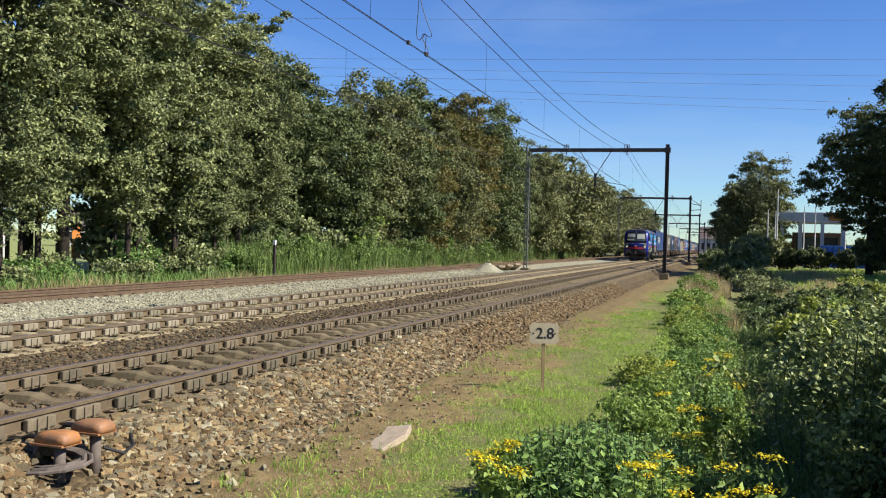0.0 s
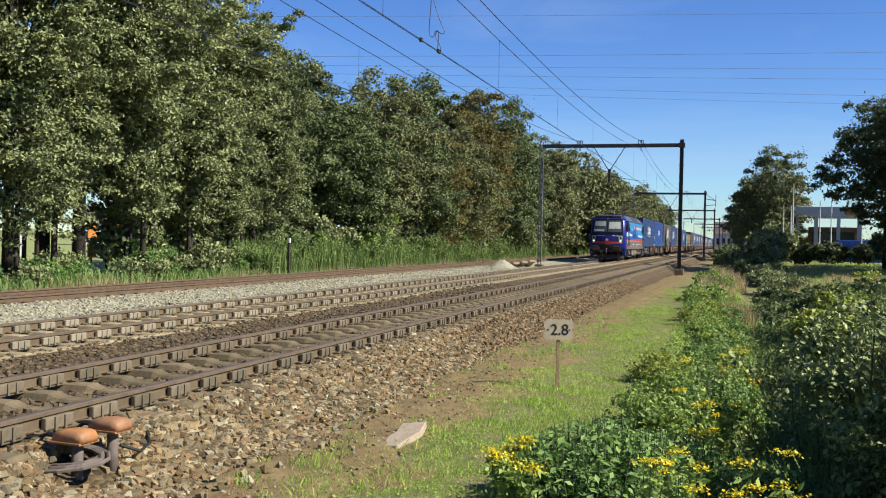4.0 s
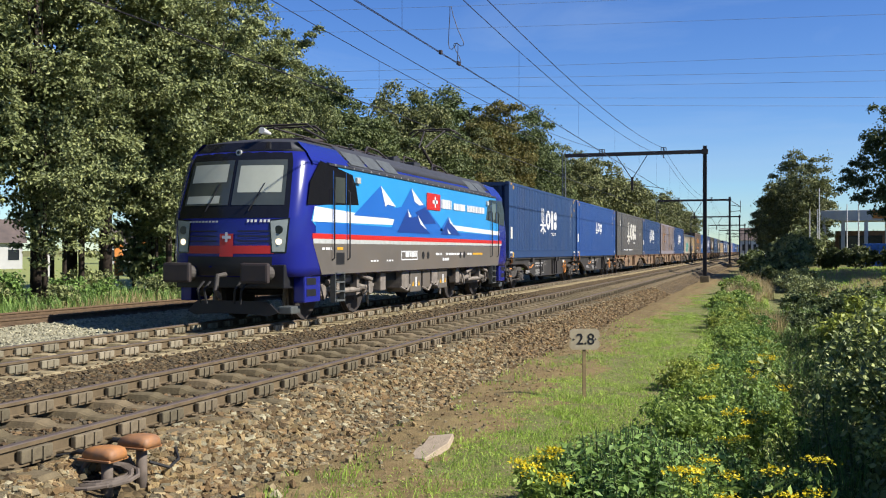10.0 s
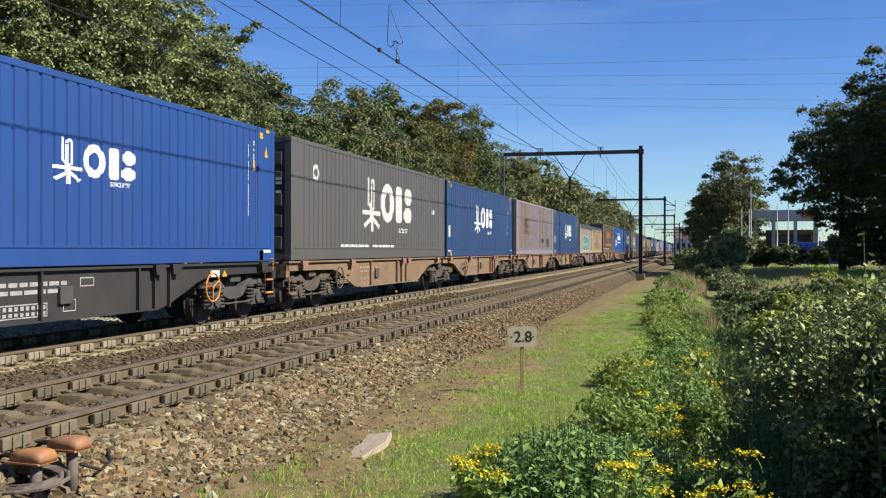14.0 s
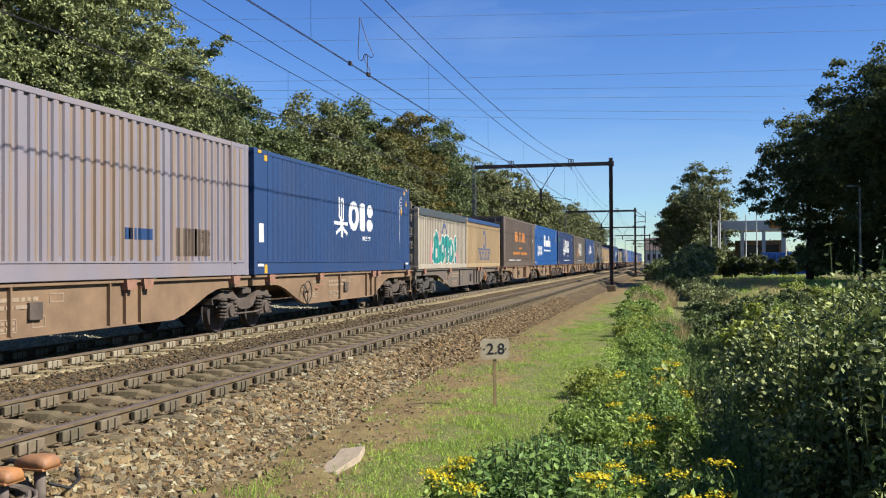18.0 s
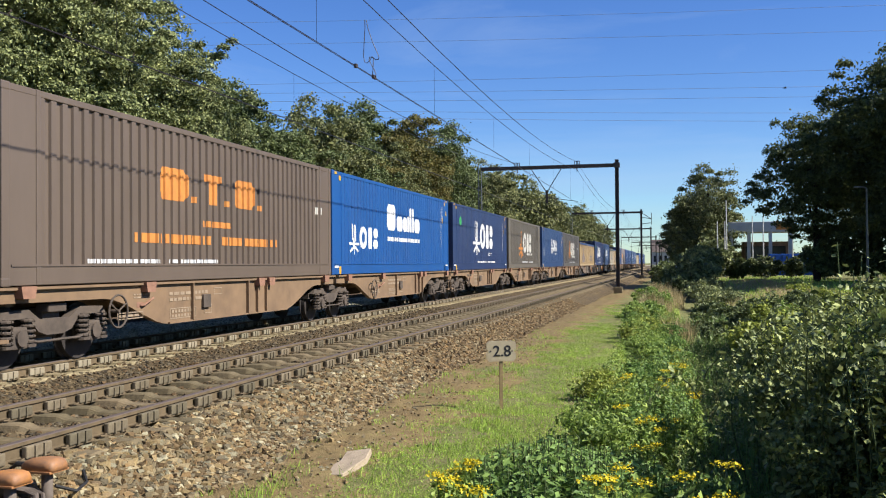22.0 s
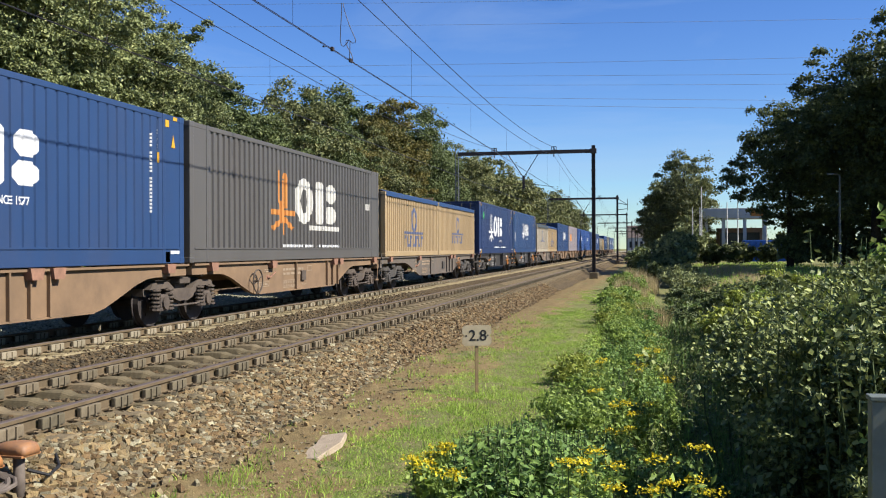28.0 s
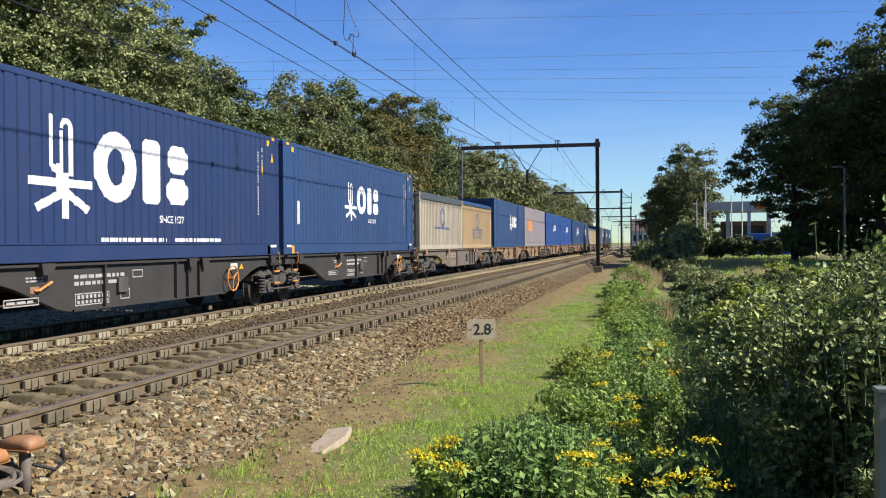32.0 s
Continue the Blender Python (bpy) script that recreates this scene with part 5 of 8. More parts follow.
with_motto(c, 13.2, 8.30, 1.95, 0.19, WHITE)
GREY_W = "weathered grey container with an orange emblem and white name"
c = container(162.0, 12.9, GREY_TAN, GREY_W, brand(3.76, 2.7, 1.8, CREAM_MARK, ORANGE) + site_line(12.9, 5.0) + [("small_line", bars(7.0, 2.0, 2.2, 0.13, 14, 6), CREAM_MARK, "")], rib=RIB_WAVE)
c = container(176.1, 13.1, NAVY, "dark blue corrugated container with a white emblem", brand(4.98, 2.8, 1.28) + stickers(13.1) + [("notice", [rect(0.95, 1.15, 2.0, 2.6)], CREAM_MARK, "pale notice plate")])
with_motto(c, 13.1, 7.90, 2.20, 0.17, WHITE)
c = container(189.45, 13.6, GREY_BROWN, GREY_W, brand(4.24, 2.7, 1.75, CREAM_MARK, ORANGE) + site_line(13.6, 5.0) + [("small_line", bars(6.9, 2.0, 2.6, 0.13, 14, 6), CREAM_MARK, ""), ("plate_mark", [rect(12.2, 12.35, 2.75, 2.95), rect(12.42, 12.57, 2.75, 2.95)], CREAM_MARK, "")], rib=RIB_WAVE)
container(203.9, 8.5, BEIGE, BEI, steelworks(8.5, 0.9, SLATE), False, True, RIB_WAVE, 3.5, TARP_BLUE)
container(212.5, 8.7, BEIGE, BEI, steelworks(8.7, 0.75, SLATE), False, True, RIB_WAVE, 3.5, TARP_BLUE)
c = container(222.7, 12.9, NAVY_DEEP, "deep navy container with a large white emblem and a green badge", brand(3.37, 2.75, 1.75) + stickers(12.9) + badge + site_line(12.9, 5.2))
with_motto(c, 12.9, 7.60, 1.95, 0.19, WHITE)
c = container(235.9, 13.0, NAVY, "dark blue container with a white emblem", brand(4.88, 2.8, 1.27) + stickers(13.0) + [("notice", [rect(0.95, 1.15, 2.0, 2.6)], CREAM_MARK, "pale notice plate")], doors=False)
with_motto(c, 13.0, 7.70, 2.20, 0.17, WHITE)
container(250.05, 8.55, CREAM, "dirty cream open-top container with a dark tarpaulin", steelworks(8.55, 0.85, SLATE)[:1], False, True, RIB_WAVE, 3.5, TARP_DARK)
container(258.7, 8.3, BEIGE, BEI, steelworks(8.3, 0.8, SLATE), False, True, RIB_WAVE, 3.5, TARP_BLUE)
BLU = "dark blue corrugated container with a white emblem"
for s, l, col, lab, mk in ((268.1, 12.9, NAVY, BLU, brand(6.2, 2.8, 1.1)), (281.5, 12.9, LAVENDER, "faded lavender-grey container with an orange panel", [("name_panel", [rect(2.2, 4.4, 2.35, 3.15)], ORANGE, "")]),
                           (295.5, 12.9, ROYAL, "bright royal blue container with a white emblem", brand(6.2, 2.8, 0.8)), (308.6, 12.9, ROYAL, "bright royal blue container with a white emblem", brand(6.2, 2.8, 0.8)),
                           (323.0, 13.1, NAVY, BLU, brand(6.2, 2.8, 1.1)), (336.3, 13.1, NAVY, BLU, brand(6.2, 2.8, 1.1)), (350.8, 8.6, CREAM, "dirty cream open-top container", []), (359.5, 8.6, BEIGE, BEI, []),
                           (369.5, 13.0, ROYAL, "bright royal blue container with a white emblem", brand(6.2, 2.8, 0.8)), (382.8, 13.0, GREY_BROWN, GREY_W, brand(6.2, 2.8, 1.1, CREAM_MARK)), (397.5, 13.0, NAVY, BLU, brand(6.2, 2.8, 1.1)), (410.8, 13.0, NAVY, BLU, brand(6.2, 2.8, 1.1))):
    short = l < 10
    container(s, l, col, lab, mk, not short, True, RIB_WAVE if short else RIB_FINE, 3.5 if short else Z1, TARP_BLUE if short else None)


# ---- wagons ----
def spring(bm, x, y, z0, z1, r):
    n = 5
    for k in range(n):
        ring(bm, (x, y, z0 + (z1 - z0) * (k + 0.5) / n), r, 0.024, 9, "z")
    return bm


def wheelset(parent, y, r, mat=WHEEL, label="steel wheelset"):
    bm = bmesh.new()
    tube(bm, [(-0.95, 0, 0), (0.95, 0, 0)], 0.08, 10)
    for s in (-1, 1):
        x = s * HALF
        tube(bm, [(x - s * 0.065, 0, 0), (x - s * 0.045, 0, 0), (x - s * 0.035, 0, 0), (x + s * 0.07, 0, 0)], [r + 0.03, r + 0.03, r, r - 0.006], 32)
        tube(bm, [(x + s * 0.068, 0, 0), (x + s * 0.10, 0, 0), (x + s * 0.12, 0, 0)], [0.16, 0.15, 0.10], 16)
        for k in range(3):
            a = 2 * math.pi * k / 3
            tube(bm, [(x + s * 0.07, 0.27 * math.cos(a), 0.27 * math.sin(a)), (x + s * 0.085, 0.27 * math.cos(a), 0.27 * math.sin(a))], 0.035, 8)
    w = part("wheelset", bm, mat, parent, label)
    w.location = (0, y, r)
    return w


def bogie(parent, y, mat):
    r = 0.46
    bm = bmesh.new()
    for s in (-1, 1):
        x0, x1 = s * 0.93, s * 1.08
        prism(bm, [(-1.32, 0.72), (-1.22, 0.84), (-0.62, 0.86), (-0.36, 0.70), (0.36, 0.70), (0.62, 0.86), (1.22, 0.84), (1.32, 0.72), (0.62, 0.73), (0.40, 0.52), (0.2, 0.46), (-0.2, 0.46), (-0.40, 0.52), (-0.62, 0.73)], min(x0, x1), max(x0, x1), "x")
    box(bm, -1.0, 1.0, -0.2, 0.2, 0.5, 0.86)
    for e in (-1.3, 1.3):
        box(bm, -0.95, 0.95, e - 0.05, e + 0.05, 0.6, 0.74)
    b = part("bogie", bm, mat, parent, "cast steel two-axle bogie frame")
    b.location = (0, y, 0)
    for s in (-1, 1):
        for yy in (-0.9, 0.9):
            part("axle_box", blk(min(s * 0.98, s * 1.16), max(s * 0.98, s * 1.16), yy - 0.16, yy + 0.16, 0.30, 0.62, bevel=0.04), mat, b)
            part("axle_cap", bar([(s * 1.14, yy, 0.46), (s * 1.20, yy, 0.46)], 0.12, 14), mat, b)
            for o in (-0.24, 0.24):
                sp = bmesh.new()
                spring(sp, s * 1.09, yy + o, 0.36, 0.74, 0.09)
                tube(sp, [(s * 1.09, yy + o, 0.32), (s * 1.09, yy + o, 0.36), (s * 1.09, yy + o, 0.37), (s * 1.09, yy + o, 0.74)], [0.12, 0.12, 0.05, 0.05], 8)
                part("coil_spring", sp, mat, b)
        part("side_bearer", blk(min(s * 0.9, s * 1.12), max(s * 0.9, s * 1.12), -0.22, 0.22, 0.80, 0.93, bevel=0.02), mat, b)
        part("brake_rod", bar([(s * 1.12, -1.25, 0.56), (s * 1.14, -0.5, 0.38), (s * 1.14, 0.5, 0.38), (s * 1.12, 1.25, 0.56)], 0.022, 6), mat, b)
        part("brake_beam", bar([(s * 0.75, -0.45, 0.42), (s * 0.75, 0.45, 0.42)], 0.035, 6), mat, b)
    for yy in (-0.9, 0.9):
        wheelset(b, yy, r)
    return b


def hand_wheel(parent, x, y, z, r, mat):
    bm = bmesh.new()
    ring(bm, (x, y, z), r, 0.018, 20, "x")
    for k in range(3):
        a = 2 * math.pi * k / 3 + 0.5
        tube(bm, [(x, y, z), (x, y + r * math.cos(a), z + r * math.sin(a))], 0.014, 5)
    tube(bm, [(x - 0.14, y, z), (x + 0.02, y, z)], 0.03, 8)
    return part("hand_wheel", bm, mat, parent, "brake hand wheel")


def sill(parent, y0, y1, mat, low=0.42, near=2.7, far=2.7, run=2.0):
    """A fish-bellied side sill: shallow over the bogies, deep between them."""
    for s in (-1, 1):
        x0, x1 = sorted((s * 1.10, s * 1.20))
        bm = bmesh.new()
        a, b = y0 + near, y1 - far
        sweep = ((0.0, 0.955), (0.12, 0.93), (0.3, 0.84), (0.55, 0.66), (0.8, 0.49), (0.92, low + 0.02), (1.0, low))
        under = [(a + run * q, z) for q, z in sweep] + [(b - run * q, z) for q, z in reversed(sweep)]
        prism(bm, [(y0, 0.97)] + under + [(y1, 0.97), (y1, 1.195), (y0, 1.195)], x0, x1, "x")
        sb_ = part("side_sill", bm, mat, parent, "fish-bellied side sill")
        x2, x3 = sorted((s * 1.20, s * 1.27))
        part("top_flange", blk(x2, x3, y0, y1, 1.155, 1.195), mat, sb_)
        bm = bmesh.new()
        box(bm, x2 if s > 0 else x2 + 0.02, x3 - 0.02 if s > 0 else x3, a + run, b - run, low, low + 0.03)
        part("bottom_flange", bm, mat, sb_)
        for k in (0.42, 0.60, 0.635, 0.67):
            y = y0 + (y1 - y0) * k
            part("stiffener", blk(x2, x3 - 0.005, y - 0.02, y + 0.02, low + 0.03, 1.155), mat, sb_)
        for k in (0.06, 0.3, 0.64, 0.68, 0.94):
            y = y0 + (y1 - y0) * k
            p = bmesh.new()
            prism(p, [(y - 0.17, 1.205), (y + 0.17, 1.205), (y + 0.13, 1.03), (y - 0.13, 1.03)], s * 1.2, s * 1.33, "x")
            part("support_flap", p, mat if mat == WAGON_BLACK else RUSTY, sb_, "hinged container support")


def couplers(parent, y, sgn, mat):
    for s in (-1, 1):
        part("buffer", tube(bmesh.new(), [(s * 0.88, y, 1.02), (s * 0.88, y + sgn * 0.42, 1.02), (s * 0.88, y + sgn * 0.43, 1.02), (s * 0.88, y + sgn * 0.47, 1.02)], [0.12, 0.11, 0.24, 0.22], 16), mat, parent, "round buffer")
    part("headstock", blk(-1.2, 1.2, min(y, y - sgn * 0.18), max(y, y - sgn * 0.18), 0.82, 1.12, bevel=0.01), mat, parent)
    part("coupling", bar([(0, y, 1.0), (0, y + sgn * 0.3, 0.95), (0, y + sgn * 0.45, 0.85)], 0.05, 8), BOGIE_DARK, parent)
    part("air_hose", bar([(0.35, y, 0.85), (0.4, y + sgn * 0.15, 0.6), (0.35, y + sgn * 0.35, 0.55), (0.3, y + sgn * 0.5, 0.7)], 0.025, 6), RUBBER, parent)
    part("step", blk(1.12, 1.24, min(y - sgn * 0.5, y - sgn * 0.15), max(y - sgn * 0.5, y - sgn * 0.15), 0.42, 0.47), mat, parent)
    part("step_bar", bar([(1.2, y - sgn * 0.15, 0.45), (1.2, y - sgn * 0.15, 1.3)], 0.018, 6), mat, parent)


GREY_MARK = material("worn_grey_lettering", (0.46, 0.44, 0.40), (0.3, 0.28, 0.25), rough=0.7, scale=9)
TAN_MARK = material("faded_tan_lettering", (0.40, 0.30, 0.19), (0.27, 0.195, 0.12), rough=0.8, scale=9)


def on_sill(name, polys, mat, parent, label, x=1.206):
    bm = flat(*polys)
    for v in bm.verts:
        v.co.x += x
    ob = part(name, bm, mat, parent, label)
    return tagged(ob, kind="stuff") if name in ("number_line", "load_grid", "small_lettering") else ob


def frame_of(y0, y1, z0, z1, w=0.018):
    return [rect(y0, y1, z0, z0 + w), rect(y0, y1, z1 - w, z1), rect(y0, y0 + w, z0 + w, z1 - w), rect(y1 - w, y1, z0 + w, z1 - w)]


def data_marks(parent, y, mat, seed):
    """Painted data panels, signs and lever along the deep part of the sill."""
    on_sill("number_line", bars(y, 0.94, 1.5, 0.06, 9, seed) + bars(y, 0.83, 1.3, 0.06, 8, seed + 1), mat, parent, "bars where the wagon number stands")
    on_sill("load_grid", frame_of(y + 0.02, y + 1.0, 0.50, 0.70) + [rect(y + 0.08 + 0.115 * k, y + 0.15 + 0.115 * k, 0.53, 0.58) for k in range(8)] + [rect(y + 0.08 + 0.115 * k, y + 0.15 + 0.115 * k, 0.61, 0.67) for k in range(8)], mat, parent, "load table too fine to read")
    on_sill("data_frame", frame_of(y + 1.35, y + 1.65, 0.54, 0.72), mat, parent, "framed mark")
    on_sill("data_frame", frame_of(y + 1.75, y + 2.1, 0.90, 1.04), mat, parent, "framed mark")
    on_sill("data_frame", frame_of(y - 1.7, y - 0.9, 0.58, 0.70) + bars(y - 1.64, 0.62, 0.66, 0.04, 5, seed + 3), mat, parent, "framed line of small lettering")
    on_sill("small_lettering", bars(y - 1.2, 0.98, 0.5, 0.025, 6, seed + 4) + bars(y - 1.2, 0.93, 0.42, 0.025, 5, seed + 5), mat, parent, "small lettering too fine to read")
    part("brake_lever", bar([(1.21, y - 1.0, 0.80), (1.25, y - 0.95, 0.80), (1.27, y - 0.66, 0.92)], 0.022, 6), ORANGE if mat is GREY_MARK else RUSTY, parent, "changeover lever")
    on_sill("brake_plate", [rect(y - 1.1, y - 0.88, 0.76, 0.86)], RUSTY, parent, "rusty lever plate", 1.204)


def pair_wagon(length, mat, bmat, wheel_mat, dark):
    """Two skeletal frames that share the middle bogie."""
    w = thing("container_wagon", ("dark grey" if dark else "dusty brown") + " articulated container wagon on three bogies", "container wagon", "container wagons")
    h = length / 2
    for y0, y1 in ((0.0, h - 0.12), (h + 0.12, length)):
        part("centre_sill", blk(-0.3, 0.3, y0, y1, 0.75, 1.08, bevel=0.02), mat, w)
        sill(w, y0, y1, mat, 0.42, 2.85 if y0 == 0 else 1.3, 1.3 if y0 == 0 else 2.85)
        for k in range(6):
            y = y0 + (y1 - y0) * (0.05 + 0.18 * k)
            part("cross_beam", blk(-1.1, 1.1, y - 0.08, y + 0.08, 0.92, 1.07), mat, w)
        data_marks(w, y0 + (y1 - y0) * 0.36, TAN_MARK if not dark else GREY_MARK, int(y0) + 3)
        hand_wheel(w, 1.32, y0 + (y1 - y0) * (0.775 if dark else 0.225), 0.74, 0.27, wheel_mat)
        if dark:
            for ye in (y0 + 0.5, y1 - 0.5):
                for z in (0.52, 0.80):
                    part("ladder_step", blk(1.22, 1.29, ye - 0.17, ye + 0.17, z, z + 0.035), ORANGE, w, "orange step")
                for o in (-0.18, 0.18):
                    part("ladder_side", bar([(1.26, ye + o, 0.50), (1.26, ye + o, 1.05)], 0.012, 5), WAGON_BLACK, w)
                part("grab_handle", bar([(1.24, ye + 0.12, 1.0), (1.30, ye + 0.12, 1.02), (1.30, ye + 0.12, 1.26), (1.22, ye - 0.05, 1.28)], 0.014, 6), ORANGE, w, "orange grab handle")
            on_sill("warning_triangle", [[(y1 - 2.5, 0.93), (y1 - 2.28, 0.93), (y1 - 2.39, 1.06)]], YELLOW, w, "yellow warning triangle")
            on_sill("notice_plate", [rect(y1 - 2.95, y1 - 2.6, 0.93, 1.06)], CREAM_MARK, w, "pale notice plate")
        part("brake_box", blk(1.2, 1.26, y0 + (y1 - y0) * 0.45, y0 + (y1 - y0) * 0.45 + 0.3, 0.66, 0.92, bevel=0.01), bmat, w)
        part("air_reservoir", bar([(0.7, y0 + h * 0.4, 0.62), (0.7, y0 + h * 0.55, 0.62)], 0.16, 12), bmat, w)
    for y in (1.75, h, length - 1.75):
        bogie(w, y, bmat)
    couplers(w, 0.0, -1, mat)
    couplers(w, length, 1, mat)
    return w


def single_wagon(length, mat, bmat):
    w = thing("container_wagon", "dark dusty single container wagon on two bogies", "container wagon", "container wagons")
    part("centre_sill", blk(-0.3, 0.3, 0, length, 0.75, 1.08, bevel=0.02), mat, w)
    sill(w, 0, length, mat, 0.40, 3.3, 3.3, 2.7)
    for k in range(9):
        y = length * (0.04 + 0.115 * k)
        part("cross_beam", blk(-1.1, 1.1, y - 0.08, y + 0.08, 0.92, 1.07), mat, w)
    data_marks(w, length * 0.34, TAN_MARK, 5)
    hand_wheel(w, 1.32, length * 0.735, 0.80, 0.27, ORANGE_CAP)
    part("brake_box", blk(1.2, 1.26, length * 0.55, length * 0.55 + 0.4, 0.62, 0.92, bevel=0.01), bmat, w)
    for y in (2.1, length - 2.1):
        bogie(w, y, bmat)
    couplers(w, 0.0, -1, mat)
    couplers(w, length, 1, mat)
    return w


WAGON_GREY = material("dark_dusty_wagon", (0.15, 0.122, 0.092), (0.11, 0.09, 0.068), rough=0.8, scale=1.5, grime=(0.17, 0.12, 0.08), grime_scale=0.8, grime_amount=0.5, bump=0.1)
LW, LS = 27.5, 18.1
black = pair_wagon(LW, WAGON_BLACK, BOGIE_DARK, ORANGE, True)
brown = pair_wagon(LW, WAGON_BROWN, BOGIE_BROWN, BOGIE_BROWN, False)
short_wagon = single_wagon(LS, WAGON_GREY, BOGIE_DARK)
on_train(black, 17.35)
on_train(brown, 45.4)
on_train(short_wagon, 101.3)
for s in (73.3, 120.2, 147.8, 175.8, 268.0, 295.4, 322.7, 369.3, 397.2):
    on_train(copy_thing(brown, Matrix.Identity(4)), s)
on_train(copy_thing(black, Matrix.Identity(4)), 222.3)
for s in (203.5, 249.9, 350.6):
    on_train(copy_thing(short_wagon, Matrix.Identity(4)), s)


# ---- locomotive ----
LL = 16.9
LEVELS = ((0.95, 0.06, 1.24, 1.47), (1.15, 0.02, 1.28, 1.50), (2.05, 0.05, 1.30, 1.50), (2.2, 0.08, 1.30, 1.50), (3.30, 0.42, 1.22, 1.47), (3.52, 0.52, 1.14, 1.34), (3.74, 0.70, 1.0, 1.12), (3.84, 1.1, 0.75, 0.92))


def nose(x, z):
    """Distance of the front surface, for a place across and up."""
    zs = [l[0] for l in LEVELS]
    yf = float(np.interp(z, zs, [l[1] for l in LEVELS]))
    wf = float(np.interp(z, zs, [l[2] for l in LEVELS]))
    return yf + 0.20 * (x / wf) ** 2


def loco_shell(z_from, z_to):
    bm = bmesh.new()
    rings = []
    for z, yf, wf, ws in LEVELS:
        if not z_from <= z <= z_to:
            continue
        q = [(x * wf, nose(x * wf, z)) for x in (0, 0.3, 0.6, 0.85, 1.0)] + [((wf + ws) / 2 + 0.06, yf + 0.20 + 0.16), (ws - 0.01, yf + 0.58), (ws, yf + 0.85)]
        half = q + [(x, LL - y) for x, y in reversed(q)]
        loop = half + [(-x, y) for x, y in reversed(half[1:-1])]
        rings.append([bm.verts.new((x, y, z)) for x, y in loop])
    for a, b in zip(rings, rings[1:]):
        for k in range(len(a)):
            bm.faces.new((a[k], a[(k + 1) % len(a)], b[(k + 1) % len(a)], b[k]))
    bm.faces.new(rings[-1])
    bm.faces.new(rings[0][::-1])
    bmesh.ops.recalc_face_normals(bm, faces=bm.faces[:])
    return bm


def front_patch(x0, x1, z0, z1, off=0.008, rear=False, nx=8, nz=6, share=False):
    """A piece of the front's surface, set a little proud of it."""
    bm = bmesh.new()
    g = []
    for j in range(nz + 1):
        z = z0 + (z1 - z0) * j / nz
        row = []
        for i in range(nx + 1):
            x = x0 + (x1 - x0) * i / nx
            if share:
                x *= float(np.interp(z, [q[0] for q in LEVELS], [q[2] for q in LEVELS]))
            y = nose(x, z) - off
            row.append(bm.verts.new((x, LL - y if rear else y, z)))
        g.append(row)
    for a, b in zip(g, g[1:]):
        for i in range(nx):
            bm.faces.new((a[i], a[i + 1], b[i + 1], b[i]) if not rear else (a[i], b[i], b[i + 1], a[i + 1]))
    return bm


def side_plate(polys, x, sgn=1):
    bm = bmesh.new()
    for p in polys:
        bm.faces.new([bm.verts.new((sgn * x, a, b)) for a, b in (p if sgn > 0 else p[::-1])])
    return bm


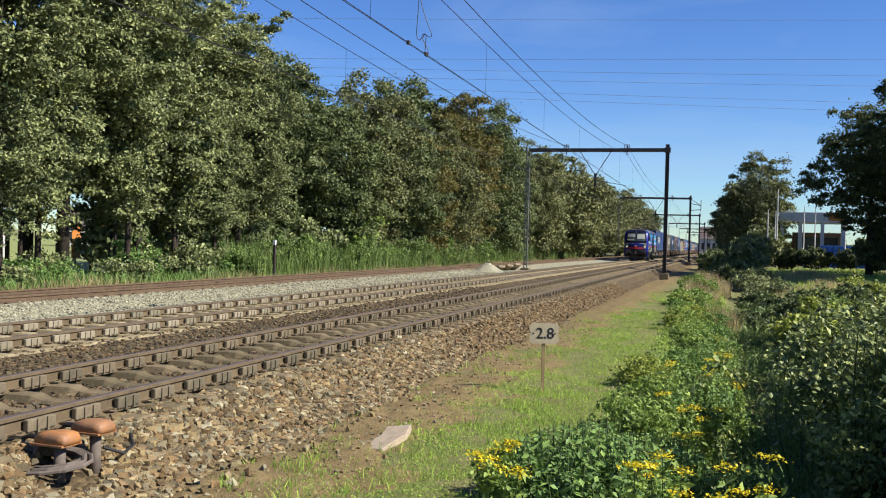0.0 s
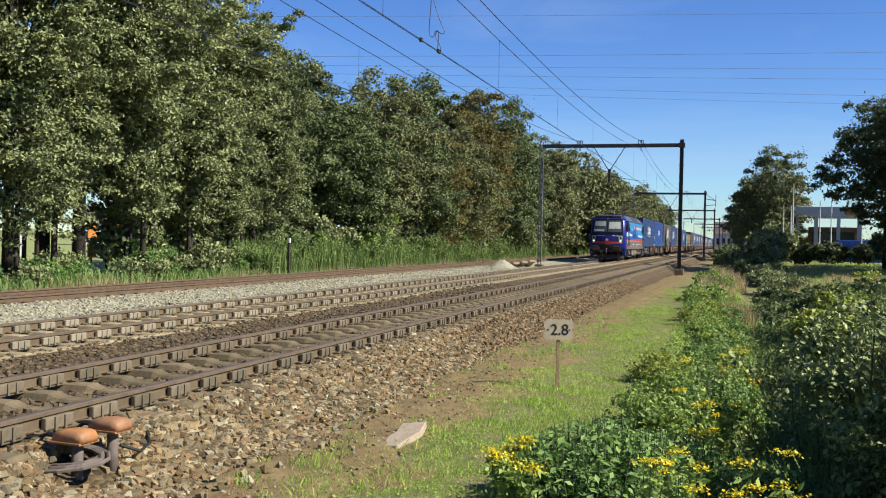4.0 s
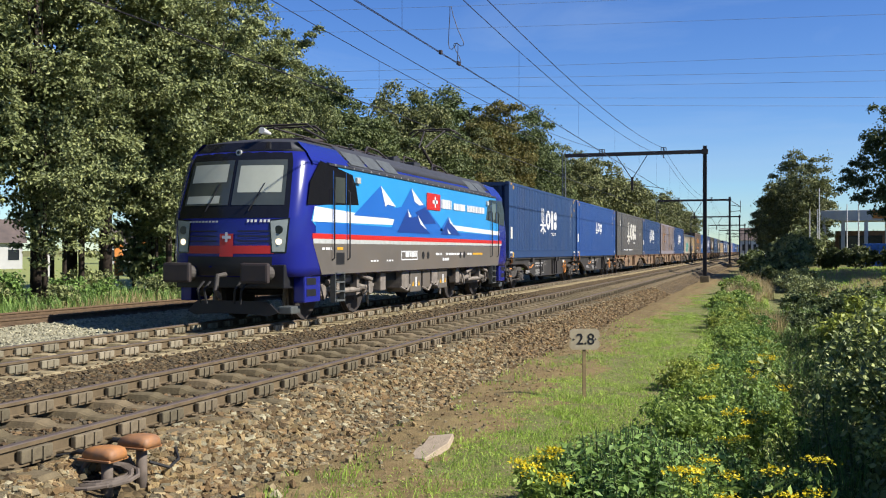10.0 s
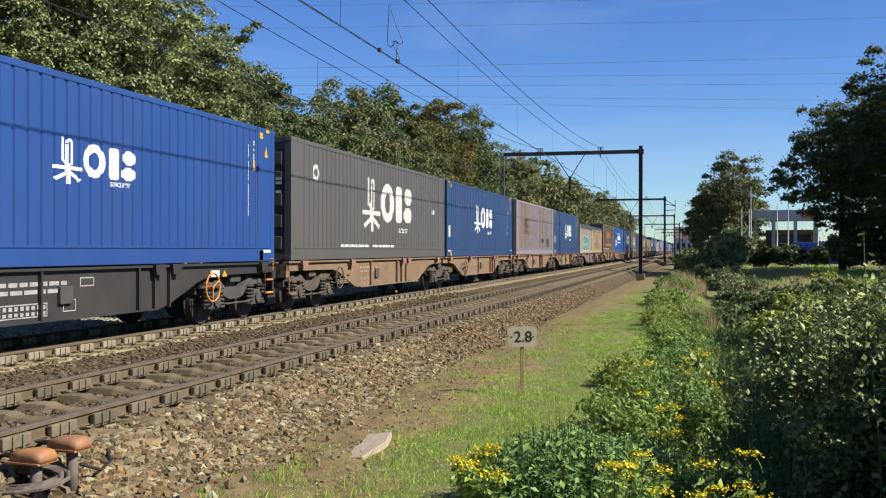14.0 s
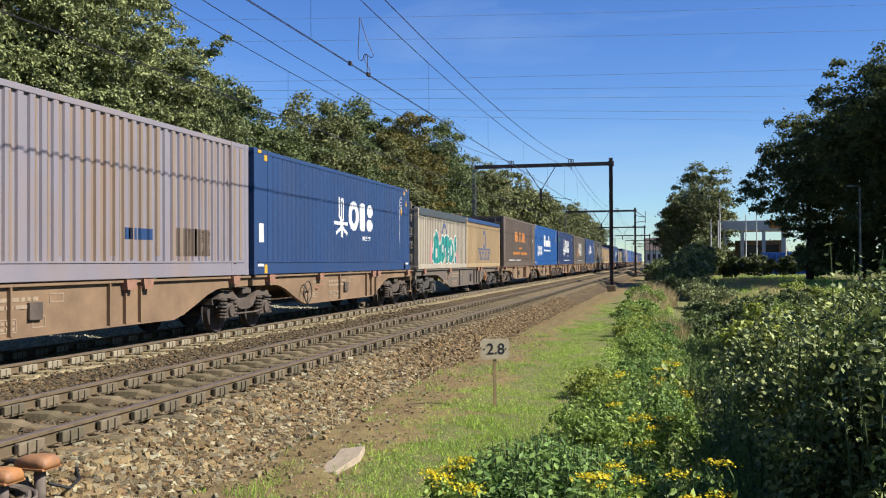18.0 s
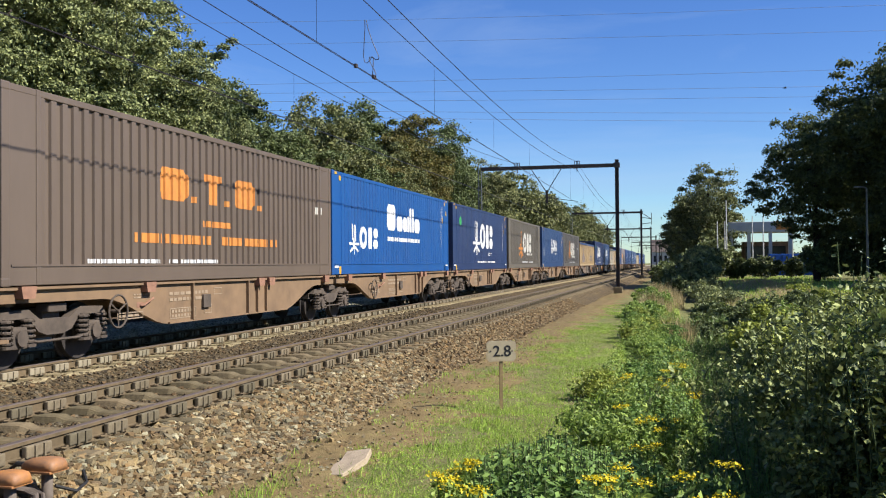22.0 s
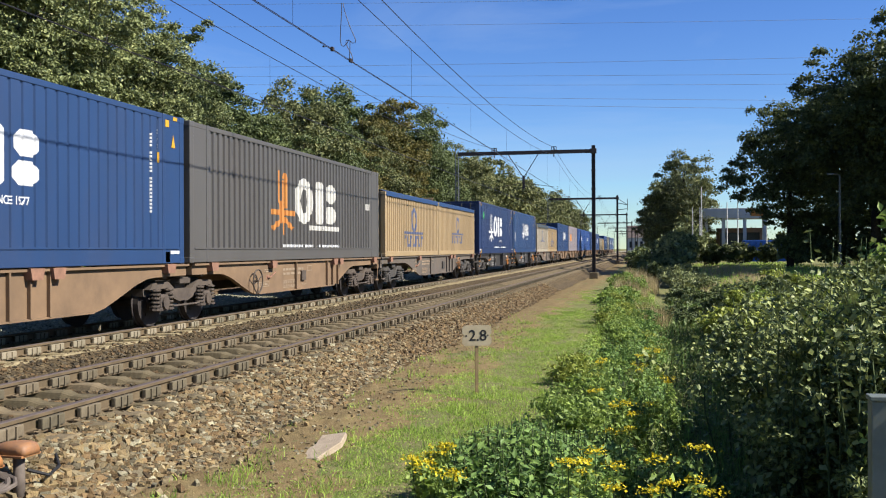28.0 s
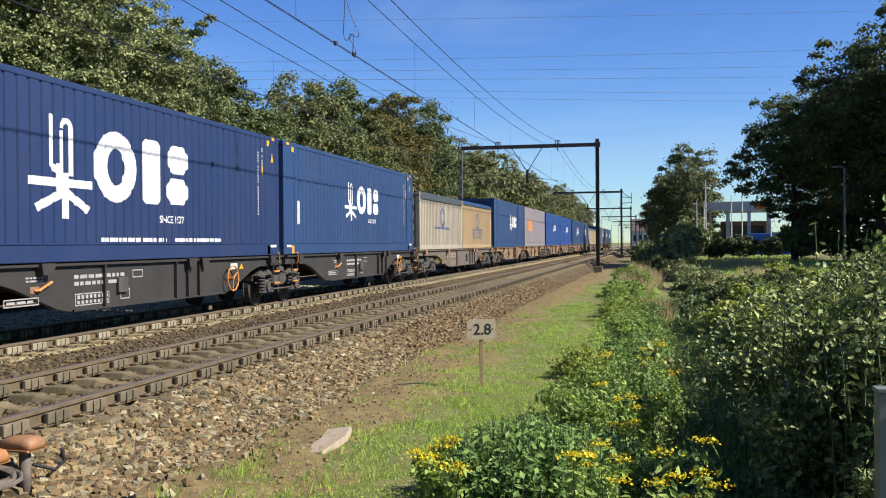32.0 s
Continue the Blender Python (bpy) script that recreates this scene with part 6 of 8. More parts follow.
def loco_bogie(parent, y):
    r = 0.60
    bm = bmesh.new()
    for s in (-1, 1):
        x0, x1 = sorted((s * 1.0, s * 1.16))
        prism(bm, [(-2.1, 0.62), (-1.9, 0.86), (-0.7, 0.86), (-0.5, 0.62), (0.5, 0.62), (0.7, 0.86), (1.9, 0.86), (2.1, 0.62), (1.6, 0.62), (0.8, 0.44), (-0.8, 0.44), (-1.6, 0.62)], x0, x1, "x")
    box(bm, -1.0, 1.0, -0.3, 0.3, 0.45, 0.8)
    b = part("bogie", bm, LOCO_GEAR, parent, "dark grey powered bogie")
    b.location = (0, y, 0)
    for s in (-1, 1):
        for yy in (-1.3, 1.3):
            part("axle_box", blk(min(s * 1.05, s * 1.25), max(s * 1.05, s * 1.25), yy - 0.2, yy + 0.2, 0.42, 0.80, bevel=0.05), LOCO_GEAR, b)
            part("axle_cap", bar([(s * 1.22, yy, 0.6), (s * 1.30, yy, 0.6)], 0.15, 16), LOCO_GEAR, b)
            part("link_arm", bar([(s * 1.2, yy, 0.6), (s * 1.22, yy * 0.45, 0.66)], 0.07, 8), LOCO_GEAR, b)
            sp = bmesh.new()
            spring(sp, s * 1.08, yy * 0.72, 0.55, 0.95, 0.12)
            part("coil_spring", sp, LOCO_GEAR, b)
            part("sand_pipe", bar([(s * 0.8, yy + (0.75 if yy > 0 else -0.75), 0.8), (s * 0.8, yy + (0.66 if yy > 0 else -0.66), 0.2)], 0.03, 6), LOCO_GEAR, b)
        part("damper", bar([(s * 1.24, -0.75, 0.58), (s * 1.24, 0.75, 0.58)], 0.06, 8), LOCO_GEAR, b)
        part("brake_cylinder", bar([(s * 1.18, -0.2, 0.85), (s * 1.18, 0.2, 0.85)], 0.1, 10), LOCO_GEAR, b)
        for yy in (-2.0, 2.0):
            part("sand_box", blk(min(s * 1.1, s * 1.34), max(s * 1.1, s * 1.34), yy - 0.17, yy + 0.17, 0.50, 0.98, bevel=0.03), LOCO_GEAR, b, "grey sand box")
            part("guard_iron", bar([(s * 0.82, yy * 1.08, 0.7), (s * 0.82, yy * 1.1, 0.16)], 0.035, 6), LOCO_GEAR, b)
        for yy in (-0.55, 0.55):
            part("yaw_damper", bar([(s * 1.34, yy, 0.92), (s * 1.34, yy * 2.2, 0.80)], 0.055, 10), LOCO_GEAR, b)
            part("bracket", blk(min(s * 1.1, s * 1.3), max(s * 1.1, s * 1.3), yy - 0.07, yy + 0.07, 0.62, 1.0, bevel=0.015), LOCO_GEAR, b)
        part("hose", bar([(s * 1.3, -1.6, 0.95), (s * 1.36, -1.5, 0.6), (s * 1.3, -1.3, 0.42), (s * 1.28, -1.1, 0.5)], 0.02, 6), RUBBER, b)
        part("hose", bar([(s * 1.3, 1.1, 0.95), (s * 1.36, 1.0, 0.55), (s * 1.3, 0.8, 0.42), (s * 1.28, 0.7, 0.6)], 0.02, 6), RUBBER, b)
    for yy in (-1.3, 1.3):
        wheelset(b, yy, r)
    return b


def pantograph(parent, y, flip, raised):
    k = -1 if flip else 1
    b = bmesh.new()
    for x in (-0.45, 0.45):
        tube(b, [(x, y - 0.9, 4.0), (x, y + 0.9, 4.0)], 0.03, 6)
    for yy in (-0.9, 0.9):
        tube(b, [(-0.45, y + yy, 4.0), (0.45, y + yy, 4.0)], 0.03, 6)
    p = part("pantograph", b, STEEL_DARK, parent, "raised pantograph" if raised else "folded pantograph")
    top = 5.42 if raised else 4.28
    kn = 4.75 if raised else 4.18
    a = bmesh.new()
    tube(a, [(0, y - 0.5 * k, 4.02), (0, y + 1.0 * k, kn)], 0.045, 8)
    for x in (-0.35, 0.35):
        tube(a, [(x * 0.3, y + 1.0 * k, kn), (x, y - (0.2 if raised else 0.8) * k, top)], 0.025, 6)
    part("arm", a, STEEL_DARK, p)
    hd = bmesh.new()
    for o in (-0.2, 0.2):
        yy = y - (0.2 if raised else 0.8) * k + o
        tube(hd, [(-0.85, yy, top - 0.15), (-0.6, yy, top + 0.03), (0.6, yy, top + 0.03), (0.85, yy, top - 0.15)], 0.025, 6)
    part("collector_head", hd, STEEL_DARK, p)
    for x in (-0.45, 0.45):
        part("insulator", insulator(bmesh.new(), (x, y - 0.6, 3.80), (0, 0, 0.2), 3, 0.08), INSULATOR, p)


def locomotive():
    l = thing("electric_locomotive", "blue four-axle electric freight locomotive with painted mountains and a red stripe", "locomotive")
    part("body", loco_shell(0.9, 3.6), LOCO_BLUE, l, "violet-blue welded body", True)
    part("roof", loco_shell(3.5, 3.9), LOCO_ROOF, l, "dark grey roof", True)
    for y0, y1 in ((0.9, 2.78), (14.62, 15.90)):
        for sg in (1, -1):
            cb = bmesh.new()
            arch = ((1.474, 3.27), (1.474, 3.30), (1.407, 3.41), (1.342, 3.52), (1.232, 3.63), (1.124, 3.74), (1.08, 3.752))
            lines = [[cb.verts.new((sg * (x + 0.006), y, z + 0.006)) for x, z in arch] for y in (y0, (y0 + y1) / 2, y1)]
            for p, q in zip(lines, lines[1:]):
                for u in range(len(arch) - 1):
                    cb.faces.new((p[u], q[u], q[u + 1], p[u + 1]))
            bmesh.ops.recalc_face_normals(cb, faces=cb.faces[:])
            part("cab_roof_side", cb, LOCO_BLUE, l, "blue rounded cab roof side", True)
    sky_top, base = 3.30, 1.84
    for sg in (1, -1):
        side = part("side_livery", side_plate([[(1.3, base), (15.30, base), (15.30, 2.9), (14.90, sky_top), (2.1, sky_top), (1.5, 2.45), (0.95, 2.40), (0.8, 2.1)]], 1.504, sg), LOCO_SKY, l, "sky-blue painted side")
        for name, polys, x, mat in (
            ("lower_sky", [[(1.0, base), (15.30, base), (15.30, 2.02), (8.0, 2.06), (1.0, 2.08)]], 1.507, LOCO_MID),
            ("cloud_band", [[(0.85, 2.08), (6.8, 2.14), (6.2, 2.24), (0.95, 2.40)], [(9.3, 2.26), (15.40, 2.16), (15.40, 2.02), (10.0, 2.10)]], 1.509, LOCO_WHITE),
            ("mountain", [[(2.9, 2.28), (4.5, 3.05), (5.4, 2.55), (5.9, 2.60), (6.6, 3.12), (7.6, 2.75), (9.4, 2.0), (5.2, 2.0), (5.4, 2.28)], [(8.9, 2.05), (9.7, 2.48), (10.6, 2.05)]], 1.512, LOCO_MID),
            ("mountain_shade", [[(5.6, 1.95), (6.35, 2.56), (6.7, 2.35), (7.1, 2.42), (7.7, 2.10), (8.1, 1.95)], [(9.0, 1.95), (9.7, 2.4), (10.9, 1.95)], [(6.9, 2.5), (7.7, 2.68), (8.6, 2.25), (7.6, 2.2)]], 1.515, LOCO_PEAK),
            ("snow", [[(4.5, 3.05), (5.5, 2.58), (4.95, 2.62), (4.8, 2.56)], [(6.6, 3.12), (7.55, 2.72), (7.2, 2.70), (6.85, 2.78)], [(6.35, 2.56), (6.62, 2.36), (6.42, 2.36)], [(7.1, 2.42), (7.8, 2.06), (7.3, 2.2)], [(9.7, 2.48), (10.35, 2.16), (9.85, 2.3)], [(9.6, 2.12), (9.95, 1.98), (9.7, 1.98)]], 1.518, LOCO_WHITE),
            ("red_stripe", [[(0.85, 1.73), (15.70, 1.73), (15.70, 1.84), (0.85, 1.84)]], 1.509, LOCO_RED),
            ("silver_stripe", [[(0.9, 1.63), (15.70, 1.66), (15.70, 1.73), (0.88, 1.73)]], 1.508, LENS),
            ("badge_panel", [[(7.8, 2.62), (8.95, 2.62), (8.95, 3.08), (7.8, 3.08)]], 1.521, LOCO_RED),
            ("badge_shape", [[(8.28, 2.80), (8.72, 2.80), (8.72, 2.90), (8.28, 2.90)], [(8.45, 2.70), (8.55, 2.70), (8.55, 3.0), (8.45, 3.0)]], 1.524, LOCO_WHITE),
            ("name_bars", bars(9.05, 2.70, 0.95, 0.26, 6, 1) + bars(10.2, 2.70, 1.15, 0.20, 9, 2) + bars(11.55, 2.70, 1.95, 0.20, 17, 3), 1.521, LOCO_WHITE)):
            ob = part(name, side_plate(polys, x, sg), mat, side, {"name_bars": "white bars of a company name", "mountain": "painted blue mountains", "red_stripe": "red waist stripe"}.get(name, ""))
            if name == "name_bars":
                tagged(ob, kind="stuff")
        part("skirt", side_plate([[(1.3, 0.98), (15.25, 0.98), (15.60, 1.64), (0.88, 1.64)]], 1.505, sg), LOCO_GREY, l, "grey lower side")
        band = part("window_band", side_plate([[(0.62, 2.42), (3.2, 2.52), (3.05, 2.92), (2.85, 3.18), (1.2, 3.36), (0.75, 2.9)]], 1.5075, sg), BLACK_GLOSS, l, "black cab window band")
        part("window_band", side_plate([[(13.72, 2.52), (13.88, 2.92), (14.08, 3.20), (15.72, 3.24), (16.02, 2.85), (16.10, 2.36)]], 1.5075, sg), BLACK_GLOSS, l, "black cab window band")
        part("cab_window", side_plate([[(1.95, 2.52), (2.45, 2.52), (2.45, 3.08), (1.95, 3.08)]], 1.511, sg), GLASS, band, "cab door window")
        part("cab_window", side_plate([[(14.42, 2.55), (14.92, 2.55), (14.92, 3.10), (14.42, 3.10)]], 1.511, sg), GLASS, band, "cab door window")
        for y0 in (1.84, 14.34):
            d = part("door", blk(min(sg * 1.508, sg * 1.513), max(sg * 1.508, sg * 1.513), y0, y0 + 0.012, 1.72, 3.2), LOCO_MID, l, "cab door seam")
            part("door_edge", blk(min(sg * 1.508, sg * 1.513), max(sg * 1.508, sg * 1.513), y0 + 0.66, y0 + 0.672, 1.72, 3.2), LOCO_MID, d)
            for yy in (y0 - 0.06, y0 + 0.74):
                part("handrail", bar([(sg * 1.51, yy, 1.28), (sg * 1.57, yy, 1.32), (sg * 1.57, yy, 2.78), (sg * 1.51, yy, 2.82)], 0.017, 6), BLACK, d, "black handrail")
            for k in range(4):
                part("step", blk(min(sg * 1.38, sg * 1.54), max(sg * 1.38, sg * 1.54), y0 + 0.12, y0 + 0.56, 0.38 + 0.2 * k, 0.41 + 0.2 * k), STEEL_GREY, d)
            part("step_frame", blk(min(sg * 1.40, sg * 1.52), max(sg * 1.40, sg * 1.52), y0 + 0.09, y0 + 0.12, 0.36, 1.0), STEEL_GREY, d)
            part("step_frame", blk(min(sg * 1.40, sg * 1.52), max(sg * 1.40, sg * 1.52), y0 + 0.56, y0 + 0.59, 0.36, 1.0), STEEL_GREY, d)
        marks = bmesh.new()
        for y, w, h, z in ((6.2, 0.9, 0.14, 1.32), (8.6, 0.55, 0.06, 1.36), (9.5, 1.7, 0.06, 1.36), (11.6, 0.5, 0.06, 1.36), (3.9, 0.5, 0.04, 1.22), (4.9, 0.5, 0.04, 1.22), (9.2, 0.6, 0.08, 1.2), (1.3, 0.5, 0.05, 1.50)):
            for p in bars(y, z, w, h, max(2, int(w * 7)), int(y * 10)):
                marks.faces.new([marks.verts.new((sg * 1.509, a, b)) for a, b in (p if sg > 0 else p[::-1])])
        tagged(part("lettering", marks, WHITE, l, "small lettering too fine to read"), kind="stuff")
        for y in (7.55, 7.95, 10.9, 11.3):
            part("port", bar([(sg * 1.50, y, 1.36), (sg * 1.512, y, 1.36)], 0.10, 14), BLACK, l, "dark round port")
        part("builder_plate", side_plate([rect(5.9, 7.1, 1.24, 1.27), rect(5.9, 7.1, 1.45, 1.48), rect(5.9, 5.93, 1.27, 1.45), rect(7.07, 7.1, 1.27, 1.45)], 1.509, sg), WHITE, l, "thin white frame round a data panel")
        part("sticker", side_plate([rect(12.2, 13.3, 1.36, 1.42)], 1.509, sg), YELLOW, l, "faded yellow sticker")
        part("sticker", side_plate([rect(2.05, 2.35, 1.50, 1.56)], 1.509, sg), YELLOW, l, "yellow sticker by the door")
        # black plate for the shade inside a footstep hole, nothing is cut
        part("foot_hole", side_plate([rect(2.0, 2.42, 1.18, 1.44)], 1.509, sg), BLACK, l, "black plate standing for a shaded footstep recess")
        lip = bmesh.new()
        box(lip, min(sg * 1.46, sg * 1.53), max(sg * 1.46, sg * 1.53), 1.6, 14.90, 3.30, 3.35)
        gut = part("gutter", lip, LOCO_ROOF, l, "dark roof gutter")
        for k in range(26):
            part("rivet", bar([(sg * 1.525, 1.9 + k * 0.49, 3.325), (sg * 1.54, 1.9 + k * 0.49, 3.325)], 0.022, 6), LENS, gut)
        hatch = bmesh.new()
        for y0, y1, in ((2.8, 14.60),):
            v = [hatch.verts.new(c) for c in ((sg * 1.47, y0, 3.36), (sg * 1.47, y1, 3.36), (sg * 1.0, y1, 3.86), (sg * 1.0, y0, 3.86))]
            hatch.faces.new(v if sg > 0 else v[::-1])
        hp = part("roof_hatch", hatch, LOCO_ROOF, l, "sloping grey roof hatches")
        for y in (2.95, 4.0, 5.05, 12.2, 13.2):
            g = bmesh.new()
            v = [g.verts.new((sg * (1.47 - 0.47 * f + 0.012), yy, 3.36 + 0.5 * f + 0.012)) for yy, f in ((y, 0.1), (y + 0.9, 0.1), (y + 0.9, 0.75), (y, 0.75))]
            g.faces.new(v if sg > 0 else v[::-1])
            part("grille", g, STEEL_GREY, hp, "ventilation grille")
    for rear in (False, True):
        f = lambda y: LL - y if rear else y
        h_ = lambda y: f(y + 0.48)
        mask = part("front_mask", front_patch(-0.98, 0.98, 2.14, 3.73, 0.006, rear, 12, 12, True), BLACK_GLOSS, l, "black windscreen surround", True)
        for x0, x1 in ((-0.90, -0.03), (0.03, 0.90)):
            part("windscreen", front_patch(x0, x1, 2.40, 3.34, 0.016, rear, 8, 6, True), GLASS, mask, "sloping windscreen pane", True)
        for x in (-0.55, 0.45):
            part("wiper", bar([(x, f(nose(x, 2.3) - 0.04), 2.28), (x + 0.25, f(nose(x + 0.25, 2.9) - 0.04), 2.85)], 0.012, 5), BLACK, mask, "windscreen wiper")
        # two blinds, then a pale dashboard strip low in one pane
        for x0, x1, z0, z1 in ((0.10, 0.84, 2.66, 3.22), (-0.84, -0.12, 2.88, 3.26), (-0.86, -0.2, 2.44, 2.60)):
            part("sun_blind", front_patch(x0, x1, z0, z1, 0.019, rear, 8, 4, True), BLIND_DASH, mask, "pale strip of blind and dashboard behind the windscreen", True)
        # black panel stands for the shade below the nose's lower edge
        part("nose_underside", front_patch(-0.97, 0.97, 0.97, 1.36, 0.007, rear, 8, 3), BLACK, l, "black panel standing for the dark below the nose", True)
        fr = part("front_panel", front_patch(-1.0, 1.0, 1.42, 1.58, 0.008, rear), LOCO_RED, l, "red nose band", True)
        for z in (1.66, 1.76, 1.86):
            for x0, x1 in ((-0.95, -0.24), (0.24, 0.95)):
                part("nose_groove", front_patch(x0, x1, z, z + 0.025, 0.010, rear, 6, 1), BLACK, fr)
        part("shield", front_patch(-0.155, 0.155, 1.36, 1.82, 0.022, rear, 4, 4), LOCO_RED, fr, "red shield")
        part("shield_cross", front_patch(-0.10, 0.10, 1.72, 1.78, 0.026, rear, 2, 1), LOCO_WHITE, fr, "white cross")
        part("shield_cross", front_patch(-0.03, 0.03, 1.65, 1.85, 0.028, rear, 2, 1), LOCO_WHITE, fr)
        for k in range(6):
            x0 = 0.44 + 0.08 * k + (0.03 if k > 2 else 0)
            part("number_bar", front_patch(x0, x0 + 0.05, 2.05, 2.105, 0.012, rear, 1, 1), WHITE, fr, "white bar where the number stands")
        for k in range(9):
            part("name_bar", front_patch(-0.95 + 0.085 * k, -0.89 + 0.085 * k, 2.05, 2.085, 0.012, rear, 1, 1), LENS, fr, "thin pale bar of lettering")
        for s in (-1, 1):
            def lens_patch(grow, off):
                """A slanting four-cornered pane on the corner of the nose."""
                lb, rows = bmesh.new(), []
                for v in range(6):
                    q = v / 5
                    xa, xb = 0.98 - 0.05 * q - grow, 1.22 + 0.06 * q + grow
                    z = 1.46 - grow + (0.62 + 2 * grow) * q
                    rows.append([lb.verts.new((s * x, f(nose(x, z) - off), z + 0.10 * (x - 1.0) * q)) for x in [xa + (xb - xa) * u / 5 for u in range(6)]])
                for p, q in zip(rows, rows[1:]):
                    for u in range(5):
                        lb.faces.new((p[u], p[u + 1], q[u + 1], q[u]))
                bmesh.ops.recalc_face_normals(lb, faces=lb.faces[:])
                return lb
            rim = part("headlight", lens_patch(0.03, 0.010), BLACK_GLOSS, l, "black headlight surround", True)
            part("headlight_glass", lens_patch(0.0, 0.018), HEADLAMP_GLASS, rim, "pale headlight glass", True)
            for z, r, mat, lab in ((1.90, 0.085, BLACK_GLOSS, "dark lamp"), (1.66, 0.062, LENS if rear else LAMP_ON, "lamp" if rear else "lit lamp")):
                yl = nose(1.10, z)
                part("lamp", bar([(s * 1.10, f(yl - 0.035), z), (s * 1.10, f(yl + 0.03), z)], r, 16), mat, rim, lab)
            part("buffer", tube(bmesh.new(), [(s * 0.88, h_(-0.3), 1.03), (s * 0.88, h_(-0.81), 1.03)], [0.16, 0.14], 14), BOGIE_DARK, l, "buffer stem")
            part("buffer_head", blk(s * 0.88 - 0.31, s * 0.88 + 0.31, min(h_(-0.92), h_(-0.80)), max(h_(-0.92), h_(-0.80)), 0.84, 1.24, bevel=0.05), STEEL_DARK, l, "wide dark buffer head")
            part("front_step", blk(s * 1.33 - 0.13, s * 1.33 + 0.13, min(h_(0.12), h_(0.85)), max(h_(0.12), h_(0.85)), 0.42, 1.0, bevel=0.03), LOCO_BLUE, l, "blue step housing")
            # shade of the two step openings laid on as black plates
            for z in (0.55, 0.78):
                part("step_recess", blk(min(s * 1.452, s * 1.468), max(s * 1.452, s * 1.468), min(h_(0.2), h_(0.62)), max(h_(0.2), h_(0.62)), z, z + 0.14), BLACK, l, "black plate standing for a shaded step recess")
            part("mirror_camera", blk(s * 1.52 - 0.05, s * 1.52 + 0.05, min(f(3.0), f(3.2)), max(f(3.0), f(3.2)), 3.0, 3.14, bevel=0.02), LENS, l)
        part("top_lamp", bar([(0, f(nose(0, 3.5) - 0.03), 3.5), (0, f(nose(0, 3.5) + 0.03), 3.5)], 0.065, 16), LENS, l, "unlit top lamp")
        part("top_lamp_core", bar([(0, f(nose(0, 3.5) - 0.036), 3.5), (0, f(nose(0, 3.5) - 0.028), 3.5)], 0.035, 12), BLACK_GLOSS, l)
        part("buffer_beam", blk(-1.25, 1.25, min(h_(-0.35), h_(-0.1)), max(h_(-0.35), h_(-0.1)), 0.72, 1.2, bevel=0.03), BLACK, l)
        part("coupling_hook", bar([(0, h_(-0.5), 1.0), (0, h_(-0.8), 0.98), (0, h_(-0.85), 0.7), (0, h_(-0.75), 0.6)], 0.05, 8), BOGIE_DARK, l)
        for x in (-0.5, -0.35, 0.35, 0.5):
            part("air_hose", bar([(x, h_(-0.5), 0.85), (x, h_(-0.72), 0.7), (x * 0.9, h_(-0.68), 0.42)], 0.025, 6), RUBBER, l)
        pw = bmesh.new()
        prism(pw, [(-0.8, 0.46), (0.8, 0.46), (1.05, 0.24), (0.85, 0.16), (0.3, 0.2), (-0.3, 0.2), (-0.85, 0.16), (-1.05, 0.24)], min(h_(-0.25), h_(-0.18)), max(h_(-0.25), h_(-0.18)), "y")
        part("rail_guard", pw, BLACK, l, "dark rail guard plate")
        part("guard_tip", blk(1.0, 1.3, min(h_(-0.15), h_(0.25)), max(h_(-0.15), h_(0.25)), 0.2, 0.36, bevel=0.03), STEEL_GREY, l, "pale guard end")
    part("underframe", blk(-1.2, 1.2, 0.3, LL - 0.3, 0.72, 1.0), BLACK, l)
    for sg in (1, -1):
        for y, w, z0, z1 in ((6.3, 0.5, 0.5, 0.98), (6.9, 0.85, 0.38, 0.98), (7.9, 0.6, 0.45, 0.98), (8.65, 0.5, 0.55, 0.98), (9.2, 0.8, 0.4, 0.98)):
            eb = part("equipment_box", blk(min(sg * 0.7, sg * 1.38), max(sg * 0.7, sg * 1.38), y, y + w, z0, z1, bevel=0.03), LOCO_GREY if w > 0.55 else LOCO_GEAR, l, "grey underfloor box")
            if w > 0.7:
                for o in (0.12, w - 0.28):
                    part("warning_sticker", side_plate([[(y + o, z0 + 0.16), (y + o + 0.16, z0 + 0.16), (y + o + 0.08, z0 + 0.30)]], 1.384, sg), YELLOW, eb, "yellow warning triangle")
                part("notice", side_plate([rect(y + w / 2 - 0.05, y + w / 2 + 0.05, z0 + 0.14, z0 + 0.40)], 1.384, sg), WHITE, eb)
            else:
                part("pipe", bar([(sg * 1.36, y - 0.1, z0 + 0.05), (sg * 1.42, y + w / 2, z0 - 0.06), (sg * 1.36, y + w + 0.1, z0 + 0.08)], 0.03, 6), LOCO_GEAR, eb)
    for y in (3.1, 13.15):
        loco_bogie(l, y)
    pantograph(l, 3.4, False, False)
    pantograph(l, 12.6, True, True)
    for x, y0, y1 in ((0.25, 4.6, 11.4), (-0.25, 4.6, 11.4)):
        part("roof_conduit", bar([(x, y0, 4.08), (x, y1, 4.08)], 0.03, 6), STEEL_DARK, l)
    for k in range(9):
        part("roof_insulator", insulator(bmesh.new(), (0.25 if k % 2 else -0.25, 4.8 + 0.8 * k, 3.82), (0, 0, 0.26), 3, 0.08), INSULATOR, l)
    for y, w in ((5.2, 0.9), (6.6, 0.5), (9.6, 1.0)):
        part("roof_box", blk(-0.5, 0.5, y, y + w, 3.84, 4.02, bevel=0.03), LOCO_ROOF, l)
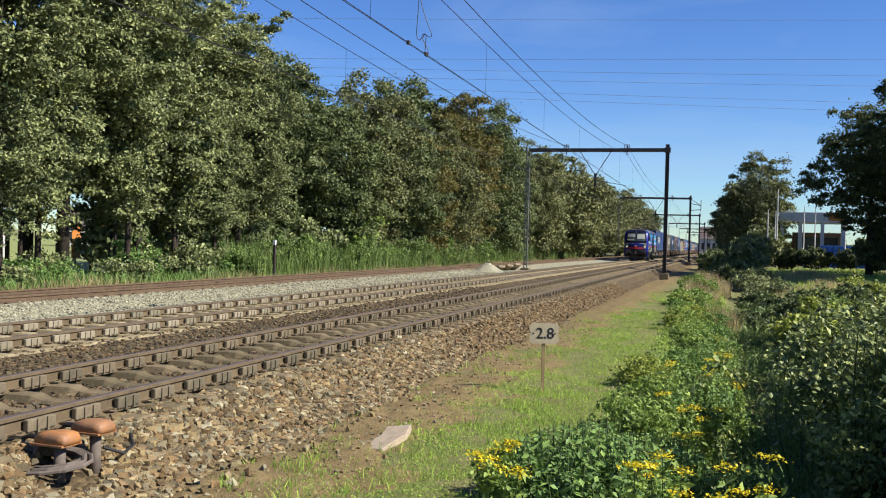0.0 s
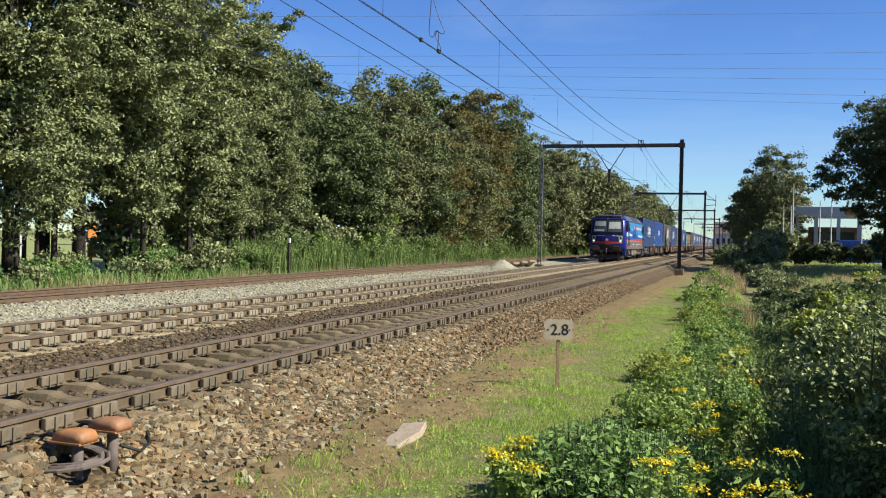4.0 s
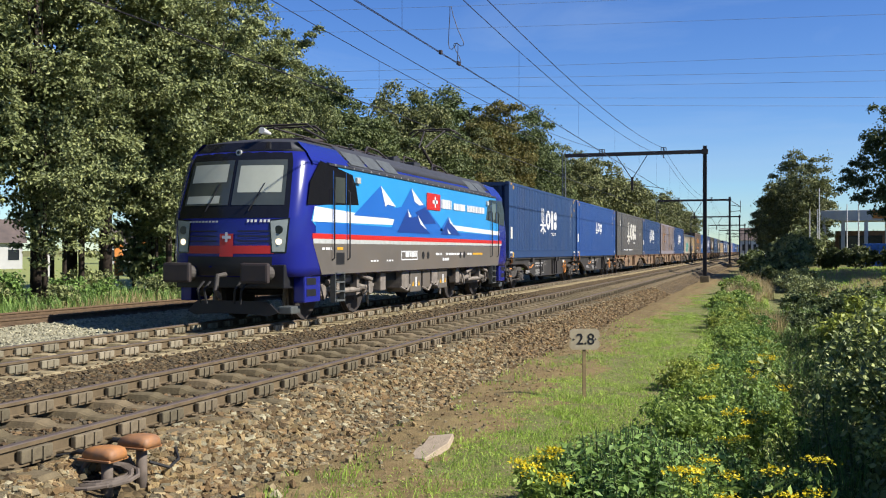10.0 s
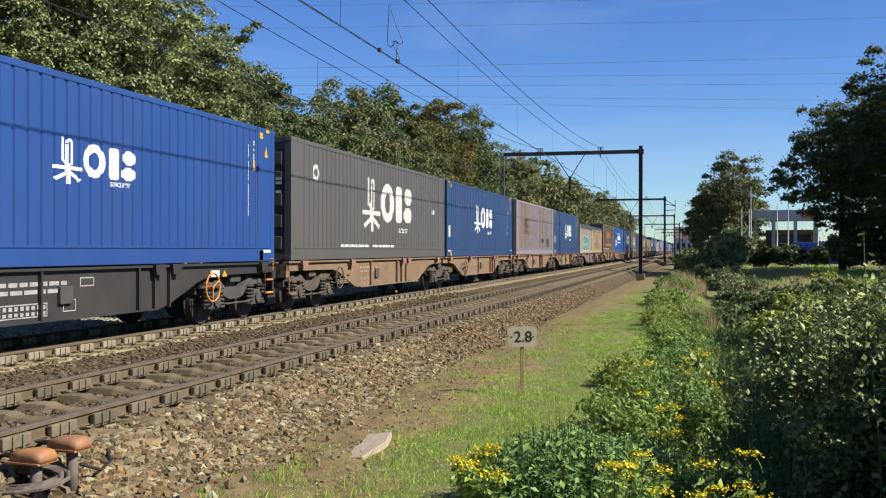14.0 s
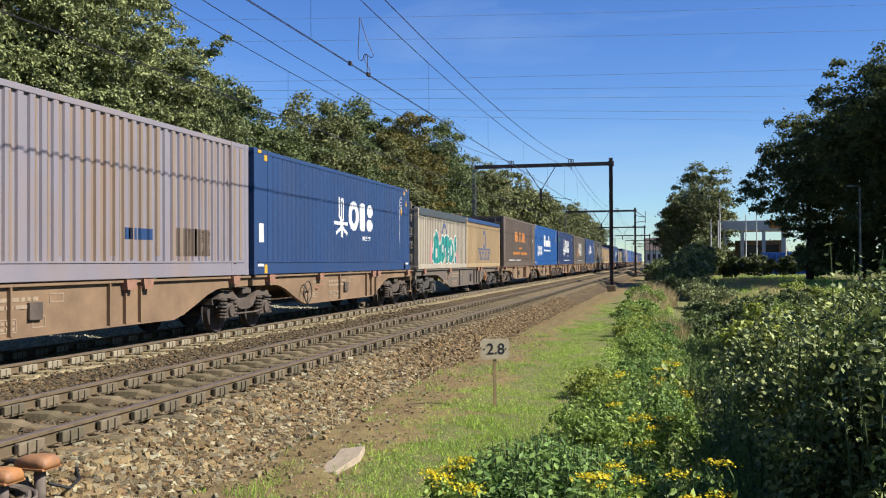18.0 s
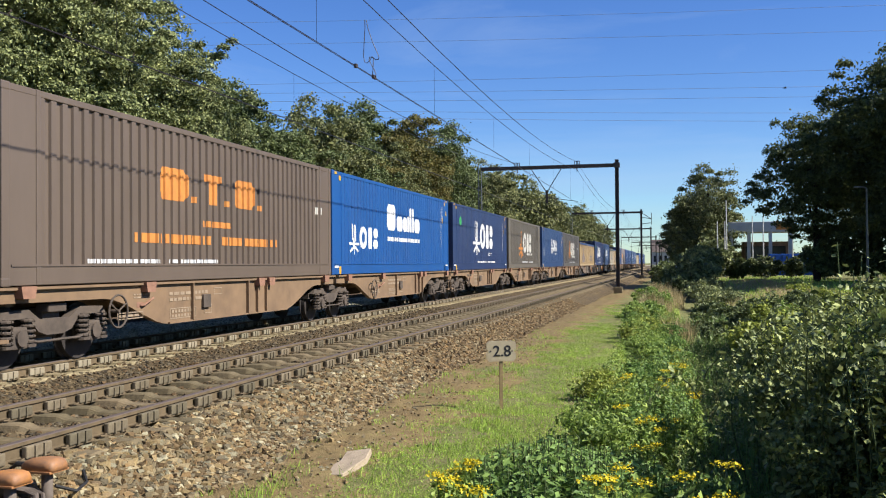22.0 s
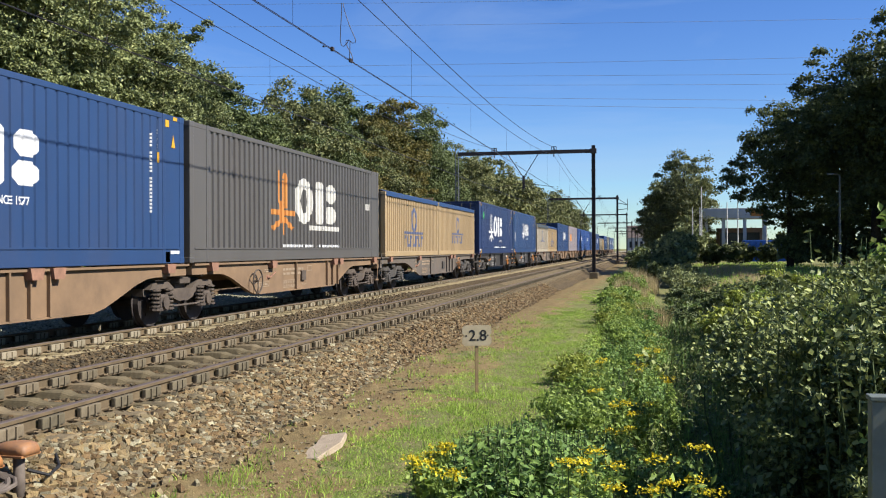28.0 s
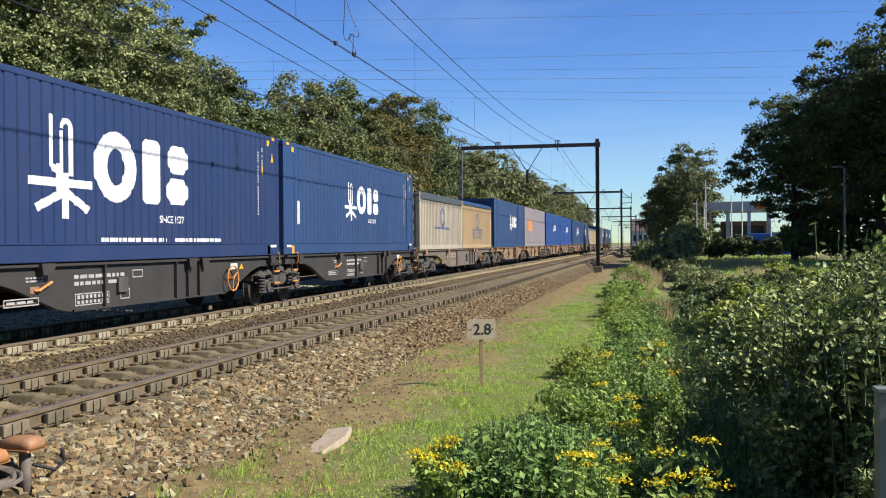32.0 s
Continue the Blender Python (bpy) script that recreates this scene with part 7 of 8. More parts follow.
    for x, y0, z0 in ((0.7, 5.4, 3.92), (0.62, 8.3, 3.95), (0.75, 10.4, 3.9)):
        part("roof_cable", bar([(x, y0, z0), (x - 0.15, y0 + 0.5, z0 + 0.24), (x - 0.1, y0 + 1.1, z0 + 0.2), (x, y0 + 1.6, z0)], 0.025, 6), STEEL_DARK, l, "black roof cable")
    for y in (4.9, 5.9, 8.0, 11.3):
        part("roof_disconnector", insulator(bmesh.new(), (0.55, y, 3.82), (0, 0, 0.32), 4, 0.09), INSULATOR, l)
    for y in (7.3, 8.9):
        part("roof_box", blk(-0.2, 0.75, y, y + 0.5, 3.84, 4.05, bevel=0.03), LOCO_ROOF, l)
    part("horn", bar([(0.5, 0.9, 3.92), (0.5, 0.55, 3.95)], [0.03, 0.07], 10), WHITE, l)
    return on_train(l, 0.0)


locomotive()


# ---- plants ----
def leaf_cards(rng, centres, normals, size, fold=0.25, stretch=1.6):
    """Folded leaf quads round the given places: two triangles each that share a spine."""
    n = len(centres)
    d = rng.normal(size=(n, 3))
    d -= normals * (d * normals).sum(1, keepdims=True) * 0.6
    d /= np.linalg.norm(d, axis=1, keepdims=True) + 1e-9
    u = np.cross(normals + 0.6 * rng.normal(size=(n, 3)), d)
    u /= np.linalg.norm(u, axis=1, keepdims=True) + 1e-9
    s = size * rng.uniform(0.6, 1.3, (n, 1))
    up = np.cross(d, u)
    a = centres - d * s * stretch / 2
    b = centres + d * s * stretch / 2
    c = centres + u * s * 0.5 + up * s * fold
    e = centres - u * s * 0.5 + up * s * fold
    verts = np.stack([a, c, b, e], 1).reshape(-1, 3)
    i = np.arange(n)[:, None] * 4
    faces = np.concatenate([i + [0, 1, 2], i + [0, 2, 3]], 1).reshape(-1, 3)
    return verts, faces


def clumps(rng, n, rx, ry, z0, z1, r, lean=0.0):
    """Centres of leaf clumps: boughs spread through a crown of uneven outline, each with its own clumps."""
    out = []
    reach = 0.22 * min(rx, ry)
    while len(out) < n:
        p = rng.uniform(-1, 1, 3)
        q = np.linalg.norm(p)
        if q > 1 or q < 0.3:
            continue
        per = 1 if rng.uniform() < 0.82 else 4
        h = (p[2] + 1) / 2
        k = 1.0 + 0.18 * math.sin(5 * math.atan2(p[1], p[0]) + 3 * h)
        w = (1.0 - 0.2 * max(0, h - 0.55)) * k
        c = np.array((p[0] * rx * w, p[1] * ry * w, z0 + (z1 - z0) * h))
        big = rng.uniform(0.7, 1.25)
        for _ in range(min(per, n - len(out))):
            d = rng.normal(size=3)
            d *= reach * big * rng.uniform(0.45, 1.05) / (np.linalg.norm(d) + 1e-9)
            z = c[2] + d[2] * 0.75
            out.append((c[0] + d[0], c[1] + d[1], min(max(z, z0), z1), r * rng.uniform(0.5, 1.15)))
    return np.array(out)


def crown_arrays(rng, cl, leaves, size, wild=0.0):
    per = rng.integers(0, len(cl), leaves)
    v = rng.normal(size=(leaves, 3))
    v /= np.linalg.norm(v, axis=1, keepdims=True)
    v[:, 2] = np.where(v[:, 2] < -0.3, -v[:, 2] * 0.6, v[:, 2])
    rad = cl[per, 3:4] * rng.uniform(0.25, 1.05, (leaves, 1)) ** 0.6
    c = cl[per, :3] + v * rad * np.array([1.0, 1.0, 0.75])
    loose = rng.uniform(size=leaves) < 0.2
    c[loose] += rng.normal(size=(loose.sum(), 3)) * cl[per[loose], 3:4] * 0.33
    n = v * (1 - 0.5 * wild) + rng.normal(size=v.shape) * 0.7 * wild + np.array([0, 0, 0.5])
    n /= np.linalg.norm(n, axis=1, keepdims=True)
    return leaf_cards(rng, c, n, size)


def tree(name, label, seed, height, rx, ry, bottom, leaves, size, mat, clump=0.9, count=70, trunk=0.2, category="tree", group="trees", limbs=9, fill=0.3):
    rng = np.random.default_rng(seed)
    t = thing(name, label, category, group)
    cl = clumps(rng, count, rx, ry, bottom, height, clump)
    bm = bmesh.new()
    lean = rng.uniform(-0.3, 0.3, 2)
    trunk_pts = [(0, 0, -0.5), (lean[0] * 0.2, lean[1] * 0.2, height * 0.25), (lean[0] * 0.6, lean[1] * 0.6, height * 0.55), (lean[0], lean[1], height * 0.85)]
    tube(bm, trunk_pts, [trunk * 1.25, trunk, trunk * 0.6, trunk * 0.15], 9)
    part("trunk", bm, BARK, t, "", True)
    for k in range(limbs):
        q = cl[rng.integers(0, len(cl))]
        z = rng.uniform(0.25, 0.7) * height
        f = z / height
        bm = bmesh.new()
        o = Vector((lean[0] * f, lean[1] * f, z))
        e = Vector(q[:3])
        m_ = o.lerp(e, 0.5) + Vector((0, 0, -0.1 * height * rng.uniform(0, 0.6)))
        tube(bm, [o, m_, e], [trunk * 0.35, trunk * 0.2, trunk * 0.06], 6)
        part("limb", bm, BARK, t, "", True)
    v, f = crown_arrays(rng, cl, int(leaves * (1 - fill)), size, 0.5)
    m = int(leaves * fill)
    d = rng.normal(size=(m, 3))
    d /= np.linalg.norm(d, axis=1, keepdims=True)
    bulge = 1.0 + 0.13 * np.sin(3.1 * np.arctan2(d[:, 1], d[:, 0]) + seed) + 0.10 * np.sin(7 * d[:, 2] + seed * 2.0)
    c = d * (bulge * rng.uniform(0.02, 1.0, m) ** 0.4 * 0.82)[:, None] * (rx, ry, (height - bottom) / 2) + (0, 0, (height + bottom) / 2)
    v2, f2 = leaf_cards(rng, c, d * 0.6 + rng.normal(size=d.shape) * 0.5, size * 1.15)
    from_arrays("crown", np.concatenate([v, v2]), np.concatenate([f, f2 + len(v)]), mat, t)
    return t


def stand(template, places):
    """Copies of one tree, the first place for the tree itself."""
    x, y, k, rz = places[0]
    template.matrix_world = pose(x, y, ground_z(x, y), 0, 0, rz) @ Matrix.Scale(k, 4)
    template.scale = (k, k, k)
    for x, y, k, rz in places[1:]:
        o = copy_thing(template, pose(x, y, ground_z(x, y), 0, 0, rz))
        o.scale = (k, k, k)


OAK = "tall oak with dull green sunlit foliage beside the siding"
ROW = "dark green oak in the row along the tracks"
oak_a = tree("oak_tree", OAK, 11, 16.0, 3.9, 3.9, 2.9, 80000, 0.085, LEAF_OAK, 0.55, 300, 0.2, limbs=16, fill=0.05)
oak_b = tree("oak_tree", OAK, 12, 14.5, 3.5, 3.5, 2.5, 72000, 0.085, LEAF_OAK, 0.52, 270, 0.16, limbs=14, fill=0.05)
oak_c = tree("oak_tree", "oak with yellowing foliage in the row of trees", 13, 14.2, 3.5, 3.5, 0.9, 44000, 0.14, LEAF_OCHRE, 0.85, 230, 0.2, fill=0.14)
dark_a = tree("oak_tree", ROW, 14, 14.2, 4.1, 4.1, 0.5, 52000, 0.135, LEAF_DARK, 0.88, 250, 0.22, limbs=6, fill=0.15)
dark_b = tree("oak_tree", ROW, 15, 13.2, 3.9, 3.9, 0.3, 48000, 0.135, LEAF_DARK, 0.85, 235, 0.2, limbs=6, fill=0.15)
olive_a = tree("oak_tree", "olive green oak in the row along the tracks", 21, 13.6, 4.0, 4.0, 0.4, 50000, 0.135, LEAF_OLIVE, 0.85, 240, 0.2, limbs=6, fill=0.15)
young_a = tree("young_tree", "slender young tree with sparse lit foliage under the oaks", 19, 9.5, 1.5, 1.7, 1.3, 14000, 0.088, LEAF_OAK, 0.45, 95, 0.085, "tree", "young trees", 3)
young_b = tree("young_tree", "slender young tree with sparse lit foliage under the oaks", 20, 8.0, 1.3, 1.5, 2.3, 10000, 0.088, LEAF_OAK, 0.42, 70, 0.07, "tree", "young trees", 3)
far_a = tree("oak_tree", "green oak far along the tracks", 16, 12.2, 4.7, 4.7, 0.3, 20000, 0.22, LEAF_OLIVE, 1.1, 160, 0.22, limbs=4, fill=0.18)
shade_a = tree("oak_tree", "large oak with leaves darkened for its shaded side towards the tracks", 17, 15.0, 5.3, 5.3, 2.4, 40000, 0.155, LEAF_SHADE, 0.8, 260, 0.28, fill=0.15)
shade_b = tree("oak_tree", "olive green tree standing alone beyond the ditch", 18, 13.2, 4.3, 4.3, 0.5, 36000, 0.16, LEAF_OLIVE, 0.9, 190, 0.24, fill=0.2)

stand(oak_a, [(-21.8, 11.0, 1.0, 0), (-22.0, 19.5, 1.05, 70), (-21.6, 27.5, 1.0, 140), (-22.3, 35.0, 0.95, 220), (-26.0, 31.0, 1.05, 300), (-26.5, 23.0, 1.05, 190), (-25.5, 13.5, 1.0, 40)])
stand(young_a, [(-20.4 - 0.5 * (k % 2), 9.0 + 3.4 * k + 0.7 * math.sin(k * 2.1), 1.0 + 0.14 * math.sin(k * 1.3), 67 * k) for k in range(10)])
stand(young_b, [(-20.9 - 1.4 * (k % 3), 7.5 + 1.45 * k + 0.5 * math.sin(k * 1.7), 1.0 + 0.18 * math.sin(k * 2.9), 41 * k) for k in range(24)])
stand(oak_b, [(-21.2, 15.2, 1.0, 20), (-21.0, 23.5, 0.95, 110), (-21.4, 31.5, 1.0, 200), (-21.2, 39.0, 0.86, 300), (-22.8, 7.0, 1.0, 250), (-24.5, 38.0, 0.9, 80)])
stand(oak_c, [(-21.0, 75.0, 1.0, 0), (-21.5, 110.0, 0.86, 130), (-20.0, 140.0, 0.86, 60), (-20.6, 64.5, 0.72, 200)])
stand(dark_a, [(-24.5, 49.0, 0.88, 0), (-23.0, 66.0, 0.9, 160), (-20.8, 82.0, 1.05, 240), (-25.5, 74.0, 1.1, 20)])
stand(olive_a, [(-22.5, 57.0, 0.94, 80), (-23.5, 92.0, 1.0, 310), (-20.0, 99.0, 0.95, 45), (-20.3, 69.0, 0.8, 250)])
stand(dark_b, [(-25.0, 44.5, 0.8, 10), (-21.5, 51.5, 0.75, 90), (-21.0, 61.5, 0.8, 170), (-20.5, 88.0, 0.95, 320), (-28.5, 58.0, 1.0, 130)])
stand(far_a, [(-20.0 + 1.2 * math.sin(k * 1.7), 106.0 + 9.5 * k, 1.0 + 0.12 * math.sin(k * 2.3), k * 67) for k in range(16)] + [(-26.0, 110 + 14 * k, 1.15, k * 41) for k in range(9)])
stand(shade_b, [(4.5, 128.0, 1.08, 0), (3.6, 137.0, 0.95, 120), (4.6, 158.0, 0.9, 60), (3.0, 180, 1.0, 300), (2.6, 189, 1.0, 20), (3.2, 198, 1.0, 150), (2.8, 207, 1.0, 250), (3.4, 216, 1.0, 80)])
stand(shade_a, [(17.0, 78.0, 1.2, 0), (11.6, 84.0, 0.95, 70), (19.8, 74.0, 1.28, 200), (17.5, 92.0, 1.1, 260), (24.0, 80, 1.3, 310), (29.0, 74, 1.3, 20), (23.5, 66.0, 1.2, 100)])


def shrub(name, label, seed, rx, ry, h, leaves, size, mat, place, category="shrub", group="", z=None, stems=8, clump=0.25, count=40):
    rng = np.random.default_rng(seed)
    x, y = place[:2]
    t = thing(name, label, category, group, pose(x, y, ground_z(x, y) if z is None else z))
    cl = clumps(rng, count, rx, ry, h * 0.12, h, clump)
    for k in range(stems):
        q = cl[rng.integers(0, len(cl))]
        part("stem", bar([(q[0] * 0.15, q[1] * 0.15, -0.15), (q[0] * 0.6, q[1] * 0.6, q[2] * 0.6), tuple(q[:3])], [0.018, 0.012, 0.005], 5), STEM, t)
    v, f = crown_arrays(rng, cl, leaves, size, 1.0)
    m = leaves // 5
    d = rng.normal(size=(m, 3))
    d *= rng.uniform(0, 0.82, (m, 1)) ** 0.5 / np.linalg.norm(d, axis=1, keepdims=True)
    c = d * (rx, ry, h * 0.42) + (0, 0, h * 0.45)
    v2, f2 = leaf_cards(rng, c, rng.normal(size=(m, 3)), size * 1.7, 0.1, 1.4)
    from_arrays("foliage", np.concatenate([v, v2]), np.concatenate([f, f2 + len(v)]), mat, t)
    return t


# reed and weed bank behind the siding
rng = np.random.default_rng(5)


def blades(name, label, rng, n, region, height, width, mat, lean=0.35, category="grass", keep=None, kind="stuff", power=1.4):
    """Upright bent blades over a region (x0, x1, y0, y1)."""
    x = rng.uniform(region[0], region[1], n)
    y = region[2] + (region[3] - region[2]) * rng.uniform(0, 1, n) ** power
    if keep is not None:
        m = keep(x, y)
        x, y = x[m], y[m]
    n = len(x)
    z = np.array([ground_z(a, b) for a, b in zip(x, y)])
    hgt = rng.uniform(height[0], height[1], n) * (1 + 0.25 * np.sin(y * 0.7) * np.sin(x * 2.1))
    ang = rng.uniform(0, 2 * math.pi, n)
    dx, dy = np.cos(ang), np.sin(ang)
    ln = rng.uniform(0.1, 1, n) * lean * hgt
    la = rng.uniform(0, 2 * math.pi, n)
    w = width * rng.uniform(0.6, 1.4, n)
    p = np.stack([x, y, z - 0.03], 1)
    side = np.stack([dx, dy, np.zeros(n)], 1) * w[:, None]
    mid_ = p + np.stack([np.cos(la) * ln * 0.35, np.sin(la) * ln * 0.35, hgt * 0.6], 1)
    tip = p + np.stack([np.cos(la) * ln, np.sin(la) * ln, hgt], 1)
    verts = np.stack([p - side * 0.6, p + side * 0.6, mid_ + side * 0.5, mid_ - side * 0.5, tip], 1).reshape(-1, 3)
    i = np.arange(n)[:, None] * 5
    faces = np.concatenate([i + [0, 1, 2], i + [0, 2, 3], i + [3, 2, 4]], 1).reshape(-1, 3)
    return from_arrays(name, verts, faces, mat, None, kind, label, category)


def patchy(scale, level, seed):
    def keep(x, y):
        return np.array([noise.noise(Vector((a * scale, b * scale, seed))) > level for a, b in zip(x, y)])
    return keep


blades("reed_bank", "dense bank of tall green reeds and weeds", rng, 14000, (-20.6, -18.7, 36, 130), (0.7, 1.9), 0.022, LEAF_WEED, 0.45, "reeds")
blades("weed_fringe", "fringe of green weeds under the trees", rng, 9000, (-20.8, -18.6, 8, 40), (0.25, 0.75), 0.03, LEAF_NETTLE, 0.5, "weeds")
blades("weed_fringe", "fringe of yellowing grass along the siding", rng, 7000, (-18.75, -18.25, 20, 140), (0.15, 0.6), 0.015, GRASS_DRY, 0.5, "grass")
for k in range(26):
    shrub("undergrowth_bush", "low dark green bush under the trees", 100 + k, 0.9, 1.3, (0.7 if k < 17 else 1.3) + 0.3 * (k % 3), 1700, 0.075, LEAF_NETTLE if k % 2 else LEAF_OAK, (-20.1 - 0.5 * (k % 4), 8 + 1.3 * k), "bush", "undergrowth", None, 4, 0.4, 24)
for k in range(14):
    shrub("undergrowth_bush", "leafy bush at the foot of the trees", 140 + k, 1.4, 2.2, 2.2 + 0.8 * (k % 3), 2200, 0.2, (LEAF_DARK, LEAF_OAK, LEAF_REED)[k % 3], (-20.9 - 0.4 * (k % 2), 42 + 5.2 * k), "bush", "undergrowth", None, 4, 0.6, 30)

for k in range(12):
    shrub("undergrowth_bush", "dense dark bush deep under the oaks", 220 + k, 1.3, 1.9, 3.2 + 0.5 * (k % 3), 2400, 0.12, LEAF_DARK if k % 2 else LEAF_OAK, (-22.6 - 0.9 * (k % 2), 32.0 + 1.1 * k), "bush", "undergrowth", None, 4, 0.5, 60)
for k in range(22):
    shrub("reed_clump", "clump of tall bright green reeds and weeds", 180 + k, 0.8, 1.8, 1.5 + 0.35 * (k % 3), 3200, 0.085, LEAF_WEED, (-19.5 - 0.4 * (k % 2), 37 + 3.0 * k), "reeds", "reed clumps", None, 4, 0.35, 34)

# grass strip, taller weeds and dry tufts on the near side
blades("grass_strip", "short bright green grass with bare patches", rng, 250000, (-3.5, -0.3, 4.8, 46), (0.02, 0.075), 0.006, GRASS, 1.1, "grass", lambda x, y: patchy(1.5, -0.2, 2)(x, y) & patchy(0.55, -0.33, 12)(x, y) & (rng.uniform(size=len(x)) > (np.abs(x + 1.9) - 0.7) * 0.75), power=1.9)
blades("grass_strip", "short yellowing grass between the green", rng, 36000, (-3.8, -0.4, 4.8, 40), (0.02, 0.08), 0.005, GRASS_DRY, 1.3, "grass", patchy(1.9, -0.05, 31), power=1.9)
blades("grass_tufts", "scattered tufts of longer grass on the bare earth", rng, 34000, (-4.1, -1.0, 5.0, 30), (0.05, 0.15), 0.006, GRASS, 0.9, "grass", patchy(2.4, 0.16, 9), power=1.7)
blades("dry_grass", "small dry tuft among the stones", rng, 900, (-4.75, -4.2, 5.0, 5.5), (0.1, 0.26), 0.005, GRASS_DRY, 0.8, "grass")
blades("tall_grass", "tall green grass along the ditch", rng, 12000, (-1.2, 0.3, 14, 75), (0.06, 0.22), 0.008, GRASS, 0.6, "grass")
blades("dry_grass", "pale dry grass along the ditch", rng, 12000, (-1.4, 0.6, 30, 95), (0.4, 0.9), 0.012, GRASS_DRY, 0.5, "grass", patchy(0.15, 0.0, 4))
blades("dry_grass", "pale dry grass on the far bank", rng, 14000, (2.6, 8.0, 24, 90), (0.15, 0.5), 0.014, GRASS_DRY, 0.5, "grass", patchy(0.2, -0.05, 14))
blades("bank_grass", "green grass on the far bank", rng, 24000, (2.0, 14.0, 14, 110), (0.08, 0.32), 0.016, GRASS, 0.5, "grass")


def ground_cover(name, label, rng_, n, region, lift, size, mat):
    """Low leaves lying thick over the ground."""
    x, y = rng_.uniform(region[0], region[1], n), region[2] + (region[3] - region[2]) * rng_.uniform(0, 1, n) ** 1.5
    z = np.array([ground_z(a, b) + lift * (0.5 + 0.5 * noise.noise(Vector((a * 2.2, b * 1.6, 7)))) * c for a, b, c in zip(x, y, rng_.uniform(0.1, 1.2, n))])
    c = np.stack([x, y, z], 1)
    v, f = leaf_cards(rng_, c, rng_.normal(size=c.shape) * 0.45 + (0, 0, 1.0), size, 0.12, 1.7)
    return from_arrays(name, v, f, mat, None, "stuff", label, "weeds")


ground_cover("clover", "small broad-leaved weeds among the short grass", rng, 30000, (-3.3, -0.6, 5.0, 30), 0.05, 0.013, GRASS)
ground_cover("ditch_weeds", "dense dark green weeds covering the ditch", rng, 34000, (-0.1, 2.6, 5.2, 34), 0.42, 0.036, LEAF_BRAMBLE)
ground_cover("bank_weeds", "mixed green weeds along the edge of the ditch", rng, 16000, (-1.3, 0.2, 8.0, 40), 0.22, 0.034, LEAF_REED)
blades("ditch_grass", "long dark grass in the ditch", rng, 7000, (0.0, 2.4, 5.5, 40), (0.2, 0.6), 0.009, LEAF_NETTLE, 0.6, "grass")


def flower_plant(x, y, h, heads, seed, spread=0.17):
    rng_ = np.random.default_rng(seed)
    t = thing("yellow_flower_plant", "leafy green plant with flat heads of yellow flowers", "wildflower", "yellow flowers", pose(x, y, ground_z(x, y)))
    tops = []
    for k in range(heads):
        a, r = rng_.uniform(0, 6.28), spread * rng_.uniform(0.1, 1) ** 0.5
        tops.append(np.array((r * math.cos(a), r * math.sin(a), h * rng_.uniform(0.82, 1.05))))
        part("stem", bar([(tops[-1][0] * 0.3, tops[-1][1] * 0.3, -0.05), tuple(tops[-1] * np.array((0.8, 0.8, 0.6))), tuple(tops[-1])], [0.006, 0.005, 0.003], 4), STEM, t)
        m = 70
        rr = 0.042 * rng_.uniform(0.7, 1.3)
        c = tops[-1] + np.stack([rng_.normal(size=m) * rr, rng_.normal(size=m) * rr, rng_.normal(size=m) * 0.012], 1)
        v, f = leaf_cards(rng_, c, np.tile((0, 0, 1.0), (m, 1)), 0.019, 0.1, 1.0)
        from_arrays("flower_head", v, f, PETAL, t, "stuff", "yellow flower head")
    n = heads * 110
    q = rng_.integers(0, heads, n)
    f_ = rng_.uniform(0.1, 0.93, (n, 1))
    c = np.array(tops)[q] * f_ * np.array((0.85, 0.85, 1)) + rng_.normal(size=(n, 3)) * 0.035
    v, f = leaf_cards(rng_, c, rng_.normal(size=(n, 3)) * 0.5 + (0, 0, 0.8), 0.034, 0.15, 2.2)
    from_arrays("foliage", v, f, LEAF_REED, t)
    return t


for i, (x, y, h, n) in enumerate(((-1.58, 6.7, 0.58, 6), (-1.40, 6.4, 0.54, 4), (-0.48, 6.0, 0.88, 2), (-0.22, 5.7, 0.92, 2), (-0.26, 6.2, 1.0, 3), (0.05, 5.9, 1.14, 2), (0.28, 6.2, 1.24, 4), (0.34, 5.75, 1.14, 2),
                                  (-0.50, 11.2, 0.58, 2), (-0.28, 10.6, 0.62, 3), (-0.05, 11.0, 0.7, 3), (-0.2, 14.0, 0.7, 3), (0.35, 12.6, 0.95, 2), (-0.3, 9.8, 0.5, 3), (0.0, 16.8, 0.7, 4), (-0.75, 15.0, 0.45, 2), (-0.15, 16.2, 0.6, 3))):
    flower_plant(x, y, h, n, 300 + i)


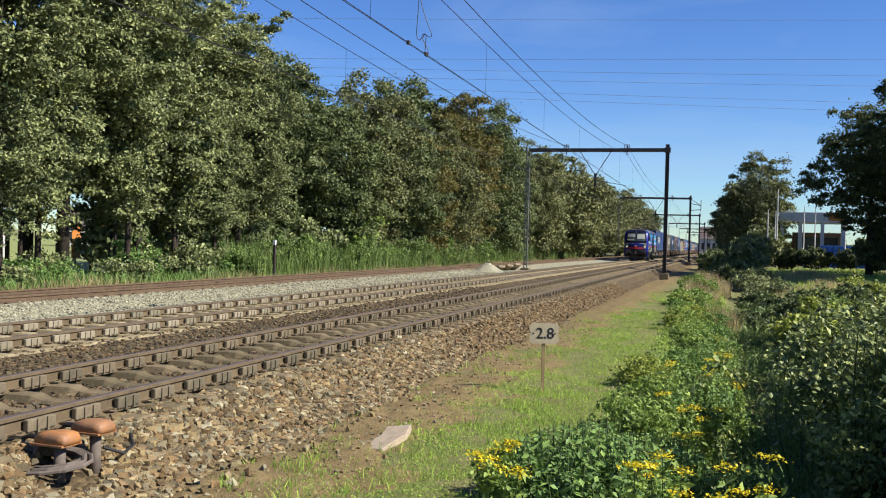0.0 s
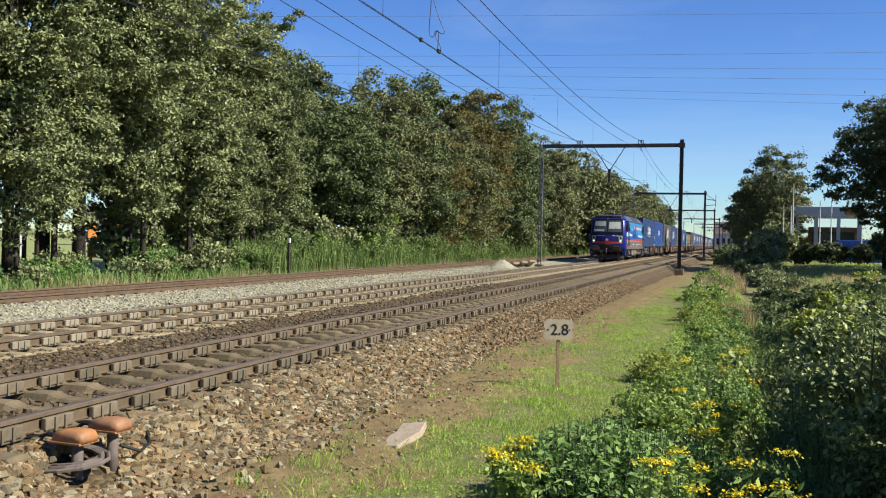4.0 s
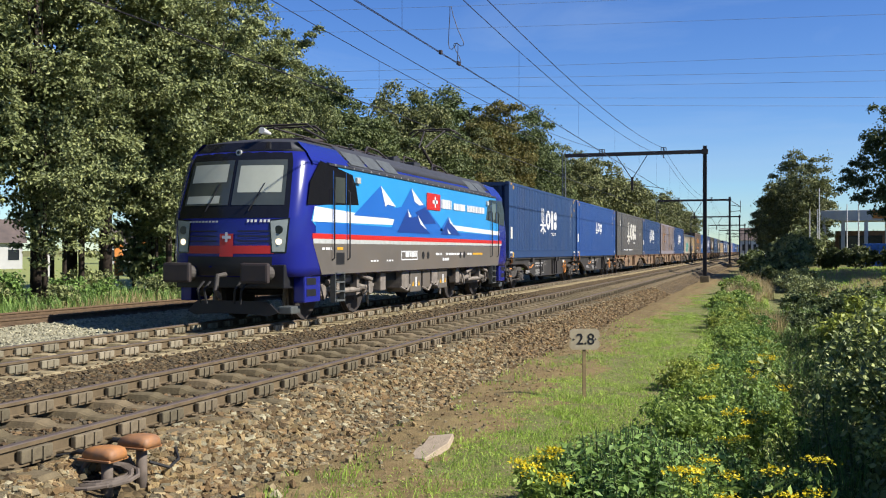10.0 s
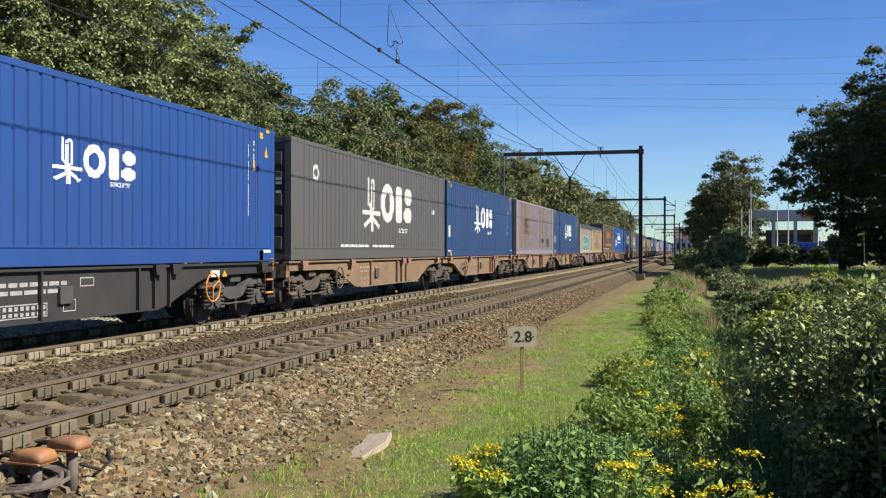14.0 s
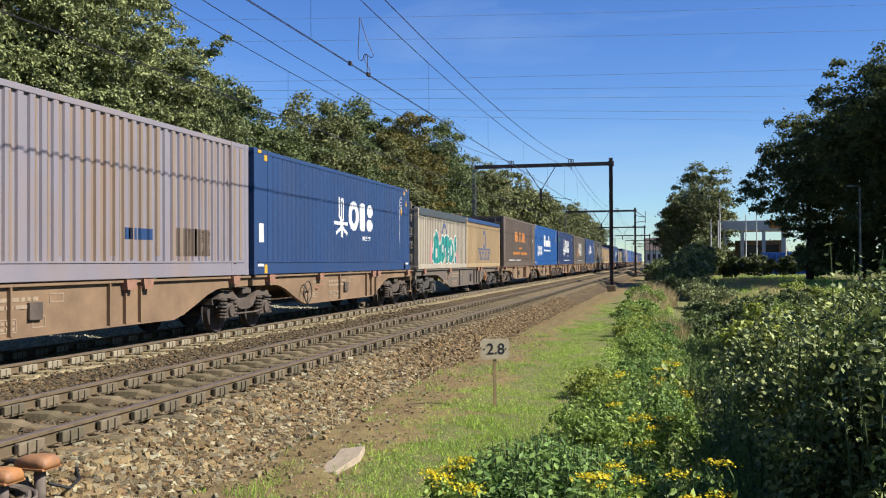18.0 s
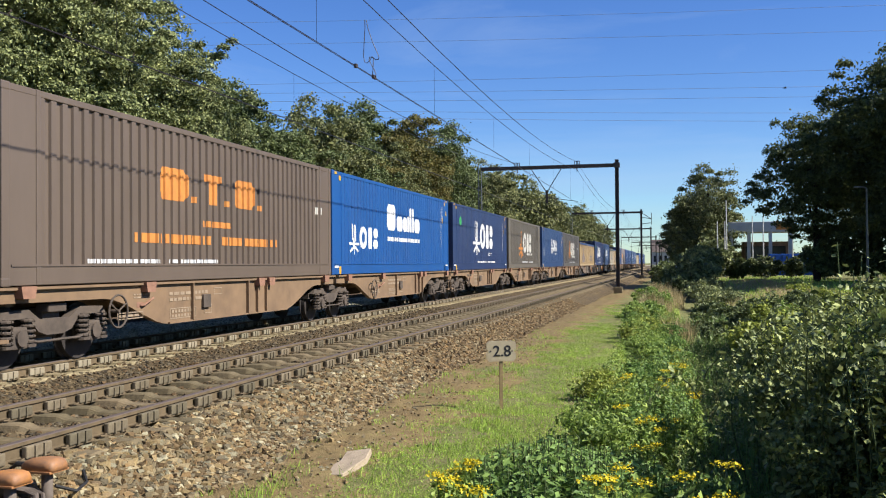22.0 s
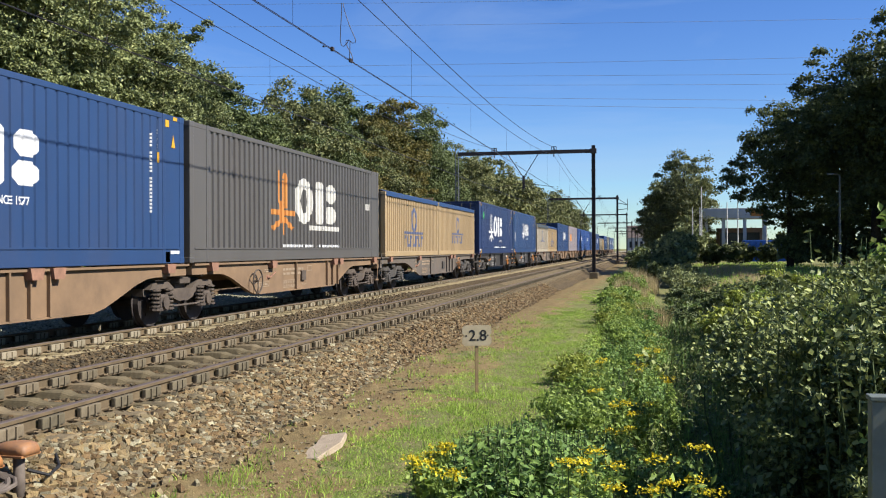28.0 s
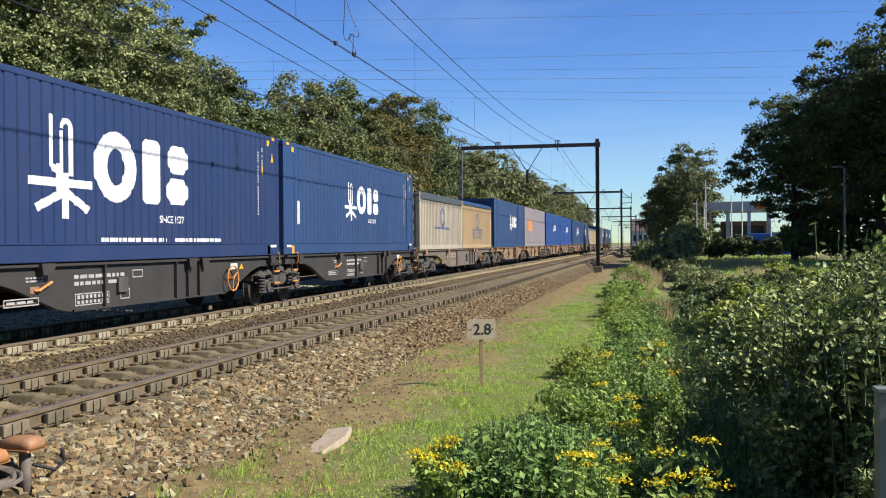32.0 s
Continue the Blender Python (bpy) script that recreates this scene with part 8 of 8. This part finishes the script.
def nettle_patch(x, y, rx, ry, h, n, seed):
    """Many upright stems with paired pointed leaves."""
    rng_ = np.random.default_rng(seed)
    t = thing("nettle_patch", "dense clump of dark green nettles", "nettles", "nettles", pose(x, y, ground_z(x, y)))
    cs, ns = [], []
    st = bmesh.new()
    for k in range(n):
        a, r = rng_.uniform(0, 6.28), rng_.uniform(0, 1) ** 0.5
        px, py = rx * r * math.cos(a), ry * r * math.sin(a)
        hh = h * rng_.uniform(0.6, 1.05) * (1 - 0.35 * r * r)
        lx, ly = rng_.normal(size=2) * 0.06
        tube(st, [(px, py, -0.05), (px + lx, py + ly, hh)], 0.004, 3)
        for z in np.arange(0.12, 1.0, 0.075):
            b = rng_.uniform(0, 6.28)
            for o in (0, 3.14):
                d = np.array((math.cos(b + o), math.sin(b + o), 0))
                cs.append(np.array((px + lx * z, py + ly * z, hh * z)) + d * 0.045)
                ns.append(d * 0.5 + np.array((0, 0, 1.0)))
    part("stem_mass", st, STEM, t)
    v, f = leaf_cards(rng_, np.array(cs), np.array(ns), 0.036, 0.12, 1.9)
    from_arrays("foliage", v, f, LEAF_NETTLE, t)


nettle_patch(-0.98, 7.4, 0.66, 0.85, 0.74, 420, 41)
nettle_patch(-0.55, 8.6, 0.5, 0.7, 0.6, 90, 42)
nettle_patch(-0.45, 6.5, 0.45, 0.6, 0.55, 90, 43)
nettle_patch(0.55, 6.6, 0.6, 1.0, 0.36, 200, 46)
nettle_patch(0.75, 8.4, 0.6, 1.1, 0.34, 180, 47)
nettle_patch(0.2, 9.8, 0.6, 1.1, 0.4, 160, 48)
nettle_patch(-0.3, 14.5, 0.6, 1.6, 0.55, 120, 44)
nettle_patch(-0.3, 18.5, 0.5, 2.5, 0.6, 150, 45)

# brambles and shrubs in and beyond the ditch
for i, (x, y, rx, ry, h, n, size, mat) in enumerate((
        # the bush at (3.3, 5.6) is out of view, added to shade the ditch
        (1.95, 9.2, 0.95, 1.30, 1.8, 19000, 0.034, LEAF_BRAMBLE), (2.8, 8.6, 0.90, 1.20, 2.4, 19000, 0.036, LEAF_PALE), (1.35, 9.4, 0.5, 0.80, 1.25, 5500, 0.04, LEAF_PALE), (2.45, 7.2, 0.85, 1.10, 1.6, 19000, 0.029, LEAF_BRAMBLE), (3.3, 5.6, 0.95, 1.2, 1.5, 9000, 0.035, LEAF_BRAMBLE), (1.36, 6.5, 0.28, 0.4, 1.35, 3200, 0.03, LEAF_PALE), (2.75, 11.0, 0.32, 0.4, 2.6, 1500, 0.06, LEAF_REED), (3.85, 10.5, 1.30, 1.60, 1.8, 9000, 0.06, LEAF_BRAMBLE),
        (1.80, 11.8, 0.90, 1.40, 1.5, 10000, 0.047, LEAF_BRAMBLE), (3.15, 13.0, 1.20, 1.60, 1.45, 8000, 0.06, LEAF_REED), (2.0, 14.6, 0.8, 1.4, 1.5, 6000, 0.05, LEAF_BRAMBLE),
        (2.1, 17.5, 0.8, 1.70, 1.4, 6000, 0.055, LEAF_BRAMBLE), (2.2, 21.5, 0.8, 2.2, 1.35, 6000, 0.06, LEAF_LIME), (2.2, 27.0, 0.8, 2.6, 1.3, 6000, 0.065, LEAF_DARK), (3.00, 18.0, 1.20, 1.60, 1.05, 6000, 0.065, LEAF_LIME), (2.60, 23.0, 1.10, 2.00, 0.75, 5000, 0.07, LEAF_LIME),
        (0.90, 33.0, 0.90, 3.00, 0.55, 4000, 0.075, LEAF_DARK), (-1.10, 36.0, 0.80, 2.20, 0.65, 4500, 0.07, LEAF_REED), (1.60, 42.0, 1.10, 3.00, 0.7, 4500, 0.085, LEAF_DARK), (-0.90, 46.0, 1.00, 3.00, 0.8, 4500, 0.08, LEAF_REED),
        (2.40, 54.0, 1.40, 3.00, 0.7, 4500, 0.08, LEAF_OAK), (1.70, 66.0, 1.30, 3.00, 1.3, 5000, 0.09, LEAF_OAK), (1.80, 76.0, 1.60, 3.50, 4.0, 6000, 0.14, LEAF_OAK), (0.20, 74.0, 1.50, 4.00, 1.80, 2600, 0.18, LEAF_DARK), (3.00, 100.0, 2.20, 6.00, 4.00, 3600, 0.26, LEAF_OAK), (-0.50, 100.0, 2.00, 6.00, 2.00, 3000, 0.22, LEAF_DARK), (4.50, 118.0, 2.50, 5.00, 5.50, 3600, 0.28, LEAF_OAK),
        (7.00, 30.0, 2.00, 2.50, 1.50, 2600, 0.14, LEAF_BRAMBLE), (5.50, 15.0, 1.60, 2.00, 1.90, 4200, 0.1, LEAF_BRAMBLE), (5.25, 11.0, 1.30, 1.60, 1.98, 4600, 0.09, LEAF_PALE), (7.20, 17.0, 1.80, 2.20, 2.40, 4200, 0.12, LEAF_BRAMBLE), (9.50, 24.0, 2.20, 2.60, 3.40, 4200, 0.15, LEAF_PALE), (12.00, 36.0, 2.60, 3.00, 4.20, 4200, 0.18, LEAF_BRAMBLE))):
    shrub("bramble_bush" if mat in (LEAF_BRAMBLE, LEAF_PALE) else "green_shrub", {LEAF_PALE: "tangled bush with large glossy leaves, coloured pale for sunlight", LEAF_LIME: "lime green shrub on the ditch bank", LEAF_BRAMBLE: "tangled bramble bush on the ditch bank"}.get(mat, "green shrub beside the ditch"), 500 + i, rx, ry, h, n, size, mat, (x, y), "bush" if mat in (LEAF_BRAMBLE, LEAF_PALE) else "shrub", "ditch bushes", None, 8 if y < 14 else 3, min(0.5, 0.28 * max(rx, 0.8)), 46)
for i in range(8):
    r_ = random.Random(860 + i)
    shrub("green_shrub", "low green shrub on the rough far bank", 860 + i, r_.uniform(0.6, 1.3), r_.uniform(1.0, 2.2), r_.uniform(0.5, 1.2), 2600, 0.075, (LEAF_REED, LEAF_DARK, LEAF_BRAMBLE, LEAF_LIME)[i % 4], (r_.uniform(2.4, 4.5) + 0.09 * i, 17 + 2.9 * i), "shrub", "bank shrubs", None, 2, 0.3, 34)
for i in range(48):
    r_ = random.Random(900 + i)
    shrub("leafy_weed", "low bright green leafy weed on the verge", 900 + i, 0.4, 0.6, r_.uniform(0.25, 0.55), 900, 0.04, (LEAF_REED, LEAF_REED, LEAF_NETTLE, LEAF_LIME)[i % 4], (r_.uniform(-1.15, 0.1), 10 + i * 0.62 + r_.uniform(0, 0.6)), "weed", "verge weeds", None, 2, 0.16, 30)
for k in range(9):
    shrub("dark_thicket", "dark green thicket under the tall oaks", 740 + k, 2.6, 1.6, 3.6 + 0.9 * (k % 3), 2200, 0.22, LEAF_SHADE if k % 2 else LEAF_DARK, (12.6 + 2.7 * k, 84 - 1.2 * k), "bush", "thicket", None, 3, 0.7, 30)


def canes(x, y, z, n, reach, mat, seed):
    """Arching shoots that stand out of a bush, with leaves along them."""
    rng_ = np.random.default_rng(seed)
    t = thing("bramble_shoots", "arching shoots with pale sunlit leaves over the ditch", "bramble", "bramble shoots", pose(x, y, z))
    cs = []
    for k in range(n):
        a = rng_.uniform(1.9, 4.6)
        r, up = reach * rng_.uniform(0.5, 1.1), rng_.uniform(0.15, 0.5)
        o = rng_.normal(size=3) * (0.35, 0.45, 0.12)
        d = np.array((math.cos(a), math.sin(a) * 0.8, 0))
        f = np.linspace(0, 1, 6)[:, None]
        pts = o + d * r * f + np.array((0, 0, 1.0)) * (up * 4 * f * (1 - f) * 0.7 + up * 0.4 * f - 0.25 * f ** 3)
        part("shoot", bar([tuple(p) for p in pts], [0.008, 0.007, 0.006, 0.005, 0.004, 0.003], 4), STEM, t)
        g = rng_.uniform(0.15, 1, 46)
        cs.append(np.stack([np.interp(g, f[:, 0], pts[:, i]) for i in range(3)], 1) + rng_.normal(size=(46, 3)) * 0.045)
    c = np.concatenate(cs)
    v, q = leaf_cards(rng_, c, rng_.normal(size=c.shape) * 0.5 + (0.45, -0.1, 0.6), 0.042, 0.12, 1.5)
    from_arrays("foliage", v, q, mat, t)


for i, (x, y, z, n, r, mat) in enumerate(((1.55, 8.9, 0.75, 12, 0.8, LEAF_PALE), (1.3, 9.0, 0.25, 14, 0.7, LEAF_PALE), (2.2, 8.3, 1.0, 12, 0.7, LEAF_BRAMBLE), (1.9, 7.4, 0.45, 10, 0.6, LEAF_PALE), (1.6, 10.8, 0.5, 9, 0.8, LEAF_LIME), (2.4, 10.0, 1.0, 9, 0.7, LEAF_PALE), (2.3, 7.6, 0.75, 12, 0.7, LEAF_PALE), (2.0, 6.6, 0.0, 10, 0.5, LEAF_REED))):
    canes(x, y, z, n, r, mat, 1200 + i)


def leafy_stems(x, y, z, top, n, seed):
    """Upright young shoots with large pale leaves in alternate rows."""
    rng_ = np.random.default_rng(seed)
    t = thing("sapling", "upright sapling shoots with large pale green leaves", "sapling", "ditch saplings", pose(x, y, z))
    cs, ns = [], []
    for k in range(n):
        o = rng_.normal(size=2) * 0.16
        lean_ = rng_.normal(size=2) * 0.12
        h = (top - z) * rng_.uniform(0.7, 1.0)
        part("shoot", bar([(o[0] * 0.4, o[1] * 0.4, -0.1), (o[0], o[1], h * 0.5), (o[0] + lean_[0], o[1] + lean_[1], h)], [0.012, 0.009, 0.004], 5), STEM, t)
        for q in np.arange(0.25, 1.0, 0.035):
            a = rng_.uniform(0, 6.28)
            d = np.array((math.cos(a), math.sin(a), 0.15))
            base = np.array((o[0] + lean_[0] * max(0, q * 2 - 1), o[1] + lean_[1] * max(0, q * 2 - 1), h * q))
            cs.append(base + d * 0.07)
            ns.append(np.array((0, 0, 1.0)) + d * 0.5)
    v, f = leaf_cards(rng_, np.array(cs), np.array(ns), 0.055, 0.1, 1.5)
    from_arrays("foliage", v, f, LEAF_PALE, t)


for i, (x, y, top, n) in enumerate(((1.2, 9.2, 1.5, 5), (1.45, 8.0, 1.35, 5), (1.75, 9.8, 1.75, 5), (1.6, 8.8, 1.2, 4), (2.1, 10.6, 1.7, 5), (1.0, 11.5, 0.8, 4), (1.9, 7.6, 1.25, 4), (1.35, 12.8, 0.9, 5))):
    leafy_stems(x, y, ground_z(x, y), top, n, 1300 + i)
# bushes added to darken the gap under the station canopy
for k in range(6):
    shrub("dark_thicket", "thicket added behind the filling station for the dark under its canopy", 780 + k, 2.4, 1.6, 3.4 + 0.5 * (k % 3), 1800, 0.24, LEAF_SHADE, (8.5 + 2.6 * k, 139 + k), "bush", "thicket", None, 2, 0.7, 30)
for k in range(12):
    shrub("clipped_hedge", "dark clipped hedge before the filling station", 700 + k, 1.8, 1.0, 2.3, 1500, 0.2, LEAF_SHADE, (6.0 + 2.8 * k, 100 - 0.6 * k), "hedge", "hedge row", None, 2, 0.5, 24)


# ---- pieces of the tracks and ballast ----
def stone_mesh(seed, r):
    rng_ = np.random.default_rng(seed)
    v = np.array([(a, b, c) for a in (-0.75, 0.75) for b in (-0.75, 0.75) for c in (-0.75, 0.75)]) * rng_.uniform(0.45, 1.35, (8, 3))
    bm = bmesh.new()
    for p in v:
        bm.verts.new(p * r * np.array((1.25, 1.0, 0.85)))
    bmesh.ops.convex_hull(bm, input=bm.verts[:])
    bmesh.ops.delete(bm, geom=[q for q in bm.verts if not q.link_faces], context="VERTS")
    me = bpy.data.meshes.new("stone")
    bm.to_mesh(me)
    bm.free()
    return me


def scatter(name, label, rng_, n, x0, x1, y0, y1, r0, r1, mat, parent, power=1.5, top=None):
    """Loose stones over a stretch of bed, all in one mesh."""
    stones = []
    for k in range(8):
        me = stone_mesh(60 + k, 1.0)
        me.calc_loop_triangles()
        stones.append((np.array([q.co for q in me.vertices]), np.array([q.vertices for q in me.loop_triangles])))
        bpy.data.meshes.remove(me)
    vs, fs, off = [], [], 0
    xs = rng_.uniform(x0, x1, n)
    ys = y0 + (y1 - y0) * rng_.uniform(0, 1, n) ** power
    for x, y in zip(xs, ys):
        if (x + 4.8) ** 2 + 0.4 * (y - 6.2) ** 2 < 0.05:
            continue
        v, f = stones[rng_.integers(0, 8)]
        r = rng_.uniform(r0, r1)
        a, b = rng_.uniform(0, 6.28), rng_.uniform(-1.1, 1.1)
        ca, sa, cb, sb2 = math.cos(a), math.sin(a), math.cos(b), math.sin(b)
        m = np.array(((ca, -sa * cb, sa * sb2), (sa, ca * cb, -ca * sb2), (0, sb2, cb)))
        vs.append(v @ m.T * r + (x, y, (top or bed)(x, y) + r * rng_.uniform(-0.3, 0.6)))
        fs.append(f + off)
        off += len(v)
    return from_arrays(name, np.concatenate(vs), np.concatenate(fs), mat, parent, "stuff", label)


rng = np.random.default_rng(21)
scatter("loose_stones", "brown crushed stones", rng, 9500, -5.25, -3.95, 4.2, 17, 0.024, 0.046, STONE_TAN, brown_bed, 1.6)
scatter("loose_stones", "reddish brown crushed stones", rng, 15000, -5.25, -3.95, 5.5, 46, 0.02, 0.042, STONE_RED, brown_bed, 1.35)
scatter("loose_stones", "brown crushed stones", rng, 14000, -9.2, -5.3, 5.5, 36, 0.016, 0.034, STONE_BROWN, brown_bed, 1.5)
scatter("loose_stones", "pale grey crushed stones", rng, 12000, -15.2, -12.55, 9, 60, 0.016, 0.034, STONE_GREY, grey_bed, 1.4)
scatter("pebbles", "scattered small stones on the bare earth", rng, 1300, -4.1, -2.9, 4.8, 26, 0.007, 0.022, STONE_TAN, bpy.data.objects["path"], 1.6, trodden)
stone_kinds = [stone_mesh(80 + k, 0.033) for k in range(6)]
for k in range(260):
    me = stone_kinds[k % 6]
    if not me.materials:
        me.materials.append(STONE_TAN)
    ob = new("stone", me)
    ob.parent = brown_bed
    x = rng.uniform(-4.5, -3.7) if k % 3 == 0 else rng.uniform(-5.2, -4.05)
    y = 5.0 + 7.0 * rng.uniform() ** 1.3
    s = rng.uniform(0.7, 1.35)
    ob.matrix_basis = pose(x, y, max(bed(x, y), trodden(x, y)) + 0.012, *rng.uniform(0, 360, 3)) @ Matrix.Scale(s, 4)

for track, x, near_end, smat, dmat, sm, ys in DAMPER_SETS:
    near = [(x, y, 0) for y in ys if y < near_end]
    far = [(x, y, 0) for y in ys if y >= near_end]
    pieces(sm, "sleeper", smat, track, near)
    joined("sleeper_row", sm, smat, track, far, "far concrete sleepers", "")
    clip = clip_mesh()
    for s in (-1, 1):
        rx = x + s * HALF
        joined("rail_clips", clip, RAIL_SIDE if dmat else RUST, track, [(rx, y, 0.0) for y in ys if y < 42], "rail clips", "")
        if dmat:
            for side in (1, -1):
                dm = damper_mesh(side)
                if side == 1:
                    pieces(dm, "rail_damper", dmat, track, [(rx, y + PITCH / 2, 0) for y in ys if y < 36])
                    joined("rail_damper_row", dm, dmat, track, [(rx, y + PITCH / 2, 0) for y in ys if 36 <= y < 160], "far rail dampers", "")
                else:
                    joined("rail_damper_row", dm, dmat, track, [(rx, y + PITCH / 2, 0) for y in ys if y < 60], "rail dampers on the far side", "")


# ---- movement ----
SPEED, START = 10.458, -14.95
DRIFT = ((0.0, -0.5), (6.0, 0.0), (11.5, 0.3), (14.0, 0.06), (20.0, -0.15), (26.0, -0.12), (32.0, 0.04))


def front_at(t):
    return START - SPEED * (t - 13.0) + float(np.interp(t, [d[0] for d in DRIFT], [d[1] for d in DRIFT]))


def bird():
    """A small dark bird that crosses the sky."""
    t = thing("bird", "small dark bird flying across the sky", "bird")
    part("body", tube(bmesh.new(), [(-0.13, 0, 0), (-0.08, 0, 0.005), (0.0, 0, 0.0), (0.08, 0, 0), (0.15, 0, 0)], [0.008, 0.03, 0.04, 0.025, 0.01], 8), BLACK, t)
    for s in (-1, 1):
        w = bmesh.new()
        prism(w, [(-0.06, 0), (0.05, 0), (0.03, s * 0.16), (-0.01, s * 0.24), (-0.04, s * 0.15)], -0.004, 0.004, "z")
        part("wing", w, BLACK, t).rotation_euler = (s * radians(14), 0, 0)
    return t


flyer = bird()
FLIGHT = ((0.0, 190.0, 110.0, 20.0), (22.5, 2.76, 64.29, 12.48), (23.0, -1.51, 63.25, 12.26), (23.5, -4.96, 62.41, 12.62), (24.0, -7.73, 61.72, 13.15), (24.5, -9.68, 61.25, 13.12), (25.0, -11.22, 60.89, 13.33), (32.0, -34.0, 56.0, 15.5))


def motions():
    walk(flyer, [(t, pose(x, y, z, 0, 0, 12)) for t, x, y, z in FLIGHT])
    for ob, s in TRAIN:
        walk(ob, [(t, pose(TRACK_X, front_at(t) + s, 0)) for t, _ in DRIFT])
        for w in ob.children_recursive:
            if w.name.startswith("wheelset") and s < 240:
                x, y, r = w.location
                walk(w, [(k / 15, pose(x, y, r, math.degrees(SPEED * (k / 15) / r))) for k in range(int(32 * 15) + 1)])


motions()
